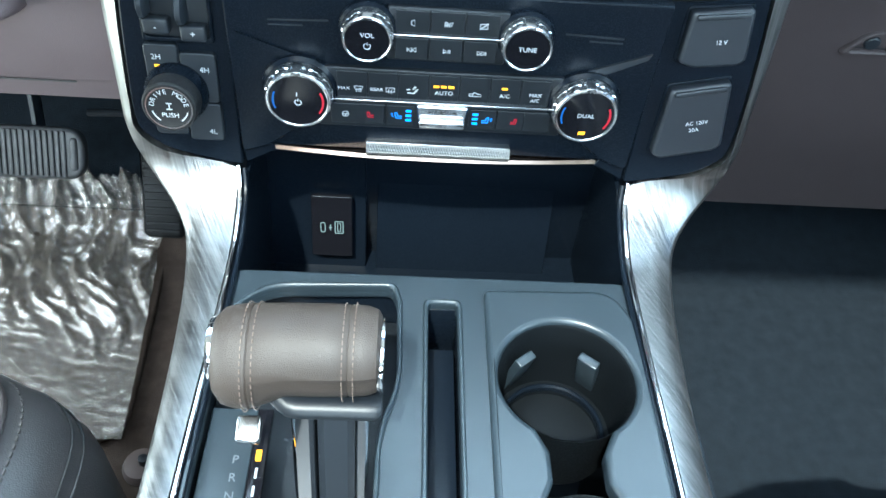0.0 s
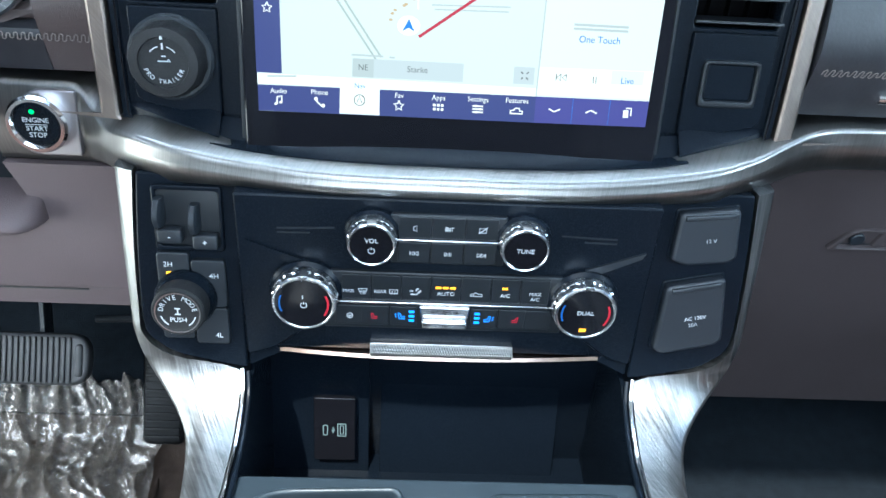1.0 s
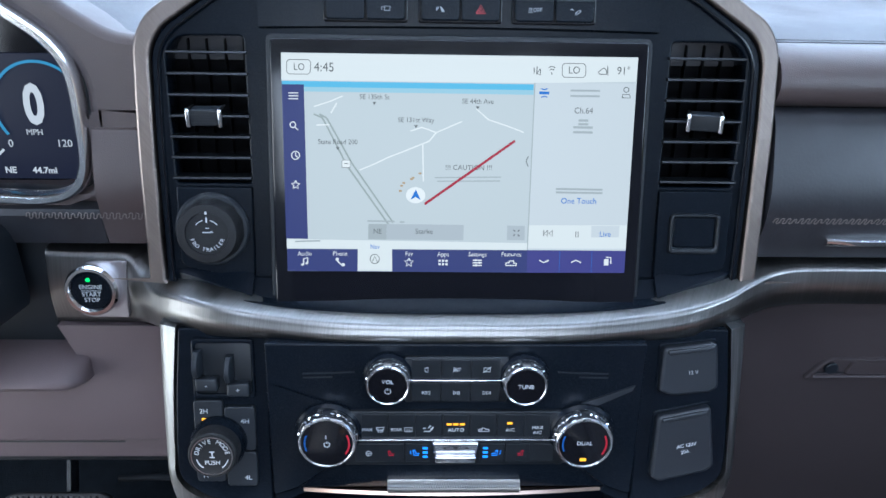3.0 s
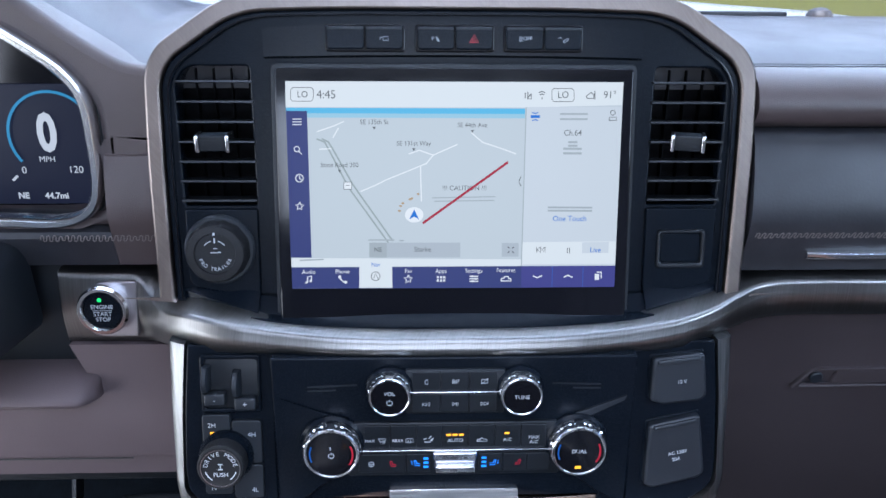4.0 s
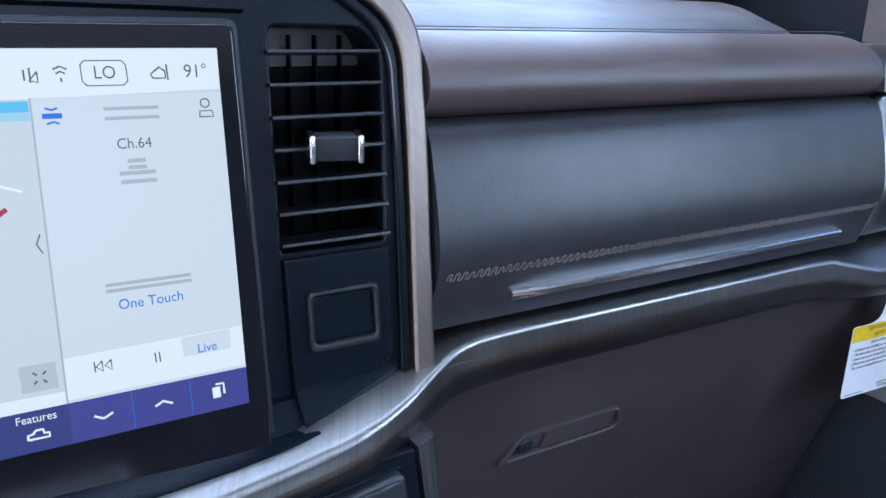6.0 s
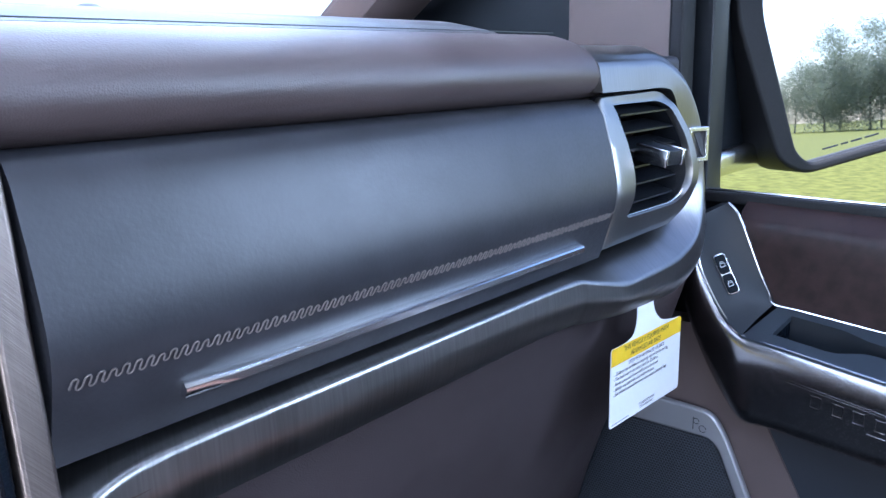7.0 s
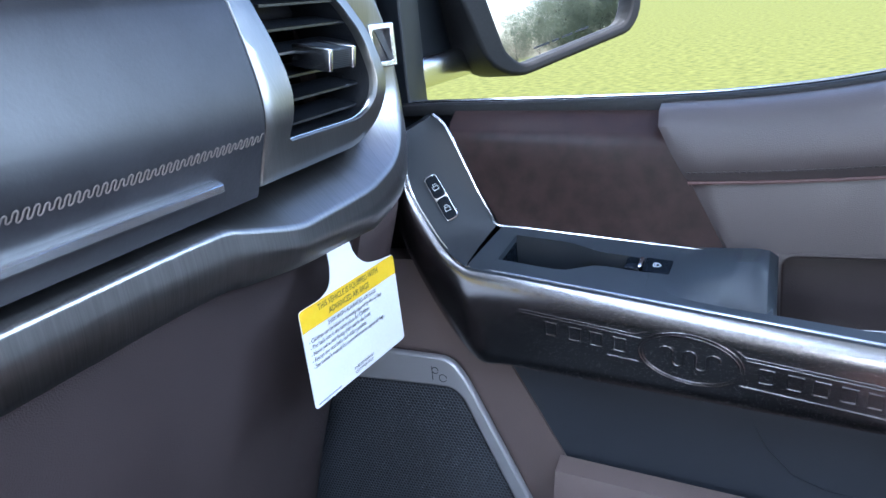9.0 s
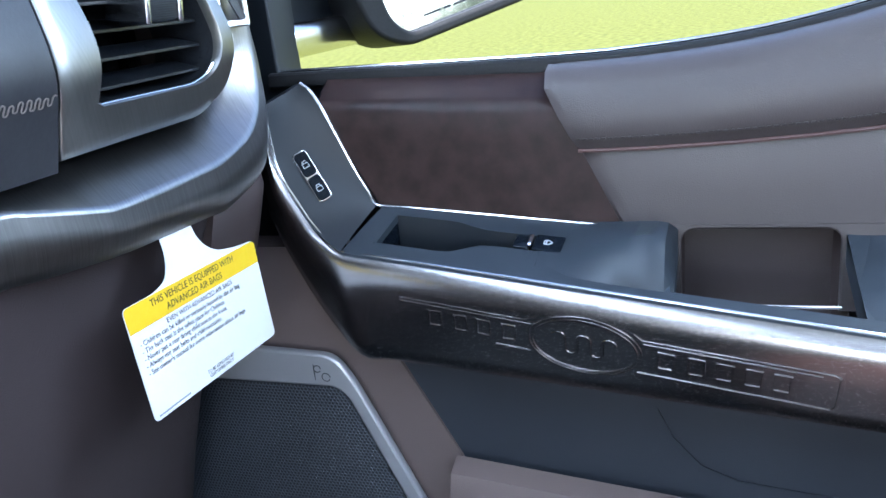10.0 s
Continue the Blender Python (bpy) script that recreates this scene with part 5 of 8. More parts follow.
icon([[(-1, -1.2), (-1, 1.2), (1.2, 2.2), (1.2, -2.2), (-1, -1.2)]], -0.0235, 1.2325)
icon([[(-2.4, -1.8), (-2.4, 1.8), (-1, 1.8), (-1, -1.8)], [(-2.4, 0.6), (1, 0.6)], [(-2.4, -0.6), (1, -0.6)], [(0.6, -1.8), (1, 1.8)], [(2, -1.2), (2.2, 1.8), (3, 1.2)]], 0.0, 1.2325)
icon([[(-2.6, -1.6), (2.2, -1.6), (2.2, 1.8), (-2.6, 1.8), (-2.6, -1.6)], [(-3, -2.4), (2.8, 2.6)]], 0.0235, 1.2325)
icon([[(-3, -1.6), (-3, 1.6)], [(0, -1.6), (-2.6, 0), (0, 1.6), (0, -1.6)], [(2.8, -1.6), (0.2, 0), (2.8, 1.6), (2.8, -1.6)]], -0.0235, 1.2123)
icon([[(-2.2, -1.6), (-2.2, 1.6), (0, 0), (-2.2, -1.6)], [(1, -1.6), (1, 1.6)], [(2.2, -1.6), (2.2, 1.6)]], 0.0, 1.2123)
icon([[(3, -1.6), (3, 1.6)], [(0, -1.6), (2.6, 0), (0, 1.6), (0, -1.6)], [(-2.8, -1.6), (-0.2, 0), (-2.8, 1.6), (-2.8, -1.6)]], 0.0235, 1.2123)

# climate button rows
cli = block("climate_buttons", -0.088, 0.088, 1.1440, 1.1945, -0.004, 0.0035, 0.0015, M_BLACK, climate, "black climate buttons", m=MP)
xs7 = [-0.0640, -0.0421, -0.0212, 0.0006, 0.0222, 0.0437, 0.0652]
for x in xs7:
    plate("key", [rect(-0.0104, -0.0105, 0.0104, 0.0105, 0.0008)], front(x, PY - 0.0048, 1.1820), 0.004, 0.0005, M_BLACK, cli)
for x in (-0.0695, -0.0505, -0.0295, 0.0300, 0.0505, 0.0700):
    plate("key", [rect(-0.0098, -0.0085, 0.0098, 0.0085, 0.0008)], front(x, PY - 0.0048, 1.1568), 0.004, 0.0005, M_BLACK, cli)
block("chrome_line", -0.080, 0.080, 1.1682, 1.1698, 0.003, 0.0058, 0.0004, M_CHROME, climate, m=MP)


def word(body, x, z, size=0.0044, mat=None, parent=None, wide=1.0):
    return text("word", body, size, MI @ Matrix.Translation((x, z, 0)), mat or M_WHITE, parent or cli, wide=wide)


word("MAX", -0.0697, 1.1785, 0.0038)
icon([[(-2.4, 1.6), (2.4, 1.6), (1.6, -0.6), (-1.6, -0.6), (-2.4, 1.6)], [(-1.2, -2.2), (-0.8, 0.6)], [(0.2, -2.2), (0.4, 0.6)], [(1.2, -2.2), (1.2, 0.6)]], -0.0594, 1.1786, 1.3, parent=cli)
word("REAR", -0.0468, 1.1785, 0.0038)
icon([[(-2.4, -1.2), (2.4, -1.2), (2.4, 1.6), (-2.4, 1.6), (-2.4, -1.2)], [(-1, -2.2), (-0.8, 0.6)], [(0.6, -2.2), (0.8, 0.6)]], -0.0372, 1.1786, 1.2, parent=cli)
icon([[(-3, -1.8), (1.2, -2), (2.2, 0.6)], [(-3.6, 0.4), (-1.4, 0.8)], [(0.4, 0.6), (1.2, 2.6), (2.2, 2.0)], [(2.2, -1), (3.4, 1.4)]], -0.0216, 1.1793, 1.15, w=0.0009, parent=cli)
word("AUTO", 0.0006, 1.1782, 0.0046)
icon([[(-3.6, -0.8), (-2.8, -0.8)], [(-2, -1), (-0.6, 1.8), (1.2, 0.6), (3.6, 0.2), (3.6, -1.2), (-3.6, -1.2), (-3.6, 0.4), (-1.6, 0.6)]], 0.0226, 1.1785, 1.15, parent=cli)
word("A/C", 0.0437, 1.1783, 0.0044)
word("MAX", 0.0654, 1.1803, 0.0042)
word("A/C", 0.0656, 1.1758, 0.0042)
for x in (-0.0050, 0.0002, 0.0054):
    icon([], x, 1.1836, mat=L_AMBER, parent=cli, fills=[[(-2.0, -0.9), (2.0, -0.9), (2.0, 0.9), (-2.0, 0.9)]])
icon([], 0.0430, 1.1846, mat=L_AMBER, parent=cli, fills=[[(-2.0, -0.9), (2.0, -0.9), (2.0, 0.9), (-2.0, 0.9)]])
icon([[(2.2 * math.cos(a * 0.45), 2.2 * math.sin(a * 0.45)) for a in range(15)], [(-2, 0), (2, 0)], [(0, 0), (0, -2)]], -0.0689, 1.1563, parent=cli)
seat = [[(-2.0, 2.6), (-1.3, -1.6), (2.6, -1.6)], [(-0.6, 2.6), (0.0, 0.0), (2.6, 0.0)], [(-2.0, 2.6), (-0.6, 2.6)]]
icon(seat, -0.0513, 1.1560, mat=L_RED, w=0.0006, parent=cli)
icon([[(-a, b) for a, b in p] for p in seat], 0.0531, 1.1562, mat=L_RED, w=0.0006, parent=cli)
waves = [[(-4.2, 2.4), (-3.4, 1.2)], [(-4.0, 0.6), (-3.2, -0.6)]]
icon(seat + waves, -0.0313, 1.1565, 1.1, L_BLUE, parent=cli)
icon([[(-a, b) for a, b in p] for p in seat + waves], 0.0324, 1.1562, 1.1, L_BLUE, parent=cli)
for x in (-0.0237, 0.0246):
    for k in range(3):
        icon([], x, 1.1613 - 0.0040 * k, mat=L_BLUE, parent=cli, fills=[[(-2.0, -1.0), (2.0, -1.0), (2.0, 1.0), (-2.0, 1.0)]])
# fan toggle
tog = plate("fan_toggle", [rounded([(-0.0185, 0.0080), (0.0185, 0.0080), (0.0165, -0.0088), (-0.0165, -0.0088)], [0.001, 0.001, 0.004, 0.004])], front(0.0004, PY - 0.0075, 1.1598), 0.010, 0.0012, M_CHROME_SATIN, climate, "silver fan toggle")
block("toggle_lip", -0.0165, 0.0165, -0.0085, -0.0018, 0.0, 0.0045, 0.0015, M_CHROME_SATIN, tog, m=front(0.0004, PY - 0.0078, 1.1598))
MF = front(0.0004, PY - 0.0076, 1.1633)
lines("fan_symbol", [[(0.0004, 0), (0.0018, 0.0010)], [(-0.0004, 0), (-0.0018, -0.0010)], [(0, 0.0003), (-0.0010, 0.0018)], [(0, -0.0003), (0.0010, -0.0018)]], 0.0010, MF, M_INK, tog, 0.0002,
      [[(-0.011, 0.0006), (-0.0088, -0.0010), (-0.0066, 0.0006)], [(0.011, -0.0006), (0.0088, 0.0010), (0.0066, -0.0006)]])


M_KNOB = material("knob_chrome", (0.82, 0.82, 0.83), 0.22, 1.0, grain=200, var=0.0, rvar=0.02)


def chrome_knob(x, z, r, depth, label, group):
    """A fluted chrome knob with a flat black face."""
    k = thing("chrome_knob", (x, PY, z - r), label, "knob", group)
    m = front(x, PY, z)
    lathe("base", [(r * 1.14, 0.0), (r * 1.12, depth * 0.18), (r * 1.02, depth * 0.30), (r * 0.9, depth * 0.30)], m, M_SATIN, k, "black base")
    bm = bmesh.new()
    rows, n = [], 96
    for rr, h in ((0.96, 0.22), (0.995, 0.27), (1.0, 0.40), (0.995, 0.60), (0.985, 0.62), (0.985, 0.84), (0.965, 0.93), (0.925, 1.0), (0.885, 1.0), (0.850, 0.975), (0.835, 0.90)):
        row = []
        for i in range(n):
            a = 2 * math.pi * i / n
            f = 1.0
            if 0.35 < h < 0.61:
                f = 0.945 if i % 8 in (3, 4) else 1.0
            elif 0.61 <= h < 0.9:
                f = 0.965 if i % 8 in (2, 3, 4, 5) else 1.0
            row.append(bm.verts.new(m @ Vector((r * rr * f * math.cos(a), r * rr * f * math.sin(a), depth * h))))
        rows.append(row)
    for a, b in zip(rows, rows[1:]):
        for i in range(n):
            j = (i + 1) % n
            bm.faces.new((a[i], a[j], b[j], b[i]))
    part("ring", bm, M_KNOB, k, "fluted chrome ring", 25)
    f = lathe("face", [(0.0, depth * 0.965), (r * 0.835, depth * 0.965), (r * 0.85, depth * 0.93)], m, M_PIANO, k, "black face")
    # indicator notch on the rim
    block("notch", -0.0034, 0.0034, r * 0.88, r * 1.008, depth * 0.32, depth * 1.01, 0.0004, M_CHROME_SATIN, k, m=m)
    return k, f, m @ Matrix.Translation((0, 0, depth * 0.97))


G = "chrome knobs of the control panel"
kv, fv, mv = chrome_knob(-0.0527, 1.2255, 0.0173, 0.0185, "volume knob with a chrome rim and black face", G)
text("word", "VOL", 0.0047, mv @ Matrix.Translation((0, 0.0036, 0)), M_WHITE, fv)
PWR = [ring(0, 0, 0.0022, 16, 120, 420), [(0, 0.0008), (0, 0.0030)]]
lines("symbol", [[(a, b - 0.0042) for a, b in p] for p in PWR], 0.0005, mv, M_WHITE, fv)
kt, ft, mt = chrome_knob(0.0522, 1.2250, 0.0173, 0.0185, "tuning knob with a chrome rim and black face", G)
text("word", "TUNE", 0.0047, mt, M_WHITE, ft)
kl, fl, ml = chrome_knob(-0.1002, 1.1748, 0.0236, 0.0185, "driver temperature knob with a chrome rim and black face", G)
lines("symbol", PWR, 0.0006, ml @ Matrix.Translation((0, -0.001, 0)) , M_WHITE, fl)
lines("pointer", [[(-0.0006, 0.0042), (-0.0006, 0.0075)]], 0.0006, ml, M_WHITE, fl)
kr, fr, mr = chrome_knob(0.1010, 1.1740, 0.0236, 0.0185, "passenger temperature knob with a chrome rim and black face", G)
text("word", "DUAL", 0.0048, mr @ Matrix.Translation((0, 0.0004, 0)), M_WHITE, fr)
lines("lamp", [], 0, mr, L_AMBER, fr, 0.0003, [[(-0.0028, -0.0158), (0.0020, -0.0158), (0.0022, -0.0132), (-0.0026, -0.0132)]])
L_COLD, L_WARM = glow("cold_arc", (0.02, 0.13, 0.55), 0.8), glow("warm_arc", (0.55, 0.02, 0.05), 0.9)
for f, m in ((fl, ml), (fr, mr)):
    lines("cold_mark", [ring(0, 0, 0.0172, 10, 155, 203)], 0.0012, m, L_COLD, f)
    lines("warm_mark", [ring(0, 0, 0.0172, 12, -34, 26)], 0.0014, m, L_WARM, f)

# flip lids of the sockets
LIDS = (((0.1862, 1.2245), [(-0.0235, -0.0188), (-0.0125, -0.0225), (0.0190, -0.0192), (0.0242, -0.0145), (0.0203, 0.0226), (-0.0225, 0.0180)], ("12 V",), ((0.0025, -0.0020),)),
        ((0.1865, 1.1600), [(-0.0252, -0.0290), (-0.0180, -0.0330), (0.0215, -0.0238), (0.0265, -0.0185), (0.0197, 0.0335), (-0.0232, 0.0245)], ("AC 120V", "20A"), ((0.0022, -0.0002), (0.0014, -0.0060))))
for (xc, zc), line_, words, spots in LIDS:
    s = thing("socket_cover", (xc, 0.58, zc + line_[1][1]), "grey flip cover of a power socket", "socket cover", "socket covers")
    m = pod(xc, zc)
    plate("surround", [rounded([(x * 1.07, z * 1.07) for x, z in line_], 0.003)], m @ Matrix.Translation((0, 0, 0.001)), 0.004, 0.001, M_SATIN, s)
    lid = plate("lid", [rounded(line_, [0.003, 0.003, 0.003, 0.003, 0.004, 0.004])], m @ Matrix.Translation((0, 0, 0.0085)), 0.013, 0.0026, M_LID, s, "charcoal lid")
    (xa, za), (xb, zb) = line_[5], line_[4]
    turn_ = math.degrees(math.atan2(zb - za, xb - xa))
    block("lid_lip", -0.0180, 0.0180, -0.0018, 0.0018, -0.001, 0.0022, 0.0009, M_LID, lid, m=m @ Matrix.Translation(((xa + xb) / 2, (za + zb) / 2 - 0.0036, 0.0085)) @ pose(0, 0, 0, 0, 0, turn_))
    for w, (dx, dz) in zip(words, spots):
        text("word", w, 0.0043, m @ Matrix.Translation((dx, dz, 0.0086)) @ pose(0, 0, 0, 0, 0, turn_), M_WHITE, lid)

# trailer brake paddles
pad = thing("trailer_brake_switch", (-0.183, 0.58, 1.199), "black trailer brake paddles in a recessed tray", "switch")
mm = pod(-0.1830, 1.2225)
plate("tray", [rect(-0.0245, -0.0250, 0.0245, 0.0250, 0.004), rect(-0.0215, -0.0212, 0.0215, 0.0212, 0.003)], mm @ Matrix.Translation((0, 0, 0.003)), 0.010, 0.0012, M_SATIN, pad)
block("tray_floor", -0.0222, 0.0222, -0.0220, 0.0220, -0.006, 0.0006, 0.0005, M_BLACK, pad, m=mm)
for x, sgn, dz in ((-0.0125, "-", 0.002), (0.0120, "+", -0.002)):
    m = mm @ Matrix.Translation((x, dz, 0))
    rows = []
    for k in range(8):
        t = k / 7
        zz, out = -0.006 + 0.020 * t, 0.004 + 0.011 * math.sin(math.pi * (0.25 + 0.62 * t))
        rows.append([tuple(m @ Vector(q)) for q in ((-0.0096, zz, 0.0), (-0.0094, zz, out - 0.002), (-0.0085, zz, out), (-0.0052, zz, out), (-0.0040, zz, out - 0.002), (-0.0036, zz, 0.0))])
    loft("paddle", rows, M_GREYPL, pad)
    q = block("key", -0.0088, 0.0088, -0.0190, -0.0080, 0.0, 0.009, 0.0018, M_GREYPL, pad, m=m)
    text("sign", sgn, 0.0065, m @ Matrix.Translation((0, -0.0135, 0.0091)), M_WHITE, q)

# drive mode knob
dm = thing("drive_mode_knob", (-0.186, 0.578, 1.11), "black drive mode knob on a four-way key pad", "knob")
mk = pod(-0.1842, 1.1535)
for x0, x1, z0, z1, w, wx, wz in ((-0.0236, -0.0005, 0.0005, 0.0440, "2H", -0.0155, 0.0345), (0.0005, 0.0250, 0.0005, 0.0385, "4H", 0.0168, 0.0260), (-0.0236, -0.0005, -0.0270, -0.0005, "N", -0.0165, -0.0215), (0.0005, 0.0250, -0.0310, -0.0005, "4L", 0.0175, -0.0235)):
    q = plate("key", [rect(x0, z0, x1, z1, 0.0035)], mk @ Matrix.Translation((0, 0, 0.005)), 0.008, 0.0010, M_GREYPL, dm)
    text("word", w, 0.0056, mk @ Matrix.Translation((wx, wz, 0.005)), M_WHITE, q)
lines("lamp", [], 0, mk @ Matrix.Translation((-0.0152, 0.0275, 0.005)), L_AMBER, dm, 0.0003, [rect(-0.0020, -0.0014, 0.0020, 0.0014)])
MDM = pod(-0.1885, 1.1620, 0.009)
lathe("collar", [(0.0225, -0.008), (0.0222, 0.000), (0.0195, 0.006)], MDM, M_SATIN, dm)
dmk = lathe("dial", [(0.0190, 0.0), (0.0192, 0.010), (0.0188, 0.0185), (0.0175, 0.0200), (0.0160, 0.0200), (0.0155, 0.0190), (0.0, 0.0190)], MDM, M_RUBBER, dm, "soft black dial", 56)
lathe("dial_edge", [(0.0162, 0.0198), (0.0162, 0.0206), (0.0152, 0.0206), (0.0150, 0.0190)], MDM, M_CHROME_SATIN, dm)
MDT = MDM @ Matrix.Translation((0, 0, 0.0192))
ring_text("DRIVE MODE", 0.0118, 90, 17.5, 0.0050, MDT, M_WHITE, dmk)
text("word", "PUSH", 0.0050, MDT @ Matrix.Translation((0, -0.0062, 0)), M_WHITE, dmk)
lines("dial_marks", [ring(0, 0, 0.0125, 8, 195, 235), ring(0, 0, 0.0125, 8, 305, 345), [(-0.002, 0.003), (0.002, 0.003)], [(0, 0.003), (0, -0.002)], [(-0.002, -0.0015), (0.002, -0.0015)]], 0.0008, MDT, M_WHITE, dmk)

# knurled grip and chrome lip over the bin
grip = thing("knurled_grip", (0.0, 0.575, 1.108), "knurled silver grip bar with a chrome lip over the storage bin", "trim")
M_COPPER = material("dark_copper_chrome", (0.30, 0.22, 0.18), 0.22, 1.0, grain=150, var=0.05, rvar=0.03)
lipr = [[(x, y + (0.010 * (x / 0.13) ** 2 if y < 0.59 else 0.0), z - 0.002 * (x / 0.13) ** 2) for y, z in ((0.568, 1.1172), (0.566, 1.1150), (0.569, 1.1132), (0.60, 1.1125), (0.60, 1.1172))] for x in span(-0.138, 0.132, 20)]
loft("chrome_lip", lipr, M_COPPER, grip, "thin dark chrome lip")
kn = bmesh.new()
nx, nz = 110, 6
grid = [[kn.verts.new((-0.0542 + 0.1084 * i / nx, 0.5655 + 0.0035 * (j / nz - 0.5) ** 2 * 4 - (0.0009 if (i + j) % 2 else 0.0), 1.1160 + 0.0125 * j / nz)) for i in range(nx + 1)] for j in range(nz + 1)]
for j in range(nz):
    for i in range(nx):
        a, b, c, d = grid[j][i], grid[j][i + 1], grid[j + 1][i + 1], grid[j + 1][i]
        if (i + j) % 2:
            kn.faces.new((a, b, d)), kn.faces.new((b, c, d))
        else:
            kn.faces.new((a, b, c)), kn.faces.new((a, c, d))
M_KNURL = material("knurled_metal", (0.30, 0.30, 0.30), 0.36, 1.0, grain=300, var=0.05, rvar=0.04)
part("knurling", kn, M_KNURL, grip, "knurled silver face", 5)
block("grip_core", -0.0542, 0.0542, 0.5692, 0.598, 1.1155, 1.1285, 0.0005, M_CHROME_SATIN, grip)
block("dark_brow", -0.135, 0.135, 0.575, 0.60, 1.1172, 1.147, 0.001, M_SATIN, climate, "gloss black strip above the bin")

# ---- centre console ----
DZ = 1.060
con = thing("center_console", (0.0, 0.30, 0.70), "centre console with a satin charcoal deck and brushed silver sides", "console")
# black plastic darkened further to hold the shade inside the cup wells
M_CUP = material("shaded_cup_black", (0.003, 0.004, 0.005), 0.5, grain=900, var=0.1, spec=0.14)
M_DECK = material("satin_charcoal_deck", (0.018, 0.0255, 0.032), 0.31, grain=1300, bump=0.012, var=0.06, rvar=0.03)
# deck with the shifter well, the slot and the cup opening
well = rounded([(-0.146, 0.10), (-0.146, 0.455), (-0.120, 0.480), (-0.030, 0.484), (-0.026, 0.470), (-0.024, 0.400), (-0.036, 0.365), (-0.036, 0.10)], [0.004, 0.02, 0.02, 0.006, 0.004, 0.02, 0.02, 0.004])
slot = rect(-0.0035, 0.16, 0.0175, 0.4700, 0.004)
cup = ring(0.0915, 0.4085, 0.0475, 40, -58, 238)
cup2 = ring(0.0915, 0.2750, 0.0475, 40, 122, 418)
cup_hole = cup + [(0.0740, 0.352), (0.0740, 0.332)] + cup2 + [(0.1090, 0.332), (0.1090, 0.352)]
deck_o = rounded([(-0.1505, -0.25), (0.1505, -0.25), (0.1505, 0.4985), (-0.1505, 0.4985)], [0.01, 0.01, 0.012, 0.012])
plate("deck", [deck_o, well, slot, cup_hole], flat(0, 0, DZ), 0.010, 0.0018, M_DECK, con, "satin charcoal top", 3)
# raised rims round the openings
wr = rounded([(-0.149, 0.095), (-0.149, 0.457), (-0.121, 0.4845), (-0.0275, 0.488), (-0.0225, 0.472), (-0.0205, 0.400), (-0.0325, 0.363), (-0.0325, 0.095)], [0.004, 0.02, 0.02, 0.006, 0.004, 0.02, 0.02, 0.004])
plate("well_rim", [wr, well], flat(0, 0, DZ + 0.0045), 0.009, 0.0024, M_DECK, con)
plate("slot_rim", [rect(-0.0070, 0.155, 0.0210, 0.4740, 0.006), slot], flat(0, 0, DZ + 0.0042), 0.009, 0.0024, M_DECK, con)
cup_o = rounded([(0.0375, 0.12), (0.1490, 0.12), (0.1490, 0.458), (0.1330, 0.487), (0.0375, 0.4845)], [0.004, 0.004, 0.014, 0.014, 0.006])
plate("cup_panel", [cup_o, cup_hole], flat(0, 0, DZ + 0.0048), 0.010, 0.0040, M_DECK, con, "satin cup holder surround")


def cup_well(cy, name):
    c = lathe(name, [(0.0490, DZ + 0.0030), (0.0478, DZ + 0.0012), (0.0462, DZ - 0.003), (0.0450, DZ - 0.060), (0.0435, DZ - 0.066), (0.0405, DZ - 0.066), (0.0400, DZ - 0.070), (0.0370, DZ - 0.070), (0.0365, DZ - 0.073), (0.0, DZ - 0.074)], flat(0.0915, cy, 0), M_CUP, con, "black cup holder, darkened for the shade in its well")
    lathe("floor_ring", [(0.0400, DZ - 0.0660), (0.0400, DZ - 0.0640), (0.0385, DZ - 0.0635), (0.0370, DZ - 0.0650), (0.0370, DZ - 0.0700)], flat(0.0915, cy, 0), M_SATIN, c)
    for a in (52, 128):
        m = flat(0.0915, cy, 0) @ pose(0, 0, 0, 0, 0, a - 90) @ pose(0, 0.0440, DZ - 0.034, 14, 0, 0)
        block("finger", -0.0080, 0.0080, -0.0060, 0.001, -0.024, 0.018, 0.0012, M_DECK, c, "grey spring finger", m=m)
    return c


cup_well(0.4085, "cup_holder")
cup_well(0.2750, "cup_holder")
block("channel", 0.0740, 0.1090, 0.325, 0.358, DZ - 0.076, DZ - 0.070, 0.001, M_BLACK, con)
for x0, x1, y0, y1, z in ((-0.0045, 0.0185, 0.155, 0.471, DZ - 0.055), (-0.152, -0.020, 0.09, 0.488, DZ - 0.045)):
    block("pocket_floor", x0, x1, y0, y1, z - 0.004, z, 0.001, M_BLACK, con)
for x in (-0.0055, 0.0185):
    block("slot_wall", x, x + 0.0015, 0.156, 0.471, DZ - 0.056, DZ - 0.004, 0.0004, M_SATIN, con)
block("slot_end", -0.0045, 0.0185, 0.4690, 0.4705, DZ - 0.056, DZ - 0.004, 0.0004, M_SATIN, con)
block("slot_mat", -0.0030, 0.0170, 0.16, 0.450, DZ - 0.054, DZ - 0.026, 0.001, M_SATIN, con)
# core under the deck
block("console_side", -0.1745, -0.1535, -0.25, 0.505, 0.70, DZ - 0.006, 0.004, M_BLACK, con)
block("console_side", 0.1535, 0.1745, -0.25, 0.505, 0.70, DZ - 0.006, 0.004, M_BLACK, con)
block("console_front", -0.186, -0.1535, 0.505, 0.75, 0.70, 1.040, 0.004, M_BLACK, con)
block("console_front", 0.1535, 0.186, 0.505, 0.75, 0.70, 1.040, 0.004, M_BLACK, con)

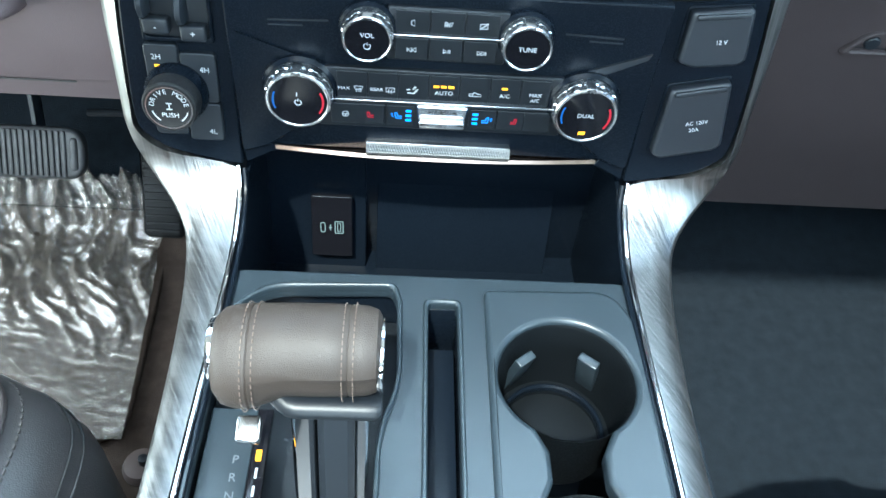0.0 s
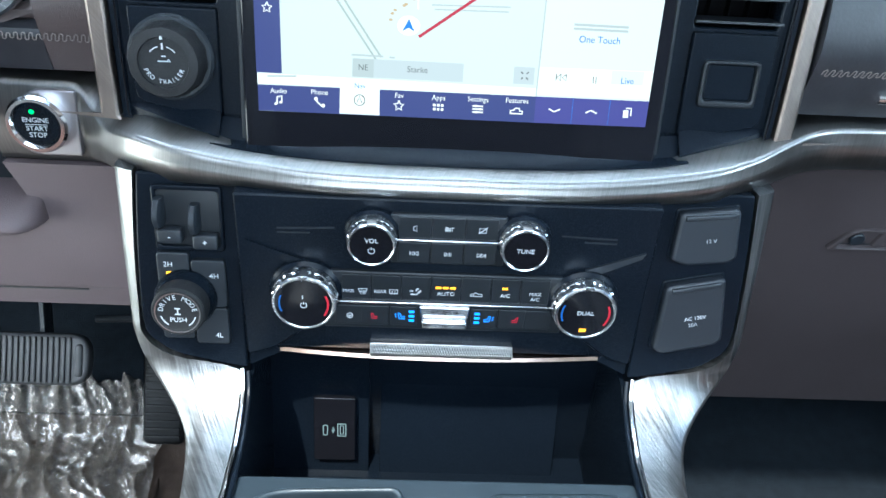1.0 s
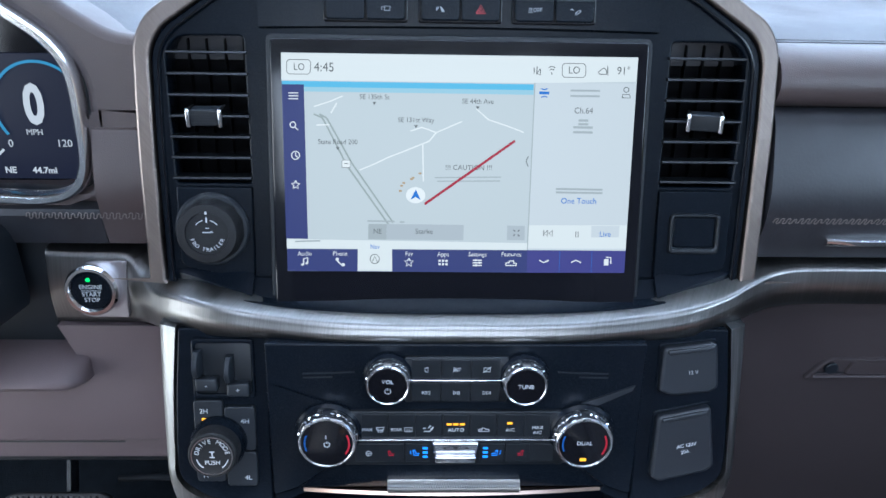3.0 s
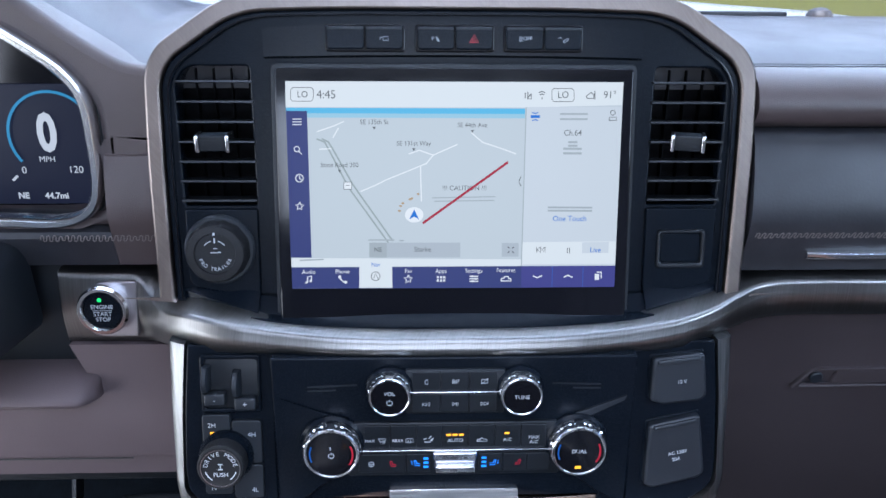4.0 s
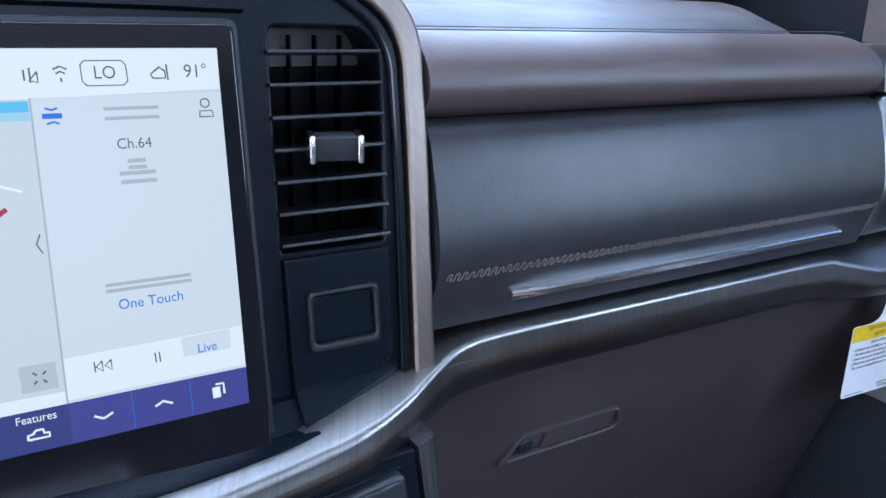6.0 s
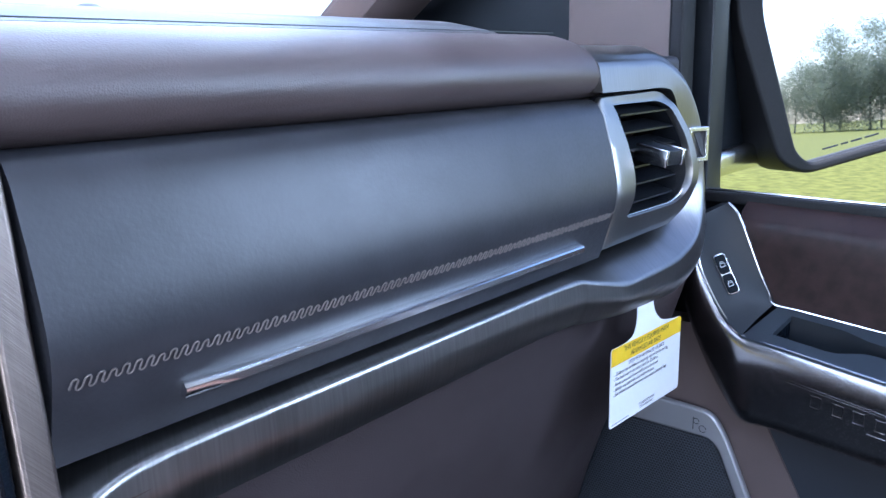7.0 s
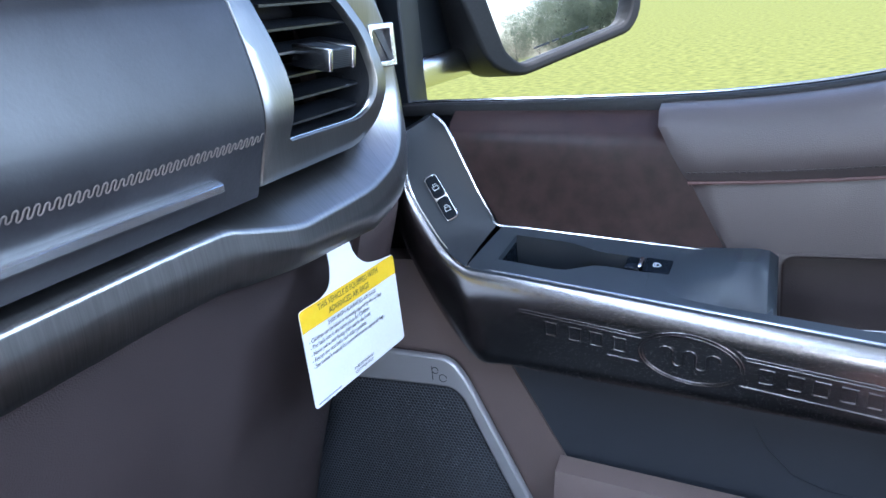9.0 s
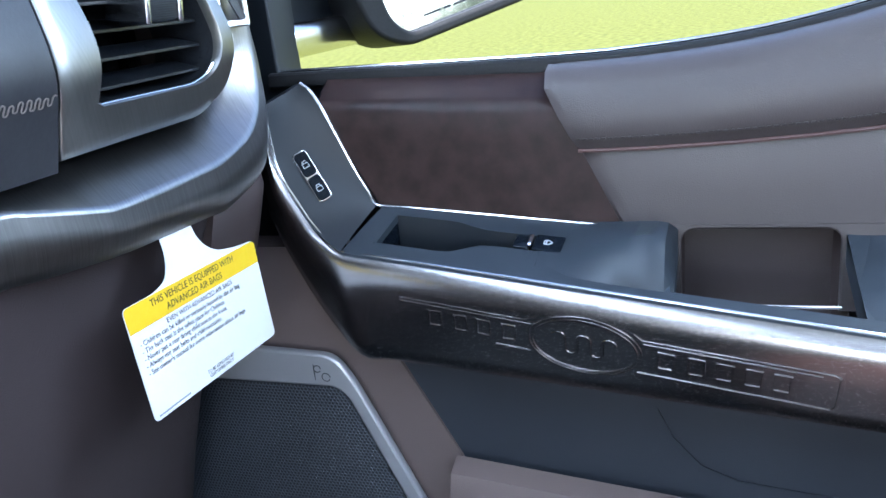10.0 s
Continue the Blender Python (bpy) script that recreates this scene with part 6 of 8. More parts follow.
# silver sides: rows of (outer x, y, z), (inner x, y, z)
SIDE = [((.2335, .597, 1.256), (.2182, .5900, 1.256)), ((.2347, .590, 1.200), (.2234, .5840, 1.200)), ((.2347, .583, 1.150), (.2256, .5775, 1.148)), ((.2340, .579, 1.130), (.2240, .5730, 1.1265)),
        ((.2290, .574, 1.110), (.2045, .5700, 1.1105)), ((.2180, .566, 1.093), (.1540, .5690, 1.0985)), ((.2030, .551, 1.079), (.1520, .555, 1.085)), ((.1910, .532, 1.068), (.1515, .532, 1.074)),
        ((.1850, .505, 1.0615), (.1515, .505, 1.067)), ((.1800, .460, 1.0585), (.1520, .460, 1.0645)), ((.1765, .390, 1.0570), (.1530, .390, 1.0635)), ((.1755, .300, 1.0560), (.1540, .300, 1.0630)),
        ((.1755, .10, 1.0560), (.1545, .10, 1.0630)), ((.1755, -.25, 1.0560), (.1545, -.25, 1.0630))]
for sx in (-1, 1):
    oo = curve_pts([a for a, b in SIDE], 4)
    ii = curve_pts([b for a, b in SIDE], 4)
    rows = []
    for o, i in zip(oo, ii):
        m = (o + i) / 2
        # a softly crowned band with a turned-down outer edge
        d = (i - o).normalized()
        up_ = Vector((0, -1, 0)) if o.z > 1.105 else Vector((0, -max(0.0, min(1.0, (o.z - 1.06) / 0.045)), 1)).normalized()
        rows.append([tuple(Vector((sx * p.x, p.y, p.z))) for p in (o - up_ * 0.014, o - up_ * 0.002, o + d * (0.003 if o.z < 1.105 else 0.0012) + up_ * 0.0006, m + up_ * (0.0022 if o.z < 1.105 else 0.0009), i - d * 0.001 + up_ * 0.0005, i - up_ * 0.012)])
    loft("silver_side", rows, M_CONSOLE_SIL, con, "brushed silver side sweep", sharp=50)
    chrome = [Vector((sx * (b[0] - 0.0022), b[1], b[2] + 0.0008)) for a, b in SIDE[5:]]
    tube("chrome_edge", curve_pts(chrome, 5), 0.0038, 0.0055, M_CHROME, con, "chrome edge", power=2.5)
    inner = [Vector((sx * (b[0] - 0.0060), b[1], b[2] - 0.0015)) for a, b in SIDE[5:]]
    tube("black_edge", curve_pts(inner, 5), 0.0040, 0.0060, M_SATIN, con, "black inner edge", power=2.5)

# storage bin below the panel
sbin = thing("storage_bin", (0.0, 0.60, 0.93), "open dark storage bin with a charging mat", "storage bin")
block("bin_floor", -0.155, 0.155, 0.495, 0.665, 0.928, 0.934, 0.001, M_SATIN, sbin)
block("bin_back", -0.155, 0.155, 0.640, 0.650, 0.93, 1.112, 0.001, M_SATIN, sbin)
for sx in (-1, 1):
    rows = [[(sx * 0.1455, y, 0.93), (sx * 0.1455, y, z), (sx * 0.1490, y, z), (sx * 0.1490, y, 0.93)] for y, z in ((0.490, 1.052), (0.532, 1.066), (0.555, 1.076), (0.572, 1.090), (0.650, 1.092))]
    loft("bin_side", rows, M_SATIN, sbin)
block("bin_front", -0.155, 0.155, 0.489, 0.495, 0.93, DZ - 0.006, 0.001, M_SATIN, sbin)
lp = plate("usb_panel", [rounded([(-0.150, -0.10), (-0.058, -0.10), (-0.058, 0.10), (-0.150, 0.10)], 0.003)], front(0, 0.632, 1.01, 10), 0.012, 0.001, M_SATIN, sbin, "satin port panel")
plate("charging_mat", [rect(-0.048, -0.075, 0.115, 0.060, 0.006)], front(0, 0.634, 1.00, 14), 0.006, 0.001, M_SATIN, sbin, "ribbed rubber charging mat")
MU = front(-0.0885, 0.6170, 0.9880, 10)
plate("port_tile", [rect(-0.0185, -0.033, 0.0185, 0.033, 0.002)], MU, 0.006, 0.001, M_PIANO, lp)
L_PORT = glow("port_light", (0.45, 0.62, 0.68), 0.55)
lines("port_symbol", [rect(-0.0100, -0.0058, -0.0062, 0.0046, 0.0017) + [(-0.0100, -0.0058 + 0.0017)], rect(0.0030, -0.0066, 0.0102, 0.0062, 0.0004) + [(0.0030, -0.0062)], [(0.0052, -0.0045), (0.0052, 0.0042), (0.0080, 0.0042), (0.0080, -0.0045), (0.0052, -0.0045)], [(-0.0012, -0.0035), (-0.0012, 0.0030)], [(-0.0026, -0.0005), (-0.0012, -0.002), (0.0004, 0.0)]], 0.0008, MU, L_PORT, lp, 0.0003)

# ---- gear shifter ----
shift = thing("gear_shifter", (-0.080, 0.33, 1.015), "stitched brown leather gear shifter with a chrome collar", "gear shifter")
SC = Vector((-0.0780, 0.3680, 1.1400))
prof = [(-0.0520, 0.0), (-0.0520, 0.012), (-0.0500, 0.0215), (-0.0455, 0.0262), (-0.038, 0.0282), (-0.0295, 0.0290), (-0.0285, 0.0284), (-0.0275, 0.0290), (-0.010, 0.0294), (0.015, 0.0294), (0.0268, 0.0290), (0.0278, 0.0284), (0.0288, 0.0290), (0.038, 0.0284), (0.0440, 0.0262), (0.0465, 0.0220), (0.0465, 0.0)]
prof = [(x * 0.95, r * 0.93) for x, r in prof]
rows = []
for x, r in prof:
    row = []
    for i in range(40):
        a = 2 * math.pi * i / 40
        yy, zz = math.cos(a) * r * 0.98, math.sin(a) * r * 1.02
        # the near lower side is pinched where the thumb rests
        if yy < 0 and zz < 0.005:
            yy *= 1.0 - 0.10 * max(0.0, min(1.0, (x + 0.03) / 0.02))
        # and fuller where the palm's heel sits
        k = max(0.0, min(1.0, (-0.008 - x) / 0.022))
        full = 1.0 + 0.24 * k * k * (3 - 2 * k) * max(0.0, -0.82 * math.cos(a) - 0.57 * math.sin(a)) ** 1.5
        yy, zz = yy * full, zz * full
        row.append((SC.x + x, SC.y + yy, SC.z + zz + 0.0015 * x / 0.05))
    rows.append(row)
M_GRIP = material("taupe_grip_leather", (0.033, 0.0250, 0.0205), 0.50, grain=1300, bump=0.20, cells=True, var=0.1, spec=0.4)
M_GRIPTHREAD = material("taupe_thread", (0.11, 0.08, 0.065), 0.7, grain=2000, bump=0.3)
gripm = loft("grip", rows, M_GRIP, shift, "brown leather barrel grip")
for gx in (-0.0300, -0.0240, 0.0235, 0.0295):
    bm = bmesh.new()
    n = 44
    for i in range(n):
        a0, a1 = 2 * math.pi * i / n, 2 * math.pi * (i + 0.62) / n
        r = 0.0274
        k = max(0.0, min(1.0, (-0.008 - gx) / 0.022))
        am = (a0 + a1) / 2
        r *= 1.0 + 0.24 * k * k * (3 - 2 * k) * max(0.0, -0.82 * math.cos(am) - 0.57 * math.sin(am)) ** 1.5
        q = [Vector((SC.x + gx + dx, SC.y + math.cos(a) * rr * 0.98, SC.z + math.sin(a) * rr * 1.02 + 0.0015 * gx / 0.05)) for a, rr in ((a0, r), (a1, r)) for dx in (-0.0003, 0.0003)]
        vs = [bm.verts.new(p) for p in q]
        up2 = [bm.verts.new(p + Vector((0, math.cos((a0 + a1) / 2), math.sin((a0 + a1) / 2))) * 0.0006) for p in q]
        bm.faces.new((up2[0], up2[1], up2[3], up2[2]))
        for k, l in ((0, 1), (1, 3), (3, 2), (2, 0)):
            bm.faces.new((vs[k], vs[l], up2[l], up2[k]))
    part("stitches", bm, M_GRIPTHREAD, gripm, "pale stitches")
for cx, r in ((-0.0490, 0.0180), (0.0440, 0.0215)):
    lathe("chrome_ring", [(r * 0.9, -0.0016), (r, -0.0016), (r * 1.02, 0.0), (r, 0.0016), (r * 0.9, 0.0016)], pose(SC.x + cx, SC.y, SC.z, 0, 90, 0), M_CHROME, shift, "thin chrome ring")
# thumb plate under the grip, and the stalk
tp = []
for x in span(-0.028, 0.042, 14) + [0.0445, 0.0460]:
    q = min(1.0, max(0.0, (x + 0.028) / 0.024))
    q = q * q * (3 - 2 * q)
    yb, zb = SC.y - 0.012 - 0.014 * q, SC.z - 0.0165 - 0.004 * q
    arc = [(yb + 0.004, zb + 0.004), (yb - 0.004, zb + 0.002), (yb - 0.0075, zb - 0.002), (yb - 0.0085, zb - 0.006), (yb - 0.006, zb - 0.010), (yb, zb - 0.013), (yb + 0.012, zb - 0.016), (yb + 0.026, zb - 0.012)]
    f = 0.74 if x < 0.043 else (0.62 if x < 0.045 else 0.40)
    tp.append([(SC.x + x, yb + 0.003 + (y - yb) * f, zb + 0.001 + (z - zb) * f) for y, z in arc])
loft("thumb_plate", tp, M_BLACK, shift, "grey rounded skirt below the grip", sharp=60)
for x, w, h, mat_, lab in ((0.0005, 0.014, 0.034, M_CHROME, "chrome cheek"), (0.0345, 0.0075, 0.034, M_CHROME, "chrome cheek"), (0.0195, 0.0240, 0.030, M_GREYPL, "black stalk")):
    tube("stalk", [(SC.x + x, SC.y - 0.010, SC.z - 0.026), (SC.x + x, SC.y - 0.018, SC.z - 0.06), (SC.x + x, SC.y - 0.030, SC.z - 0.115)], w, h, mat_, shift, lab, up=(0, 1, 0), power=4.0)
block("release_button", -0.010, 0.004, -0.012, 0.004, -0.004, 0.006, 0.002, M_CHROME_SATIN, shift, "silver release button", m=pose(SC.x - 0.0290, SC.y - 0.018, SC.z - 0.049, 20))
# gear letters beside the gate
M_FAINT = material("faint_grey_print", (0.10, 0.11, 0.12), 0.5, grain=500, var=0.03)
gate = thing("gear_indicator", (-0.118, 0.33, 1.04), "satin gear letter strip with a lit amber mark", "indicator")
block("strip", -0.1440, -0.1140, 0.10, 0.385, 1.046, 1.050, 0.001, M_DECK, gate)
block("gate_edge", -0.1140, -0.1040, 0.10, 0.385, 1.044, 1.0505, 0.001, M_PIANO, gate)
for k, ch in enumerate("PRND"):
    text("letter", ch, 0.0080, flat(-0.1230, 0.3480 - 0.0122 * k, 1.0502), M_FAINT, gate)
    lines("mark", [], 0, flat(-0.1090, 0.3510 - 0.0120 * k, 1.0507), L_AMBER if k == 0 else M_GREYPRINT, gate, 0.0003, [rect(-0.0018, -0.004, 0.0018, 0.004, 0.0008) if k == 0 else rect(-0.0008, -0.0035, 0.0008, 0.0035)])

# ---- front passenger door ----
door = thing("passenger_door", (0.90, 0.10, 0.75), "brown and dark front door trim with a brushed metal armrest band", "door")


def sheet(name, rows, mat, parent, label="", depth=(0.012, 0, 0), sharp=35):
    """An open skin of rows of points, backed by a copy shifted by depth so that it has thickness."""
    d = Vector(depth)
    secs = []
    for r in rows:
        f = [Vector(p) for p in r]
        secs.append([tuple(p) for p in f] + [tuple(p + d) for p in f[::-1]])
    return loft(name, secs, mat, parent, label, sharp=sharp)


# edges that the armrest follows: outer (band top) and inner (foot of the insert)
def xo_at(y):
    return 0.850 - 0.153 * (0.582 - y)


def zt_at(y):
    return 1.195 - 0.083 * (0.582 - y)


def zb_at(y):
    return 1.1085 - 0.014 * (0.590 - y)


def zi_at(y):
    return 1.2186 - 0.104 * (0.566 - y) if y > 0.388 else 1.2001 - 0.05 * (0.388 - y)


def tray_pt(y, s):
    return (xo_at(y) + (0.895 - xo_at(y)) * s, y - 0.020 * s * max(0.0, min(1.0, (y - 0.50) / 0.08)), zt_at(y) + 0.0005 + (zi_at(y - 0.020 * s * max(0.0, min(1.0, (y - 0.50) / 0.08))) - zt_at(y)) * s)


M_BOLSTER = material("brown_door_leather", (0.050, 0.040, 0.0385), 0.44, grain=1000, bump=0.13, cells=True, var=0.12, spec=0.48)
M_TRAY = material("charcoal_tray_plastic", (0.020, 0.0255, 0.033), 0.42, grain=1300, bump=0.06, var=0.08, spec=0.4, rvar=0.02)
M_DOORLOW = material("charcoal_door_plastic", (0.024, 0.027, 0.034), 0.50, grain=1000, bump=0.12, cells=True, var=0.08, spec=0.4)
# inner skin of the door below the armrest; its front edge slants
skin = []
for k in range(25):
    f = k / 24
    row = []
    for x, z in ((0.927, 1.300), (0.927, 1.19), (0.922, 1.13), (0.8880, 1.092), (0.8875, 1.05), (0.8860, 1.00), (0.8845, 0.95), (0.880, 0.86), (0.880, 0.74)):
        y0 = 0.571 + (z - 1.090) * 0.534 if z < 1.12 else 0.575
        row.append((x, y0 + (-0.75 - y0) * f, z))
    skin.append(row)
sheet("door_skin", skin, M_DOORLOW, door, "black lower door panel", (0.03, 0, 0))
fr = []
for k in range(7):
    f = k / 6
    fr.append([(x, 0.71 + (0.5605 + (z - 1.090) * 0.534 - 0.71) * f, z) for x, z in ((0.892, 1.185), (0.886, 1.14), (0.8845, 1.092), (0.884, 1.00), (0.882, 0.90), (0.880, 0.78))])
sheet("front_skin", fr, M_BROWN_SOFT, door, "brown front edge of the door panel", (0.03, 0, 0))

# upper leather insert, wedge shaped
ins = []
for k in range(13):
    t = k / 12
    y_top, y_bot = 0.610 + (0.432 - 0.610) * t, 0.566 + (0.387 - 0.566) * t
    zt, zb = 1.3125 - 0.0065 * t, zi_at(0.566 - 0.179 * t)
    row = []
    for j in range(10):
        s = (0.0, 0.05, 0.10, 0.145, 0.18, 0.25, 0.40, 0.60, 0.80, 1.0)[j]
        y = y_top + (y_bot - y_top) * max(0.0, (s - 0.10) / 0.90)
        z = zt + (zb - zt) * s
        x = 0.930 if j == 0 else 0.8955 + (0.0260, 0.0170, 0.0085, 0.0030, 0.0004, 0, 0, 0, 0)[j - 1]
        row.append((x, y, z))
    ins.append(row)
sheet("leather_insert", ins, M_MAHOGANY, door, "mottled dark brown leather insert", (0.012, 0, 0), 80)
# bolster behind it, with the belt line climbing to the rear
def climb(y):
    return 0.0206 * (min(0.33, max(0.0, 0.432 - y)) / 0.205) ** 2.4


bol = []
for k in range(34):
    y = 0.4360 - 0.80 * (k / 33) ** 1.3
    slant = max(0.0, 1 - k / 9.0)
    sh = 0.003 if k == 0 else 0.0
    row = []
    for x, z, g in ((0.931, 1.299, 1.0), (0.916, 1.3015, 1.0), (0.901, 1.298, 1.0), (0.890, 1.288, 0.95), (0.8850, 1.270, 0.65), (0.8865, 1.2555, 0.42), (0.8920, 1.2480, 0.40), (0.8945, 1.2435, 0.40), (0.8935, 1.2370, 0.38), (0.8935, 1.215, 0.2), (0.8940, 1.192, 0.0), (0.899, 1.187, 0.0)):
        zz = z + 0.009 + climb(y) * g
        row.append((x + sh, y - slant * 0.049 * max(0.0, min(1.0, (1.290 - z) / 0.100)), zz))
    bol.append(row)
sheet("bolster", bol, M_BOLSTER, door, "brown leather upper bolster", (0.012, 0, 0))
st = bmesh.new()
pp = []
for k in range(140):
    y = 0.414 - 0.0042 * k
    z = 1.2632 + climb(y) * 0.42
    vs = [st.verts.new((0.8858 + ox, y + oy, z + oz)) for ox in (0, 0.0016) for oy in (0, -0.0027) for oz in (-0.0005, 0.0005)]
    for f in ((0, 1, 3, 2), (4, 6, 7, 5), (0, 4, 5, 1), (2, 3, 7, 6), (0, 2, 6, 4), (1, 5, 7, 3)):
        st.faces.new([vs[q] for q in f])
    if k % 4 == 0:
        pp.append((0.8920, y, 1.2542 + climb(y) * 0.40))
part("stitches", st, M_THREAD_DARK, door, "dark bolster stitches")
tube("piping", pp, 0.0026, 0.0026, M_PIPING, door, "red-brown piping", seg=8)

# front lock panel: outer and inner edges
LOCK = [((0.874, 0.640, 1.300), (0.897, 0.618, 1.3125)), ((0.873, 0.639, 1.278), (0.8955, 0.607, 1.302)), ((0.869, 0.634, 1.250), (0.8945, 0.592, 1.270)), ((0.8635, 0.618, 1.226), (0.894, 0.582, 1.247)), ((0.858, 0.603, 1.209), (0.894, 0.573, 1.229)), ((0.850, 0.582, 1.196), (0.8945, 0.568, 1.2188))]
lo_, li_ = curve_pts([a for a, b in LOCK], 4), curve_pts([b for a, b in LOCK], 4)
lk_rows = []
for a, b in zip(lo_, li_):
    n_ = (b - a).cross(Vector((0, -0.5, -0.85))).normalized()
    if n_.x > 0:
        n_ = -n_
    lk_rows.append([tuple(a), tuple(a.lerp(b, 0.12) - n_ * 0.0015), tuple(a.lerp(b, 0.5) - n_ * 0.0035), tuple(a.lerp(b, 0.85) - n_ * 0.002), tuple(b)])
sheet("lock_panel", lk_rows, M_GREYPL, door, "charcoal panel with the lock switch", (0.008, 0.010, -0.002))


# armrest tray, laid in strips round the grab well
def tray_strip(y0, y1, sa, sb, n=8):
    rows = []
    for k in range(n + 1):
        y = y0 + (y1 - y0) * k / n
        rows.append([tray_pt(y, sa(y) + (sb(y) - sa(y)) * j / 5) for j in range(6)])
    return sheet("tray", rows, M_TRAY, door, "charcoal armrest tray", (0, 0, -0.005))


well_lo = lambda y: 0.26 + (0.20 * max(0.0, min(1.0, (0.503 - y) / 0.025)))
well_hi = lambda y: 0.80 - (0.10 * max(0.0, min(1.0, (0.503 - y) / 0.025)))
tray_strip(0.582, 0.561, lambda y: 0.0, lambda y: 1.0, 2)
tray_strip(0.561, 0.440, lambda y: 0.0, well_lo, 12)
tray_strip(0.561, 0.440, well_hi, lambda y: 1.0, 12)
tray_strip(0.440, 0.352, lambda y: 0.0, lambda y: 1.0, 6)
tray_strip(0.352, 0.247, lambda y: 0.0, lambda y: 0.14, 6)
tray_strip(0.247, -0.25, lambda y: 0.0, lambda y: 1.0, 6)
wl = [[tray_pt(y, well_lo(y)), tuple(Vector(tray_pt(y, well_lo(y) + 0.03)) - Vector((0, 0, 0.034))), tuple(Vector(tray_pt(y, well_hi(y) - 0.03)) - Vector((0, 0, 0.036))), tray_pt(y, well_hi(y))] for y in span(0.561, 0.440, 12)]
sheet("grab_well", wl, M_BLACK, door, "dark grab well", (0, 0, -0.004))
for y in (0.5625, 0.4385):
    a, b = Vector(tray_pt(y, 0.24)), Vector(tray_pt(y, 0.82))
    loft("well_end", [[tuple(a), tuple(b), tuple(b - Vector((0, 0, 0.04))), tuple(a - Vector((0, 0, 0.04)))], [tuple(a + Vector((0, 0.002, 0))), tuple(b + Vector((0, 0.002, 0))), tuple(b + Vector((0, 0.002, -0.04))), tuple(a + Vector((0, 0.002, -0.04)))]], M_SATIN, door)
# window switch at the rear of the well
sw0, sw1, sw2 = Vector(tray_pt(0.460, 0.50)), Vector(tray_pt(0.460, 0.72)), Vector(tray_pt(0.422, 0.50))
ex, ey_ = (sw2 - sw0).normalized(), (sw1 - sw0).normalized()
ez = ex.cross(ey_).normalized()
if ez.z < 0:
    ez = -ez
ey_ = ez.cross(ex)
MSW = Matrix(((ex.x, ey_.x, ez.x, sw0.x), (ex.y, ey_.y, ez.y, sw0.y), (ex.z, ey_.z, ez.z, sw0.z), (0, 0, 0, 1)))
win = block("window_switch", 0.002, 0.014, -0.001, 0.013, -0.008, 0.0005, 0.0015, M_SATIN, door, "window switch", m=MSW)
block("switch_chrome", 0.0125, 0.0155, 0.0, 0.012, -0.004, 0.0030, 0.0010, M_CHROME, win, "chrome switch tip", m=MSW)
plate("switch_plate", [rect(0.0165, -0.002, 0.0365, 0.014, 0.001)], MSW @ Matrix.Translation((0, 0, 0.0012)), 0.003, 0.0005, M_SATIN, win)
lines("switch_symbol", [[(0.0235, 0.004), (0.0270, 0.004), (0.0290, 0.006), (0.0270, 0.008), (0.0235, 0.008), (0.0235, 0.004)], [(0.0250, 0.004), (0.0250, 0.008)]], 0.0006, MSW @ Matrix.Translation((0, 0, 0.0013)), M_WHITE, win)


def nose(name, y0, y1, label):
    """A round-nosed block standing on the tray."""
    rows = []
    for y in span(y0, y1, 14):
        ta, tb = min(1.0, abs(y - y0) / 0.070), min(1.0, abs(y - y1) / 0.014)
        e = 1 - ta * ta * (3 - 2 * ta) * math.sqrt(max(0.0, 1 - (1 - tb) ** 2))
        p0, p1 = Vector(tray_pt(y, 0.12)), Vector(tray_pt(y, 1.0))
        hgt = 0.021 * (1 - e)
        rows.append([tuple(p0 - Vector((0, 0, 0.02))), tuple(p0 + Vector((0, 0, -0.001))), tuple(p0.lerp(p1, 0.18) + Vector((0, 0, hgt * 0.75))), tuple(p0.lerp(p1, 0.36) + Vector((0, 0, hgt))), tuple(p1 + Vector((0, 0, hgt * 0.25 - 0.001))), tuple(p1 - Vector((0, 0, 0.02)))])
    return loft(name, rows, M_TRAY, door, label)


nose("armrest_block", 0.432, 0.350, "charcoal armrest block")
nose("armrest_block", 0.247, -0.22, "charcoal armrest pad")
M_CUPBROWN = material("dark_brown_recess", (0.034, 0.0245, 0.023), 0.5, grain=900, bump=0.1, cells=True, spec=0.12)
cupr = []
for y in span(0.356, 0.243, 12):
    t = min(abs(y - 0.356), abs(y - 0.243)) / 0.018
    e = 1 - math.sqrt(max(0.0, 1 - (1 - min(t, 1.0)) ** 2))
    x1 = 0.9150 - 0.014 * e
    cupr.append([(xo_at(y) + 0.010, y, zt_at(y) - 0.002), (xo_at(y) + 0.014, y, 1.135), (x1 - 0.010, y, 1.130), (x1, y, 1.145), (x1, y, 1.188), (x1 + 0.002, y, 1.196)])
sheet("pull_cup", cupr, M_CUPBROWN, door, "dark brown pull cup recess", (0.002, 0, -0.003))
plate("cup_surround", [rounded([(-0.385, 1.140), (-0.348, 1.140), (-0.348, 1.1975), (-0.2495, 1.1975), (-0.2495, 1.140), (-0.190, 1.140), (-0.190, 1.2065), (-0.385, 1.2065)], [0, 0, 0.011, 0.011, 0, 0, 0, 0])], inboard(0.8945, 0, 0), 0.006, 0.0015, M_BOLSTER, door, "brown leather round the pull cup")
block("cup_edge", 0.8235, 0.8260, 0.258, 0.350, 1.1715, 1.1735, 0.0006, M_CHROME_SATIN, door, "thin bright edge")

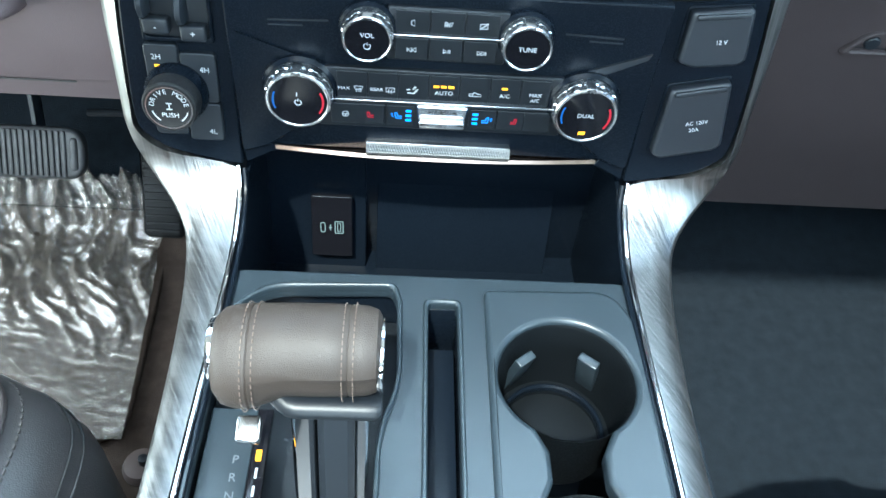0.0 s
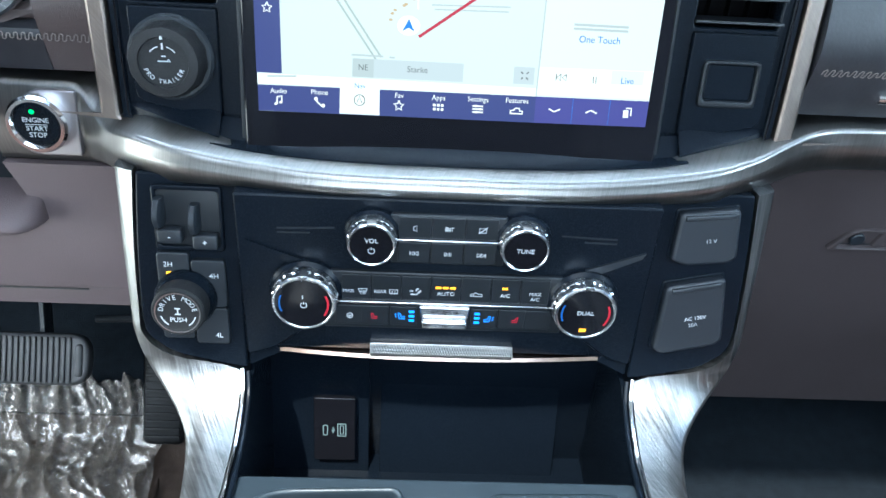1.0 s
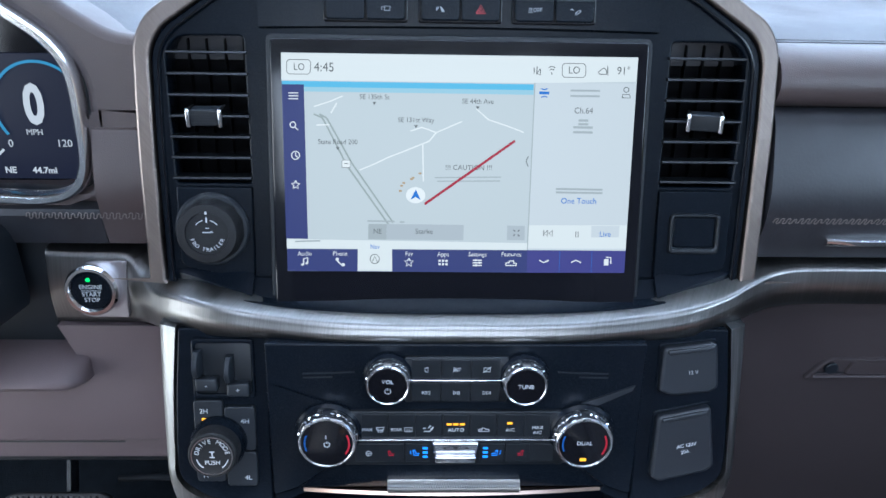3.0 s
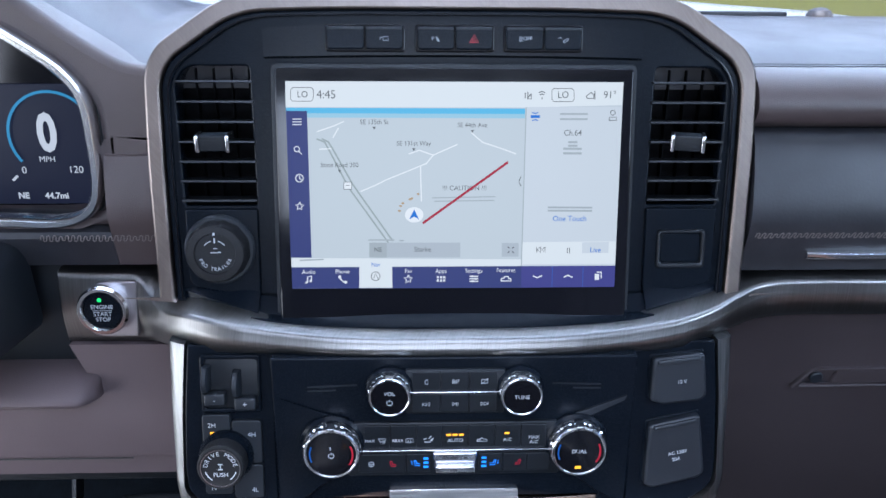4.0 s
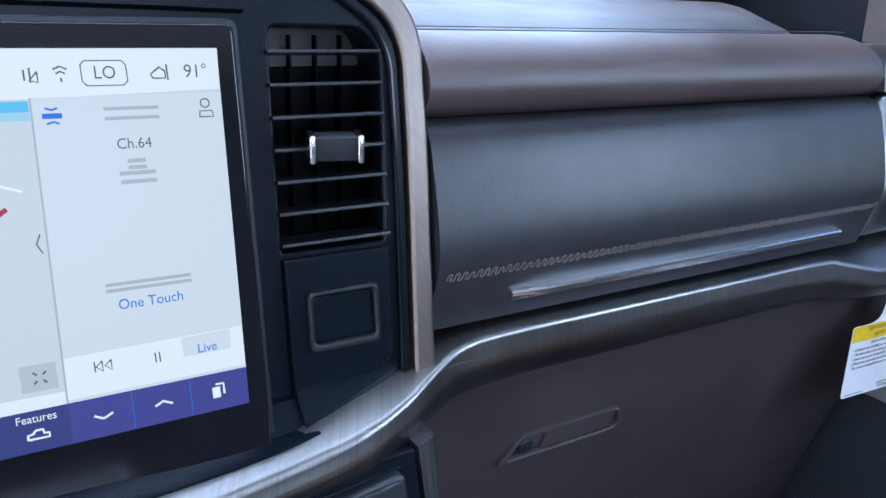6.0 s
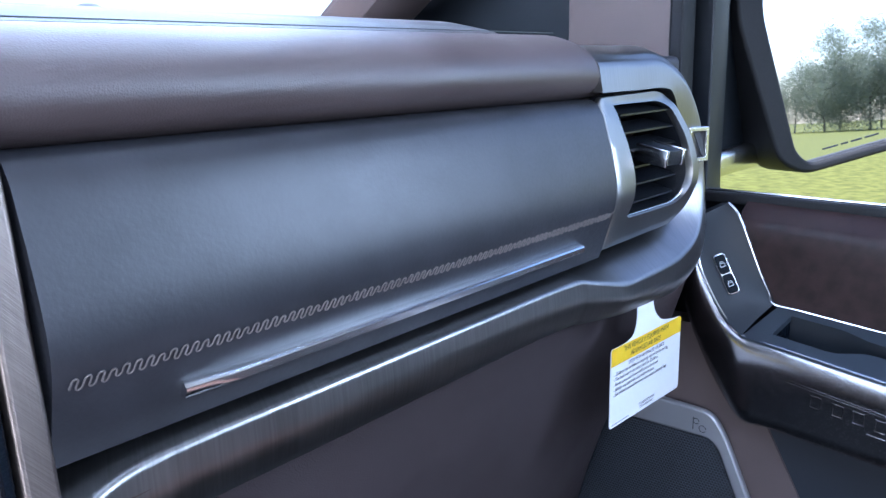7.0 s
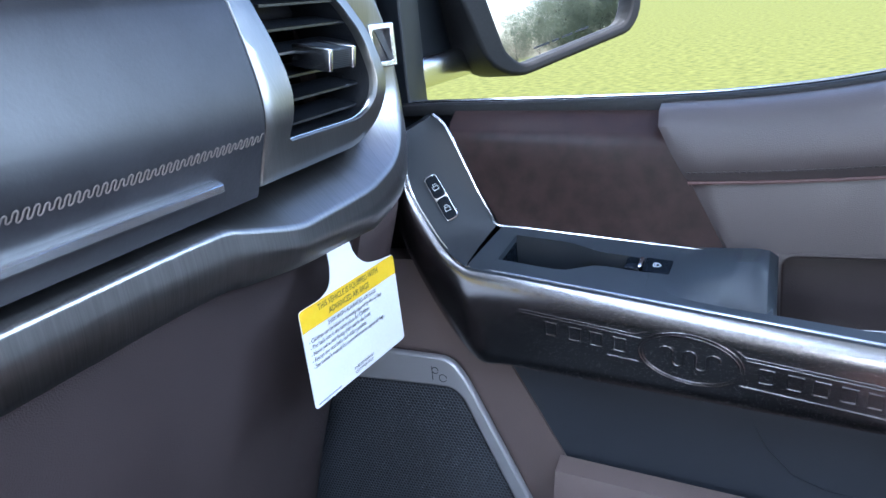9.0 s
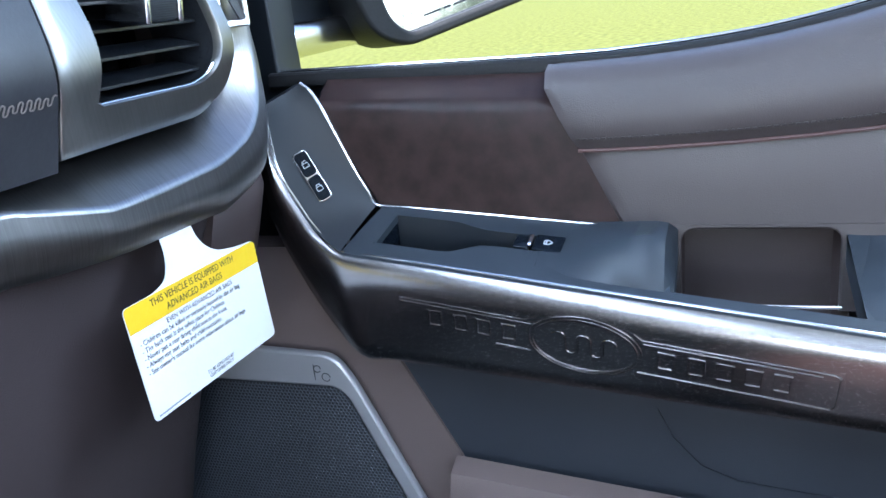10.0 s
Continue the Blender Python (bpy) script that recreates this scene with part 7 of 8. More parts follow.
# metal band: top and low edges, from the lock panel to the rear
tops = [(0.874, 0.640, 1.302), (0.873, 0.638, 1.280), (0.869, 0.633, 1.252), (0.8635, 0.617, 1.226), (0.858, 0.602, 1.208)] + [(xo_at(y), y, zt_at(y)) for y in (0.582, 0.55, 0.50, 0.45, 0.40, 0.35, 0.30, 0.25, 0.15, 0.0, -0.25)]
lows = [(0.886, 0.655, 1.270), (0.885, 0.654, 1.240), (0.882, 0.646, 1.203), (0.877, 0.628, 1.167), (0.870, 0.606, 1.135)] + [(xo_at(y) + 0.011, y, zb_at(y)) for y in (0.578, 0.55, 0.50, 0.45, 0.40, 0.35, 0.30, 0.25, 0.15, 0.0, -0.25)]
OFF = ((0.0, 0.008, 0.0008), (0.0, 0.0012, 0.0), (0.05, -0.0030, 0.0), (0.16, -0.0062, 0.0), (0.28, -0.0060, 0.0), (0.5, -0.0020, 0.0), (0.8, 0.0030, 0.0), (0.955, 0.0060, 0.0), (1.0, 0.0110, 0.0), (1.0, 0.030, 0.002))
band = []
for a, b in zip(curve_pts(tops, 4), curve_pts(lows, 4)):
    d = b - a
    band.append([(a.x + d.x * f + o - 0.011 * f, a.y + d.y * f + o * 0.4, a.z + d.z * f + dz) for f, o, dz in OFF])
bandob = sheet("metal_band", band, M_DARKSILVER, door, "dark brushed metal armrest band with raised emblem", (0.012, 0.004, 0), 70)
# added tube draws the highlight along the band's top edge
tube("band_glint", [(r[1][0] + 0.001, r[1][1], r[1][2] + 0.0008) for r in band], 0.0024, 0.0024, M_CHROME_SATIN, door, "thin satin tube drawn as the band's edge highlight", seg=8)
tube("insert_chrome", [(p.x - 0.001, p.y, p.z) for p in curve_pts([b for a, b in LOCK] + [(0.8945, 0.545, zi_at(0.545)), (0.8945, 0.50, zi_at(0.50)), (0.8945, 0.388, zi_at(0.388))], 5)], 0.0030, 0.0026, M_CHROME_SATIN, door, "chrome line round the leather insert", seg=8)


# raised emblem, as plain shapes that follow the band's curve
def on_band(d, v, h):
    y = 0.4065 - d
    z = 1.1430 - 0.09 * d + v
    f = (zt_at(y) - z) / (zt_at(y) - zb_at(y))
    o = 0.0
    for (f0, o0, _), (f1, o1, _) in zip(OFF[1:], OFF[2:]):
        if f0 <= f <= f1 and f1 > f0:
            o = o0 + (o1 - o0) * (f - f0) / (f1 - f0)
    return Vector((xo_at(y) + o - h, y + o * 0.4, z))


def relief(name, polys, w, label, h=0.0009, close=False):
    bm = bmesh.new()
    for pts in polys:
        n = len(pts)
        rows = []
        for i, p in enumerate(pts):
            a, b = (pts[i - 1], pts[(i + 1) % n]) if close else (pts[max(i - 1, 0)], pts[min(i + 1, n - 1)])
            t = Vector((b[0] - a[0], b[1] - a[1]))
            t = t.normalized() if t.length > 1e-9 else Vector((1, 0))
            s = Vector((-t.y, t.x))
            rows.append([bm.verts.new(on_band(p[0] + s.x * k, p[1] + s.y * k, q)) for k, q in ((-w * 0.9, -0.0008), (-w * 0.45, h), (w * 0.45, h), (w * 0.9, -0.0008))])
        for i in range(n if close else n - 1):
            a, b = rows[i], rows[(i + 1) % n]
            for k in range(3):
                bm.faces.new((a[k], a[k + 1], b[k + 1], b[k]))
    return part(name, bm, M_RELIEF, bandob, label)


M_RELIEF = material("relief_metal", (0.30, 0.275, 0.27), 0.2, 1.0, grain=150, var=0.04, stretch=(24, 1.5, 24), rvar=0.04)
relief("emblem_oval", [ring(0, 0, 0.0365, 56, 0, 360, 0.0212)], 0.0011, "raised oval outline", close=True)
relief("emblem_oval", [ring(0, 0, 0.0340, 56, 0, 360, 0.0190)], 0.0007, "raised inner oval outline", close=True)
wv = []
r = 0.0041
for i in range(5):
    for k in range(7):
        q = math.pi * k / 6
        sg = 1 if i % 2 == 0 else -1
        wv.append((-0.0205 + 2 * r * i + r - r * math.cos(q), sg * (0.0042 + r * math.sin(q) * 0.8)))
relief("emblem_wave", [wv], 0.0016, "raised wavy line")
for d in (-0.1045, -0.0855, -0.0685, -0.0505, 0.0510, 0.0690, 0.0850, 0.1010, 0.1165):
    relief("emblem_bar", [[(d - 0.0044, -0.0058), (d + 0.0044, -0.0058), (d + 0.0044, 0.0058), (d - 0.0044, 0.0058)]], 0.0011, "raised block in place of a letter", close=True)
relief("emblem_line", [[(-0.131 + 0.0048 * k, 0.0125) for k in range(20)] + [(-0.031, 0.0165)]], 0.0008, "raised fine line")
relief("emblem_line", [[(-0.131 + 0.0048 * k, 0.0100) for k in range(21)]], 0.0006, "raised fine line")
relief("emblem_line", [[(0.031, 0.0165)] + [(0.036 + 0.0062 * k, 0.0125) for k in range(18)] + [(0.1450, 0.011), (0.1455, -0.010), (0.1430, -0.0125)] + [(0.1400 - 0.0062 * k, -0.0125) for k in range(18)]], 0.0008, "raised fine border line")
relief("emblem_line", [[(0.037 + 0.0062 * k, 0.0100) for k in range(17)]], 0.0006, "raised fine line")
relief("emblem_line", [[(-0.060 + 0.0048 * k, -0.0115) for k in range(6)]], 0.0006, "raised fine line")

# lock switch
a1, b1, a2 = lo_[8].lerp(li_[8], 0.50), lo_[8].lerp(li_[8], 0.9), lo_[14].lerp(li_[14], 0.50)
ey_ = (a1 - a2).normalized()
ez = (b1 - a1).cross(ey_).normalized()
if ez.x > 0:
    ez = -ez
ex = ey_.cross(ez)
lc = lo_[10].lerp(li_[10], 0.42)
ML = Matrix(((ex.x, ey_.x, ez.x, lc.x), (ex.y, ey_.y, ez.y, lc.y), (ex.z, ey_.z, ez.z, lc.z), (0, 0, 0, 1)))
lsw = plate("lock_switch", [rect(-0.0060, -0.0210, 0.0060, 0.0210, 0.004)], ML @ Matrix.Translation((0, 0, 0.0020)), 0.008, 0.0012, M_CHROME, door, "chrome-edged lock switch")
for s in (-1, 1):
    plate("lock_key", [rect(-0.0050, -0.0096, 0.0050, 0.0096, 0.003)], ML @ Matrix.Translation((0, s * 0.0100, 0.0028)), 0.004, 0.0008, M_SATIN, lsw)
    lines("lock_symbol", [rect(-0.0022, -0.0026, 0.0022, 0.0006) + [(-0.0022, -0.0026)], [(-0.0013, 0.0006), (-0.0013, 0.0024), (0.0013, 0.0024), (0.0013, 0.0006 if s < 0 else 0.0016)]], 0.0006, ML @ Matrix.Translation((0, s * 0.0100, 0.0029)), M_WHITE, lsw)

# lower map pocket and a pressed line in the panel
pk = []
for y in span(0.520, -0.30, 12):
    pk.append([(0.876, y, 1.016 - 0.11 * max(0, 0.520 - y)), (0.858, y, 1.011 - 0.11 * max(0, 0.520 - y)), (0.850, y, 0.993 - 0.11 * max(0, 0.520 - y)), (0.852, y, 0.80), (0.876, y, 0.78)])
loft("map_pocket", pk, M_BROWN_SOFT, door, "brown map pocket")
lines("panel_crease", [[(0.0, 0.062), (0.010, 0.040), (0.030, 0.018), (0.055, 0.008), (0.10, 0.003), (0.20, -0.004)]], 0.0008, inboard(0.8845, 0.365, 1.0017, 0, 0), M_DOORLOW, door, 0.0008)

# speaker with its perforated grille
spk = thing("door_speaker", (0.88, 0.66, 0.92), "door speaker behind a perforated silver grille", "speaker")
SG = inboard(0.8700, 0.645, 1.020, 0, 0)
rim_o = rounded([(-0.165, 0.084), (0.016, 0.0755), (0.030, 0.055), (0.088, -0.075), (0.088, -0.16), (-0.165, -0.16)], [0.01, 0.012, 0.014, 0.02, 0.01, 0.01])
rim_i = rounded([(-0.161, 0.048), (0.014, 0.047), (0.024, 0.038), (0.072, -0.075), (0.072, -0.155), (-0.161, -0.155)], [0.008, 0.008, 0.010, 0.02, 0.01, 0.01])
plate("speaker_rim", [rim_o, rim_i], SG, 0.008, 0.0025, M_SPEAKER, spk, "satin silver rim")
plate("speaker_back", [rim_i], SG @ Matrix.Translation((0, 0, -0.006)), 0.003, 0.0005, M_INK, spk)


def inside(p, poly):
    c, j = False, len(poly) - 1
    for i in range(len(poly)):
        if (poly[i][1] > p[1]) != (poly[j][1] > p[1]) and p[0] < (poly[j][0] - poly[i][0]) * (p[1] - poly[i][1]) / (poly[j][1] - poly[i][1]) + poly[i][0]:
            c = not c
        j = i
    return c


M_GRILLE = material("dark_grille_paint", (0.045, 0.050, 0.060), 0.4, grain=900, var=0.05, rvar=0.02)
verts, faces = [], []
s = 0.0033
for j in range(-52, 20):
    for i in range(-52, 28):
        cx, cy = (i + 0.5 * (j % 2)) * s, j * s * 0.866
        if not inside((cx, cy), rim_i):
            continue
        base = len(verts)
        for k in range(6):
            a = radians(60 * k + 30)
            verts.append(SG @ Vector((cx + s / math.sqrt(3) * math.cos(a), cy + s / math.sqrt(3) * math.sin(a), -0.001)))
        for k in range(6):
            a = radians(60 * k + 30)
            verts.append(SG @ Vector((cx + s * 0.34 * math.cos(a), cy + s * 0.34 * math.sin(a), -0.0015)))
        for k in range(6):
            l = (k + 1) % 6
            faces.append((base + k, base + l, base + 6 + l, base + 6 + k))
me = bpy.data.meshes.new("perforated_grille")
me.from_pydata(verts, [], faces)
me.materials.append(M_GRILLE)
tagged(hang(new("perforated_grille", me), spk), "fine perforated dark grille", kind="stuff")
lines("maker_mark", [ring(-0.004, 0.004, 0.0030, 14), ring(0.003, -0.003, 0.0036, 14), [(-0.007, 0.008), (-0.007, -0.006)]], 0.0007, SG @ Matrix.Translation((0.004, 0.059, 0.0001)), M_GREYPL, spk, 0.0003)

spk.location += Vector((0.0, -0.016, 0.006))

# ---- passenger vent with its surround ----
M_SPEAKER_FRAME = brushed("satin_frame_metal", (0.26, 0.255, 0.245), 0.36, (0, 70, 0), 900, 12, 0.01, 0.03, 2)
surround = thing("vent_surround", (0.74, 0.64, 1.30), "satin silver frame round the outer passenger air vent", "trim")
# slim clip with a dark window on the arch
clip = plate("clip", [rect(-0.0125, -0.016, 0.0125, 0.016, 0.002), rect(-0.0085, -0.0115, 0.0085, 0.0115, 0.001)], front(0.8385, 0.6270, 1.374, 0, -22), 0.008, 0.0008, M_CHROME_SATIN, surround, "bright clip frame")
lines("clip_wedge", [], 0, front(0.8385, 0.6268, 1.374, 0, -22), M_INK, clip, 0.0012, [[(-0.008, 0.011), (-0.001, 0.011), (0.008, -0.011), (0.003, -0.011)]])
frame_o = rounded([(0.6665, 1.3070), (0.6665, 1.4230), (0.768, 1.4250), (0.789, 1.418), (0.811, 1.387), (0.8195, 1.350), (0.814, 1.323), (0.785, 1.3085)], [0.002, 0.004, 0.01, 0.012, 0.012, 0.012, 0.012, 0.01])
frame_i = rounded([(0.6935, 1.3300), (0.7000, 1.3600), (0.6945, 1.390), (0.6865, 1.4165), (0.765, 1.4165), (0.783, 1.410), (0.800, 1.385), (0.806, 1.350), (0.798, 1.334), (0.780, 1.3290)], [0.002, 0.03, 0.03, 0.003, 0.01, 0.012, 0.012, 0.012, 0.008, 0.006])


def polar(poly, c, n=96):
    """Where rays from c at even angles meet an outline."""
    out = []
    for k in range(n):
        d = Vector((math.cos(2 * math.pi * k / n), math.sin(2 * math.pi * k / n)))
        best = None
        for a, b in zip(poly, poly[1:] + poly[:1]):
            a, e = Vector(a) - Vector(c), Vector(b) - Vector(a)
            den = d.x * e.y - d.y * e.x
            if abs(den) > 1e-12:
                t, u = (a.x * e.y - a.y * e.x) / den, (a.x * d.y - a.y * d.x) / den
                if t > 0 and -1e-6 <= u <= 1 + 1e-6 and (best is None or t > best):
                    best = t
        out.append(Vector(c) + d * best)
    return out


def swell(z):
    """How far the frame stands out with the padded dash face at height z."""
    return 0.6222 - float(np.interp(z, [q[1] for q in FACE[14:1:-1]], [q[0] for q in FACE[14:1:-1]]))


VC = (0.745, 1.366)
po, pi_ = polar(frame_o, VC), polar(frame_i, VC)


def frame_skin(steps):
    rows = []
    for f, y in steps:
        row = [o.lerp(i, f) for o, i in zip(po, pi_)]
        rows.append([(p.x, y - swell(p.y), p.y) for p in row] + [(row[0].x, y - swell(row[0].y), row[0].y)])
    return rows


loft("vent_frame", frame_skin(((0.0, 0.648), (0.0, 0.6245), (0.015, 0.6230), (0.04, 0.6224), (0.30, 0.6220), (0.65, 0.6222), (0.95, 0.6226), (0.985, 0.6236), (1.0, 0.6300))), M_SPEAKER_FRAME, surround, "satin silver vent frame", closed=False, sharp=35)
loft("vent_liner", frame_skin(((1.0, 0.6290), (1.04, 0.6330), (1.06, 0.672))), M_SLAT, surround, "dark inner wall of the vent", closed=False)
edge = [po[k].lerp(pi_[k], 0.97) for k in range(96)]
edge = [edge[k % 96] for k in range(57, 90)]
tube("vent_bead", [(p.x, 0.6272 - swell(p.y), p.y) for p in edge], 0.0022, 0.0022, M_CHROME, surround, "bright bead along the vent opening", up=(0, 1, 0), seg=8)
# a black strip draws the shaded gap between frame and leather
rim_line = [po[k] for k in range(34, 62)]
tube("frame_gap_shade", [(p.x - 0.0009, 0.6290 - swell(p.y), p.y) for p in rim_line], 0.0016, 0.0060, M_CUPBLACK, surround, "black strip drawn as the shaded gap beside the leather", up=(0, 1, 0), seg=8)
air_vent(0.750, 1.3175, 1.4185, 0.106, 7, 0.6310, 0, 1.3775, "black outer air vent with level slats and a chrome tab", "outer vent", -0.009, 0.013, -8.0, 13)

# mat and console side added dark, to give the passenger footwell its shade
mat_p = thing("passenger_floor_mat", (0.50, 0.72, 0.705), "added dark floor mat with the passenger footwell's shade in its colour", "floor mat")
plate("mat", [rounded([(0.195, 0.20), (0.86, 0.20), (0.86, 0.88), (0.195, 0.88)], 0.03)], flat(0, 0, 0.716), 0.012, 0.003, M_SHADECARPET, mat_p, "dark mat, shade in its colour")
block("console_skirt", 0.1755, 0.190, 0.10, 0.78, 0.70, 1.03, 0.003, M_SHADECARPET, con, "added console side, darkened for footwell shade")

# ---- hanging tag ----
tag = thing("airbag_tag", (0.745, 0.645, 1.135), "white and yellow air bag warning tag hanging below the dash", "tag")
TZ = Vector((0.6755, 0.6240, 1.2240)), Vector((0.8050, 0.6225, 1.2200)), Vector((0.6880, 0.6310, 1.1480))
TW, TH = (TZ[1] - TZ[0]).length, (TZ[2] - TZ[0]).length
ex, ey = (TZ[1] - TZ[0]) / TW, (TZ[0] - TZ[2]) / TH
ez = ex.cross(ey).normalized()
MTG = Matrix(((ex.x, ey.x, ez.x, TZ[0].x), (ex.y, ey.y, ez.y, TZ[0].y), (ex.z, ey.z, ez.z, TZ[0].z), (0, 0, 0, 1)))
card = rounded([(0.0, -TH), (TW * 1.03, -TH * 1.02), (TW, 0.0), (TW * 0.84, 0.002), (TW * 0.68, 0.006), (TW * 0.57, 0.018), (TW * 0.51, 0.048), (TW * 0.31, 0.048), (TW * 0.335, 0.018), (TW * 0.30, 0.004), (TW * 0.20, 0.0), (0.0, 0.0)],
               [0.004, 0.004, 0.004, 0.006, 0.012, 0.012, 0.001, 0.001, 0.012, 0.010, 0.006, 0.004])
plate("card", [card], MTG, 0.0007, 0.0001, M_CARD, tag, "white card")
yb = lines("yellow_band", [], 0, MTG, M_YELLOW, tag, 0.00012, [rounded([(0.0005, -TH * 0.215), (TW * 1.005, -TH * 0.215), (TW, 0.0), (0.0, 0.0)], [0, 0, 0.004, 0.004])], "yellow band")


def tag_text(body, x, y, size, align="LEFT", wide=0.9):
    return text("print", body, size, MTG @ Matrix.Translation((x * TW, -y * TH, 0.0002)), M_INK, tag, align, 0.00008, wide)


tag_text("THIS VEHICLE IS EQUIPPED WITH", 0.48, 0.060, 0.0066, "CENTER", 0.84)
tag_text("ADVANCED AIR BAGS", 0.47, 0.150, 0.0066, "CENTER", 0.84)
tag_text("EVEN WITH ADVANCED AIR BAGS", 0.49, 0.258, 0.0050, "CENTER", 0.86)
for k, s in enumerate(("- Children can be killed or seriously injured by the air bag.", "- The back seat is the safest place for Children.", "- Never put a rear facing child seat in the front.", "- Always use seat belts and child restraints.", "- See owner's manual for more information about air bags.")):
    tag_text(s, 0.04, 0.325 + 0.064 * k, 0.0049, "LEFT", 0.86)
tag_text("TO BE REMOVED BY", 0.52, 0.905, 0.0036, "CENTER")
tag_text("CUSTOMER ONLY", 0.52, 0.950, 0.0036, "CENTER")
lines("print_bar", [[(0.03 * TW, -0.965 * TH), (0.26 * TW, -0.965 * TH)]], 0.0012, MTG, M_GREYPRINT, tag, 0.0002)

# ---- floor, footwells and pedals ----
fl = new("floor", None)
fl.name = "floor"
tagged(fl, "brown carpeted cab floor", "floor", kind="structure")
rows = [[(x, y, z) for y, z in ((-1.9, 0.70), (0.75, 0.70), (0.90, 0.735), (1.15, 0.93), (1.15, 0.90), (0.90, 0.69), (0.75, 0.64), (-1.9, 0.64))] for x in span(-0.95, 0.95, 8)]
loft("carpet", rows, M_CARPET, fl, "brown carpet")
# both toe boards are blackened for the shade under the dash
rows = [[(x, y, z + 0.003) for y, z in ((0.10, 0.70), (0.75, 0.70), (0.90, 0.735), (1.149, 0.93), (1.149, 0.925), (0.90, 0.73), (0.75, 0.695), (0.10, 0.695))] for x in span(0.176, 0.93, 4)]
loft("toe_board", rows, M_SHADECARPET, fl, "passenger toe board carpet, blackened for shade")
rows = [[(x, y, z + 0.003) for y, z in ((0.885, 0.732), (0.90, 0.735), (1.149, 0.93), (1.149, 0.925), (0.90, 0.73), (0.885, 0.727))] for x in span(-0.93, -0.176, 4)]
loft("toe_board", rows, M_SHADECARPET, fl, "driver toe board carpet, blackened for shade")
fw = [[(x, y, z) for y, z in ((1.15, 0.93), (1.20, 1.10), (1.22, 1.44), (1.26, 1.44), (1.24, 1.10), (1.19, 0.92))] for x in span(-0.95, 0.95, 4)]
wf = new("wall_front")
tagged(wf, "dark padded firewall behind the footwells", "wall", kind="structure")
loft("firewall", fw, M_SHADECARPET, wf, "dark firewall")
block("tunnel", -0.175, 0.175, 0.45, 1.20, 0.70, 0.93, 0.03, M_SHADECARPET, fl, "dark carpeted tunnel")

mat_t = thing("floor_mat", (-0.50, 0.68, 0.705), "brown driver floor mat under crumpled clear plastic film", "floor mat")
plate("mat", [rounded([(-0.78, 0.36), (-0.318, 0.56), (-0.332, 0.80), (-0.345, 0.93), (-0.78, 0.93)], 0.03)], flat(0, 0, 0.712), 0.010, 0.003, M_CARPET, mat_t, "brown carpet mat")
M_FILM = bpy.data.materials.new("clear_plastic_film")
M_FILM.use_nodes = True
fn, fk = M_FILM.node_tree.nodes, M_FILM.node_tree.links
g1 = fn.new("ShaderNodeBsdfGlossy")
g1.inputs["Roughness"].default_value = 0.24
g1.inputs["Color"].default_value = (0.76, 0.72, 0.68, 1)
g2 = fn.new("ShaderNodeBsdfTransparent")
g2.inputs["Color"].default_value = (0.86, 0.84, 0.82, 1)
mx = fn.new("ShaderNodeMixShader")
mx.inputs["Fac"].default_value = 0.56
fk.new(g2.outputs[0], mx.inputs[1])
g3 = fn.new("ShaderNodeBsdfDiffuse")
g3.inputs["Color"].default_value = (0.46, 0.41, 0.36, 1)
m2 = fn.new("ShaderNodeMixShader")
m2.inputs["Fac"].default_value = 0.46
fk.new(g1.outputs[0], m2.inputs[1])
fk.new(g3.outputs[0], m2.inputs[2])
fk.new(m2.outputs[0], mx.inputs[2])
fk.new(mx.outputs[0], fn["Material Output"].inputs["Surface"])
ftc, fnz, fbp = fn.new("ShaderNodeTexCoord"), fn.new("ShaderNodeTexNoise"), fn.new("ShaderNodeBump")
fnz.inputs["Scale"].default_value, fnz.inputs["Detail"].default_value, fnz.inputs["Distortion"].default_value = 240.0, 4.0, 1.6
fbp.inputs["Strength"].default_value, fbp.inputs["Distance"].default_value = 0.36, 0.004
fk.new(ftc.outputs["Object"], fnz.inputs["Vector"])
fk.new(fnz.outputs["Fac"], fbp.inputs["Height"])
for sh in (g1, g3):
    fk.new(fbp.outputs["Normal"], sh.inputs["Normal"])
verts, faces = [], []
nx, ny = 150, 150
for j in range(ny + 1):
    for i in range(nx + 1):
        u, v = i / nx, j / ny
        y = 0.545 + 0.37 * v
        x = -0.80 + (0.482 - 0.028 * v) * u
        big = noise.noise(Vector((x * 9, y * 7, 3.0)))
        # long folds run towards the seat and die out on the flat near half
        w = x * 30 + (y - 0.75) * 9 + 1.3 * noise.noise(Vector((x * 14, y * 11, 9.0)))
        fold = max(0.0, 1 - abs(noise.noise(Vector((w, y * 4.0, 1.0)))) * 2.3)
        pleat = max(0.0, 1 - abs(noise.noise(Vector((w * 2.3 + 3 * big, y * 14.0, 7.0)))) * 2.2)
        far = min(1.0, max(0.0, (y - 0.665 - 0.03 * big) / 0.12))
        crinkle = noise.noise(Vector((x * 75 + 4 * big, y * 110 + 30 * x, 5.0))) + 0.9 * max(0.0, 1 - abs(noise.noise(Vector((x * 60 - 2 * big, y * 75 + 9 * x, 7.0)))) * 2.4) ** 2
        z = 0.719 + far * (0.010 * max(0.0, big) + 0.017 * fold ** 3 + 0.010 * pleat ** 2.5 + 0.0016 * crinkle) + 0.0011 * crinkle + max(0.0, y - 0.84) * 0.55
        verts.append((x, y, z))
for j in range(ny):
    for i in range(nx):
        a = j * (nx + 1) + i
        faces.append((a, a + 1, a + nx + 2, a + nx + 1))
me = bpy.data.meshes.new("plastic_film")
me.from_pydata(verts, [], faces)
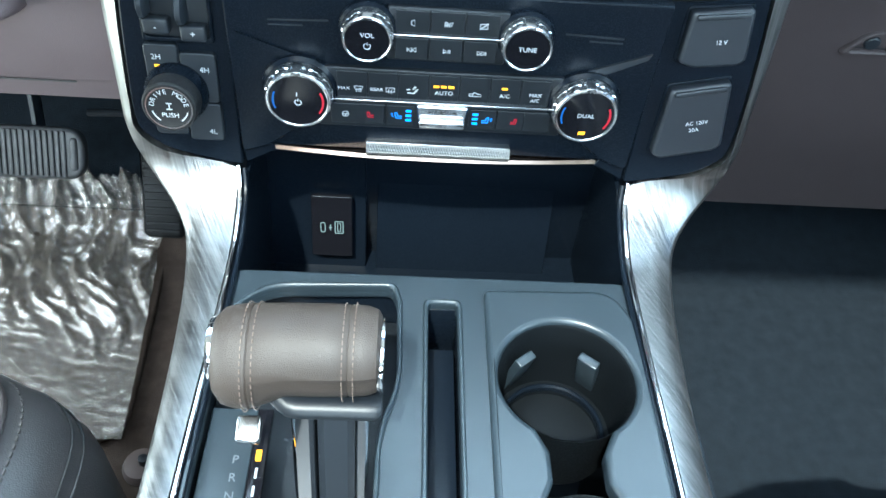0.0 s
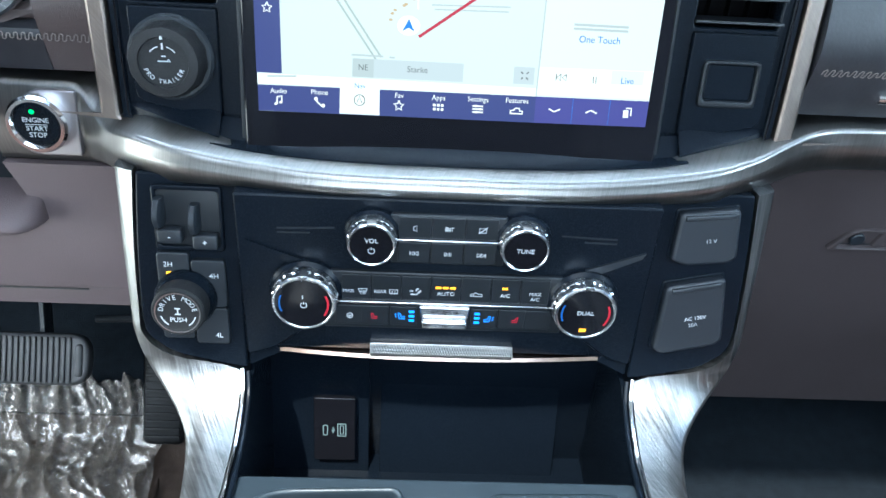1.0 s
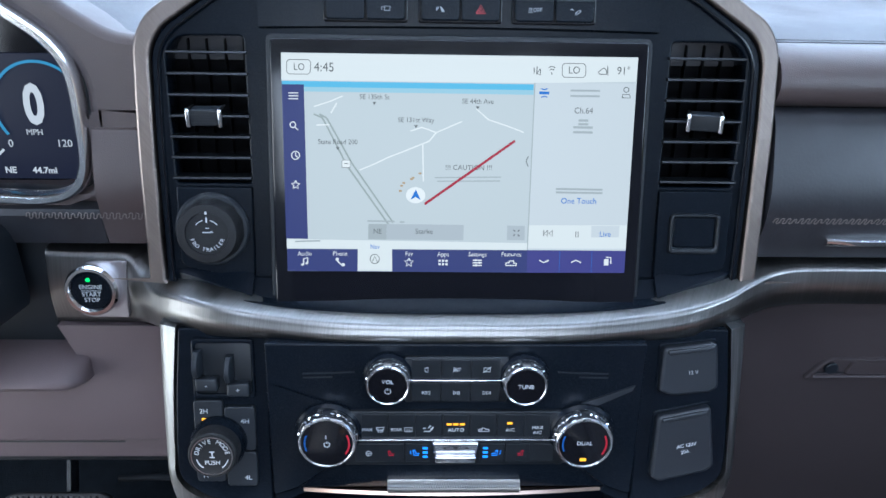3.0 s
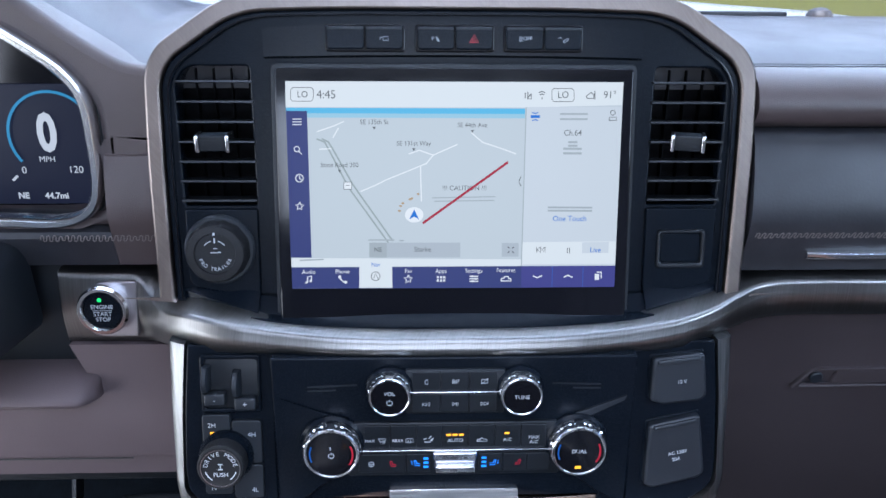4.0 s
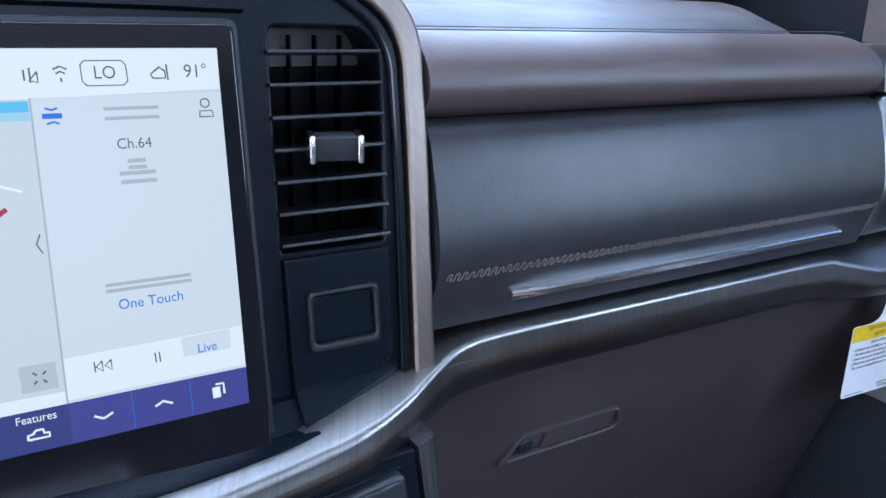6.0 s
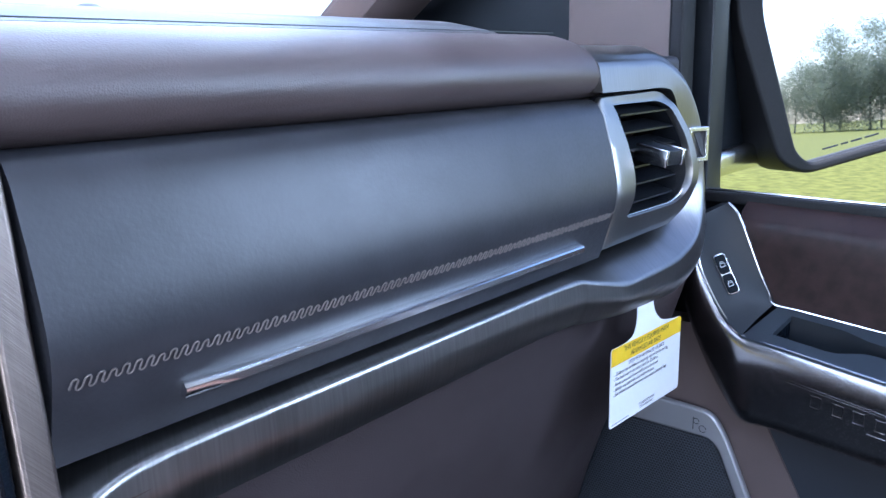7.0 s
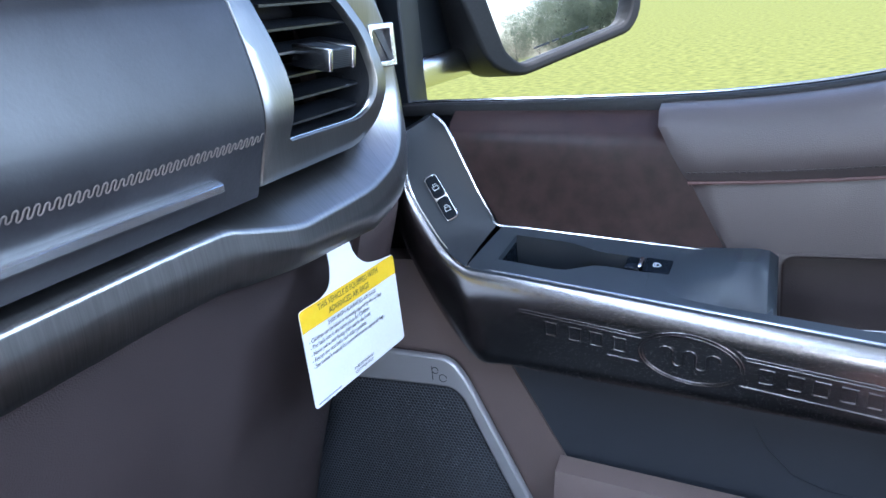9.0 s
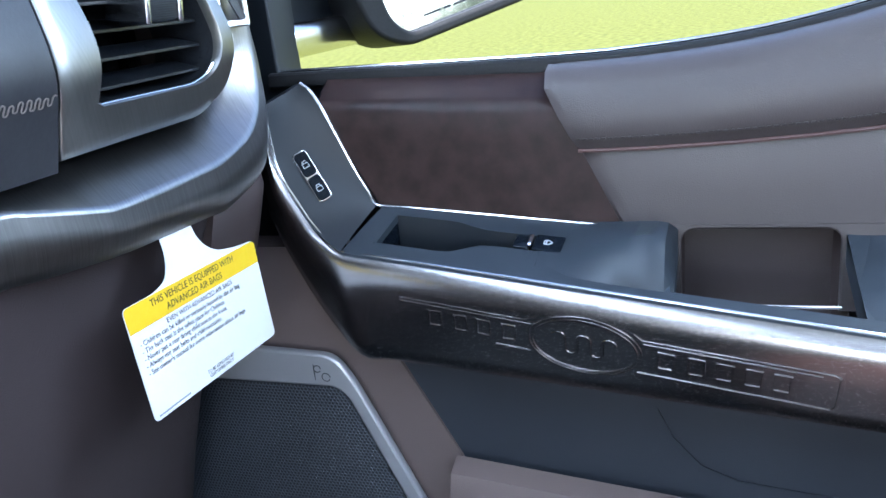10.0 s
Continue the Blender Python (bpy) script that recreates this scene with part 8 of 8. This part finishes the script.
finish("plastic_film", me, M_FILM, mat_t, "crumpled clear plastic film", 60)
eye = thing("mat_anchor", (-0.292, 0.515, 0.702), "grey round floor mat anchor", "anchor")
lathe("anchor_disc", [(0.0, 0.016), (0.010, 0.015), (0.018, 0.012), (0.021, 0.006), (0.021, 0.0)], flat(-0.292, 0.520, 0.702), M_BROWN_SOFT, eye, "grey plastic disc", 28)
lathe("anchor_post", [(0.0, 0.026), (0.005, 0.024), (0.006, 0.012)], flat(-0.288, 0.520, 0.702), M_GREYPL, eye, "", 16)

M_WORN = material("worn_grey_rubber", (0.040, 0.040, 0.042), 0.5, grain=900, bump=0.2, var=0.25, blotch=60)
brake = thing("brake_pedal", (-0.47, 0.86, 0.75), "ribbed black rubber brake pedal with a steel arm", "pedal")
MBP = pose(-0.472, 0.835, 0.872, 58, 0, 0)
plate("pedal_pad", [rect(-0.070, -0.031, 0.070, 0.031, 0.024, 8)], MBP @ Matrix.Translation((0, 0, 0.006)), 0.016, 0.005, M_WORN, brake, "black rubber pad", 3)
for k in range(15):
    block("rib", -0.050 + 0.0068 * k, -0.0462 + 0.0068 * k, -0.027, 0.027, 0.002, 0.0085, 0.0012, M_WORN, brake, m=MBP, seg=2)
for sx in (-1, 1):
    block("end_cap", sx * 0.058 - 0.005, sx * 0.058 + 0.005, -0.020, 0.020, -0.004, 0.0085, 0.004, M_WORN, brake, "worn grey end", m=MBP)
tube("pedal_arm", [(-0.462, 0.86, 0.875), (-0.468, 0.90, 0.95), (-0.475, 0.91, 1.06), (-0.478, 0.90, 1.15)], 0.010, 0.022, M_GREYPL, brake, "steel arm", up=(0, 1, 0), power=3)
gas = thing("accelerator_pedal", (-0.335, 0.90, 0.74), "black ribbed accelerator pedal", "pedal")
MG = pose(-0.335, 0.870, 0.800, 62, 0, 0)
block("pedal_pad", -0.026, 0.026, -0.075, 0.050, -0.008, 0.004, 0.008, M_RUBBER, gas, "black pad", m=MG)
for k in range(11):
    block("rib", -0.022, 0.022, -0.066 + 0.010 * k, -0.062 + 0.010 * k, 0.002, 0.007, 0.001, M_RUBBER, gas, m=MG, seg=2)
tube("pedal_arm", [(-0.335, 0.90, 0.82), (-0.335, 0.95, 0.90), (-0.335, 0.98, 1.02)], 0.012, 0.020, M_BLACK, gas, "black arm", up=(0, 1, 0))
tube("wiring_loom", curve_pts([(-0.43, 0.93, 0.86), (-0.37, 0.92, 0.87), (-0.30, 0.93, 0.86), (-0.22, 0.95, 0.87)], 6), 0.010, 0.010, M_GREYPL, gas, "grey loom behind the pedal")
block("under_dash", -0.80, -0.235, 0.80, 0.84, 0.98, 1.08, 0.006, M_BLACK, dash, "black closing panel under the knee panel")


# ---- seats ----
def seat_shape(cx, w, y0, y1, name, label):
    st_ = thing(name, (cx, (y0 + y1) / 2, 0.74), label, "seat", "front seats")
    def skin(s, t, rise=0.0):
        """A point of the cushion's top: s across, t from back to front."""
        e = max(0.0, (t - 0.80) / 0.20)
        half = w / 2 * (max(0.02, 1 - (e * 0.97) ** 2.4)) ** 0.42
        z = 1.000 - 0.018 * (1 - s * s) + 0.010 * math.exp(-((abs(s) - 0.80) / 0.13) ** 2) - 0.055 * max(0.0, (abs(s) - 0.86) / 0.14) ** 2 - 0.055 * e ** 2.2
        return Vector((cx + half * s, y0 + (y1 - y0) * t, z + rise))

    rows = []
    for k in range(25):
        t = k / 24
        row = [tuple(skin(-1 + i / 14, t)) for i in range(29)]
        rows.append(row + [(row[-1][0], row[0][1], 0.82), (row[0][0], row[0][1], 0.82)])
    loft("cushion", rows, M_SEAT, st_, "dark leather cushion", sharp=80)
    # stitched brown middle
    rows = []
    for k in range(15):
        t = 0.03 + 0.90 * k / 14
        row = [tuple(skin(0.77 * (-1 + i / 7), t, 0.003)) for i in range(15)]
        rows.append(row + [(row[-1][0], row[0][1], 0.955), (row[0][0], row[0][1], 0.955)])
    loft("middle_panel", rows, M_SEATRED, st_, "red-brown leather middle panel")
    for sgn in (-1, 1):
        tube("piping", [skin(sgn * 0.785, 0.03 + 0.90 * k / 40, 0.0015) for k in range(41)], 0.005, 0.005, M_BOLSTER, st_, "pale edge piping")
        for off in (0.945, 0.965):
            tube("seam", [skin(sgn * off, 0.03 + 0.93 * k / 40, 0.0002) for k in range(41)], 0.0018, 0.0018, M_INK, st_)
        bm = bmesh.new()
        for k in range(84):
            p, q = skin(sgn * 0.835, 0.03 + 0.90 * k / 84, 0.0006), skin(sgn * 0.835, 0.03 + 0.90 * (k + 0.6) / 84, 0.0006)
            side = Vector((0.0007, 0, 0))
            vs = [bm.verts.new(c + g + Vector((0, 0, h))) for c in (p, q) for g in (-side, side) for h in (-0.002, 0.0008)]
            for f in ((0, 1, 3, 2), (4, 6, 7, 5), (0, 4, 5, 1), (2, 3, 7, 6), (0, 2, 6, 4), (1, 5, 7, 3)):
                bm.faces.new([vs[c] for c in f])
        part("stitches", bm, M_THREAD_GREY, st_)
    # backrest behind the camera
    rows = []
    for k in range(9):
        t = k / 8
        z, y = 0.98 + 0.62 * t, y0 + 0.02 - 0.20 * t
        half = w / 2 * (0.98 - 0.25 * t * t)
        rows.append([(cx - half, y, z), (cx - half * 0.9, y + 0.05, z), (cx, y + 0.035, z), (cx + half * 0.9, y + 0.05, z), (cx + half, y, z), (cx + half * 0.9, y - 0.09, z), (cx - half * 0.9, y - 0.09, z)])
    loft("backrest", rows, M_SEAT, st_, "dark leather backrest")
    block("seat_base", cx - w * 0.36, cx + w * 0.36, y0, y1 - 0.14, 0.70, 0.84, 0.02, M_BLACK, st_, "black seat base")


M_SEAT = material("dark_seat_leather", (0.042, 0.038, 0.038), 0.42, grain=900, bump=0.2, cells=True, var=0.1)
M_SEATRED = material("red_brown_seat_leather", (0.090, 0.040, 0.028), 0.45, grain=900, bump=0.2, cells=True, var=0.25)
seat_shape(-0.508, 0.540, -0.10, 0.486, "bucket_seat", "dark leather driver seat with a red-brown middle")
seat_shape(0.500, 0.53, -0.14, 0.382, "bucket_seat", "dark leather passenger seat with a red-brown middle")

# ---- cab shell ----
def wall_slab(name, pts, holes, m, th, mat, label, category="wall"):
    w = plate(name, [pts] + holes, m, th, 0.002, mat, None, label)
    tagged(w, label, category, kind="structure")
    return w


# sides: outline in (rearwards, up) seen from inside
side_o = [(-1.25, 0.60), (1.9, 0.60), (1.9, 1.90), (-0.42, 1.90), (-0.55, 1.86), (-1.22, 1.47)]
hole_f = rounded([(-0.657, 1.312), (-0.44, 1.307), (-0.33, 1.309), (-0.22, 1.330), (-0.12, 1.368), (0.25, 1.372), (0.25, 1.80), (-0.33, 1.80), (-0.657, 1.57)], [0.006, 0.02, 0.05, 0.1, 0.05, 0.02, 0.04, 0.06, 0.03])
hole_r = rect(0.40, 1.375, 1.35, 1.80, 0.04)
wall_slab("wall_right", side_o, [hole_f, hole_r], inboard(0.935, 0, 0), 0.04, M_BLACK, "black inner frame of the right doors")
left = pose(-0.918, 0, 0, 90, 0, 90)
wall_slab("wall_left", [(-x, z) for x, z in side_o][::-1], [rounded([(-0.28, 0.74), (0.64, 0.74), (0.645, 1.56), (0.33, 1.80), (-0.28, 1.80)], 0.05), [(-x, z) for x, z in hole_r][::-1]], left, 0.04, M_BLACK, "dark inner frame of the left side with the driver door open")
wall_slab("wall_rear", [(-0.95, 0.60), (0.95, 0.60), (0.95, 1.90), (-0.95, 1.90)], [rect(-0.70, 1.30, 0.70, 1.80, 0.05)], pose(0, -1.9, 0, 90, 0, 180), 0.04, M_GREYPL, "dark rear cab wall with a window opening")
# the roof is unseen; its opening is added to let light in
roof = plate("ceiling", [rect(-0.95, -1.92, 0.95, 0.46, 0.03), rect(-0.45, -1.0, 0.45, 0.10, 0.04)], flat(0, 0, 1.93), 0.04, 0.004, M_HEADLINER, None)
tagged(roof, "unseen headliner, kept pale to bounce light, with an assumed roof opening", "ceiling", kind="structure")
# windscreen frame and pillars
for sx in (-1, 1):
    tube_rows = curve_pts([(sx * 0.885, 1.19, 1.45), (sx * 0.872, 0.98, 1.585), (sx * 0.850, 0.72, 1.75), (sx * 0.82, 0.46, 1.90)], 6)
    pil = tube("pillar_trim", tube_rows, 0.10, 0.075, M_BROWN_SOFT, None, "", up=(0, 0, 1), power=3)
    tagged(pil, "grey-brown windscreen pillar trim", "pillar", kind="structure")
# triangular sail panel and black glass channel in front of the door window
sail = plate("sail_panel", [rounded([(-0.80, 1.285), (-0.681, 1.285), (-0.681, 1.60), (-0.72, 1.60), (-0.80, 1.53)], 0.006)], inboard(0.893, 0, 0), 0.022, 0.003, M_BROWN_SOFT, None)
tagged(sail, "grey-brown sail panel at the windscreen pillar", "trim", kind="structure")
chan = plate("window_seal", [rounded([(-0.684, 1.30), (-0.669, 1.30), (-0.669, 1.62), (-0.684, 1.62)], 0.002)], inboard(0.889, 0, 0), 0.03, 0.003, M_RUBBER, None)
tagged(chan, "black rubber glass channel", "seal", kind="structure")
belt = tube("belt_seal", curve_pts([(0.931, 0.662, 1.3120)] + [(0.931, y, 1.3085 + climb(y)) for y in (0.44, 0.38, 0.32, 0.27, 0.22, 0.17, 0.12, 0.05, -0.25)], 4), 0.010, 0.012, M_RUBBER, None, power=3)
tagged(belt, "black rubber belt line seal under the window", "seal", kind="structure")
tagged(hang(tube("bright_line", curve_pts([(0.939, 0.662, 1.3180)] + [(0.939, y, 1.3150 + climb(y)) for y in (0.44, 0.38, 0.32, 0.27, 0.22, 0.17, 0.12, 0.05, -0.25)], 4), 0.003, 0.003, M_CHROME_SATIN, None, seg=8), belt), "thin bright strip on the seal")
ws = plate("windscreen_glass", [[(-0.86, 0.0), (0.86, 0.0), (0.80, 0.86), (-0.80, 0.86)]], pose(0, 1.205, 1.470, 31.5 + 0, 0, 180) @ Matrix.Diagonal((1, 1, 1, 1)), 0.005, 0.0005, M_GLASS, None)
tagged(ws, "clear windscreen glass", "window", kind="structure")
ws.visible_shadow = False

under = block("underbody", -0.90, 0.90, -1.88, 1.20, 0.0, 0.63, 0.04, M_BLACK, None)
tagged(under, "plain dark underbody between the cab floor and the ground", "underbody", kind="structure")

# ---- bonnet beyond the windscreen ----
bonnet = thing("truck_hood", (0.0, 1.9, 1.30), "white truck bonnet with a black cowl and wipers", "hood")
rows = []
for y, z in ((1.34, 1.470), (1.50, 1.484), (1.80, 1.492), (2.20, 1.486), (2.55, 1.456), (2.70, 1.400), (2.74, 1.300)):
    rows.append([(x, y, z - 0.022 * (abs(x) / 0.90) ** 4 + 0.006 * math.exp(-((abs(x) - 0.52) / 0.10) ** 2)) for x in span(-0.90, 0.90, 28)] + [(0.90, y, 0.42), (-0.90, y, 0.42)])
loft("bonnet_panel", rows, M_BONNET, bonnet, "white bonnet panel", sharp=60)
rows = [[(x, y, z) for y, z in ((1.215, 1.455), (1.25, 1.452), (1.33, 1.448), (1.338, 1.440), (1.215, 1.40))] for x in span(-0.86, 0.86, 8)]
loft("cowl", rows, M_RUBBER, bonnet, "black plastic cowl")
for x0, x1 in ((0.12, 0.74), (-0.60, 0.02)):
    tube("wiper_arm", [(x0, 1.30, 1.462), (x0 + 0.20, 1.27, 1.470), (x1, 1.245, 1.476)], 0.016, 0.012, M_RUBBER, bonnet, "black wiper arm")

# ---- outside mirror ----
mir = thing("door_mirror", (1.12, 0.70, 1.30), "black door mirror with a chrome underside showing trees", "mirror")
NA = Vector((1.078, 0.6350, 0.0)), Vector((1.232, 0.5330, 0.0))
md = (NA[1] - NA[0]).normalized()
mn = Vector((md.y, -md.x, 0)).normalized()
if mn.y > 0:
    mn = -mn
mn_t = (mn + Vector((0, 0, 0.047))).normalized()
mu = mn_t.cross(md).normalized()
if mu.z < 0:
    mu = -mu
MMR = Matrix(((md.x, mu.x, mn_t.x, NA[0].x), (md.y, mu.y, mn_t.y, NA[0].y), (md.z, mu.z, mn_t.z, 1.31), (0, 0, 0, 1)))
GW = (NA[1] - NA[0]).length
gl = rounded([(-0.052, 0.180), (0.000, 0.022), (0.020, 0.008), (GW - 0.012, 0.036), (GW, 0.058), (GW + 0.004, 0.245), (-0.045, 0.245)], [0.02, 0.02, 0.02, 0.02, 0.015, 0.03, 0.03])
ho = rounded([(-0.088, 0.180), (-0.024, 0.012), (0.012, -0.005), (GW - 0.004, 0.026), (GW + 0.014, 0.048), (GW + 0.018, 0.262), (-0.075, 0.262)], [0.03, 0.03, 0.03, 0.03, 0.02, 0.03, 0.03])
plate("mirror_rim", [ho, gl], MMR @ Matrix.Translation((0, 0, 0.010)), 0.060, 0.004, M_RUBBER, mir, "black mirror housing rim", 3)
M_MIRROR = bpy.data.materials.new("mirror_glass")
M_MIRROR.use_nodes = True
mb = M_MIRROR.node_tree.nodes["Principled BSDF"]
mb.inputs["Base Color"].default_value, mb.inputs["Metallic"].default_value, mb.inputs["Roughness"].default_value = (0.82, 0.85, 0.86, 1), 1.0, 0.015
plate("mirror_pane", [gl], MMR @ Matrix.Translation((0, 0, -0.002)), 0.004, 0.0005, M_MIRROR, mir, "mirror glass")
back = []
for k in range(7):
    t = k / 6
    s = math.sqrt(1 - (t * 0.96) ** 2)
    back.append([tuple(MMR @ Vector((GW / 2 + (x - GW / 2) * s, 0.12 + (y - 0.12) * s, -0.04 - 0.085 * t))) for x, y in ho])
loft("mirror_cap", back, M_BLUEPAINT, mir, "dark blue painted cap")
arm = []
for k in range(6):
    t = k / 5
    x = 0.945 + 0.15 * t
    arm.append([(x, 0.690, 1.340), (x, 0.690, 1.545 - 0.01 * t), (x, 0.760, 1.545 - 0.01 * t), (x, 0.785, 1.45), (x, 0.760, 1.340)])
loft("mirror_arm", arm, M_BLACK, mir, "black mirror arm")
block("underside", 0.960, 1.125, 0.672, 0.760, 1.312, 1.342, 0.008, M_CHROME_SATIN, mir, "bright underside plate")
lines("warning_bars", [[(x, 0.018 + 0.183 * (x - 0.02)), (x + w_, 0.018 + 0.183 * (x + w_ - 0.02))] for x, w_ in ((0.045, 0.022), (0.071, 0.010), (0.085, 0.016), (0.105, 0.020))], 0.0020, MMR @ Matrix.Translation((0, 0, -0.0019)), M_GREYPL, mir, 0.0002)

mir.location += Vector((0.008, -0.016, 0.012))

# ---- outside ----
M_GRASS = material("sunlit_grass", (0.165, 0.168, 0.038), 0.9, grain=22, bump=0.8, var=0.34, blotch=7.0, spec=0.1)
ground = new("ground")
tagged(ground, "wide mown lawn", "ground", kind="structure")
gv, gf = [], []
rs = [0.0, 1.5, 2.5, 4, 6, 9, 14, 22, 40, 80, 200, 600, 2500]
for r in rs[1:]:
    for k in range(48):
        a = 2 * math.pi * k / 48
        gv.append((r * math.cos(a), r * math.sin(a), 0.05 * noise.noise(Vector((r * math.cos(a) * 0.3, r * math.sin(a) * 0.3, 0))) if r < 50 else 0.0))
gv.append((0, 0, 0))
for j in range(len(rs) - 2):
    for k in range(48):
        l = (k + 1) % 48
        gf.append((j * 48 + k, j * 48 + l, (j + 1) * 48 + l, (j + 1) * 48 + k))
for k in range(48):
    gf.append((len(gv) - 1, (k + 1) % 48, k))
me = bpy.data.meshes.new("lawn")
me.from_pydata(gv, [], gf)
finish("lawn", me, M_GRASS, ground, "mown grass", 180)
def leaf(name, col, through, blotch):
    """A leaf surface that scatters light back and lets some through."""
    m = material(name, col, 0.6, grain=40, var=0.4, blotch=blotch, spec=0.2)
    n, l = m.node_tree.nodes, m.node_tree.links
    tr = n.new("ShaderNodeBsdfTranslucent")
    tr.inputs["Color"].default_value = (*through, 1)
    mx_ = n.new("ShaderNodeMixShader")
    mx_.inputs["Fac"].default_value = 0.5
    l.new(n["Principled BSDF"].outputs[0], mx_.inputs[1])
    l.new(tr.outputs[0], mx_.inputs[2])
    l.new(mx_.outputs[0], n["Material Output"].inputs["Surface"])
    return m


# leaf colours are raised and greyed to carry the distant haze
M_LEAF = leaf("hazed_tree_leaves", (0.16, 0.18, 0.12), (0.30, 0.33, 0.24), 1.2)
M_BARK = material("tree_bark", (0.10, 0.085, 0.07), 0.9, grain=60, bump=0.8, var=0.3)


def tree(x, y, h, seed):
    r_ = random.Random(seed)
    t = thing("tree", (x, y, 0.0), "tall leafy green tree at the edge of the field", "tree", "field edge trees")
    bm = bmesh.new()
    limbs = [((x, y, 0.0), (x + r_.uniform(-.5, .5), y + r_.uniform(-.5, .5), h * 0.55), 0.022 * h / 2)]
    tips = []
    for k in range(15):
        a, f = r_.uniform(0, 6.28), r_.uniform(0.03, 0.55)
        p0 = Vector(limbs[0][0]).lerp(Vector(limbs[0][1]), f / 0.55)
        l = h * r_.uniform(0.16, 0.32)
        p1 = p0 + Vector((math.cos(a) * l * 0.8, math.sin(a) * l * 0.8, l * r_.uniform(0.2, 1.0)))
        limbs.append((tuple(p0), tuple(p1), 0.009 * h / 2))
        tips.append(p1)
    tips.append(Vector(limbs[0][1]) + Vector((0, 0, h * 0.3)))
    for a, b, r in limbs:
        a, b = Vector(a), Vector(b)
        d = (b - a).normalized()
        s = d.cross(Vector((0.3, 0.9, 0.1))).normalized()
        u = s.cross(d)
        lo = [bm.verts.new(a + (s * math.cos(q) + u * math.sin(q)) * r) for q in [k * math.pi / 3 for k in range(6)]]
        hi = [bm.verts.new(b + (s * math.cos(q) + u * math.sin(q)) * r * 0.35) for q in [k * math.pi / 3 for k in range(6)]]
        for k in range(6):
            bm.faces.new((lo[k], lo[(k + 1) % 6], hi[(k + 1) % 6], hi[k]))
    part("trunk", bm, M_BARK, t, "grey trunk and limbs")
    vs, fs = [], []
    for p in tips:
        cr = h * r_.uniform(0.14, 0.22)
        for c in range(12):
            q = p + Vector((r_.gauss(0, 1), r_.gauss(0, 1), r_.gauss(0, 0.8))) * cr * 0.55
            for i in range(90):
                o = q + Vector((r_.gauss(0, 1), r_.gauss(0, 1), r_.gauss(0, 1))) * cr * 0.26
                e1 = Vector((r_.gauss(0, 1), r_.gauss(0, 1), r_.gauss(0, 1))).normalized() * h * 0.0075
                e2 = Vector((r_.gauss(0, 1), r_.gauss(0, 1), r_.gauss(0, 1))).normalized() * h * 0.0060
                b = len(vs)
                vs += [tuple(o - e1), tuple(o + e2), tuple(o + e1), tuple(o - e2)]
                fs.append((b, b + 1, b + 2, b + 3))
    me = bpy.data.meshes.new("crown")
    me.from_pydata(vs, [], fs)
    finish("crown", me, M_LEAF, t, "ragged leafy crown", 180)


for k, (x, y, h) in enumerate(((6.0, -118, 8.5), (11.5, -122, 9), (18.5, -120, 14.5), (25, -124, 16.5), (-3.0, -126, 8), (31, -126, 16), (45, -124, 15), (3.0, -130, 9), (22, -130, 15.5), (-12, -124, 9.5), (28, -132, 17), (15.5, -127, 12))):
    tree(x, y, h, 11 + k)
# far hedge line round the field
hv, hf = [], []
rg = random.Random(9)
for i in range(24000):
    a = radians(-30 + 200 * rg.random())
    d = 150 + 10 * rg.random()
    top = 8.0 + 2.0 * noise.noise(Vector((math.cos(a) * 9, math.sin(a) * 9, 0)))
    o = Vector((d * math.cos(a), d * math.sin(a), top * rg.random() ** 0.8 + 0.2))
    e1 = Vector((rg.gauss(0, 1), rg.gauss(0, 1), rg.gauss(0, 1))).normalized() * 0.7
    e2 = Vector((rg.gauss(0, 1), rg.gauss(0, 1), rg.gauss(0, 1))).normalized() * 0.6
    b = len(hv)
    hv += [tuple(o - e1), tuple(o + e2), tuple(o + e1), tuple(o - e2)]
    hf.append((b, b + 1, b + 2, b + 3))
me = bpy.data.meshes.new("far_hedge")
me.from_pydata(hv, [], hf)
me.materials.append(material("hedge_leaves", (0.10, 0.135, 0.05), 0.7, grain=40, var=0.4, blotch=0.5, spec=0.1))
tagged(new("hedge", me), "far green hedge at the field's edge", "hedge", kind="stuff")
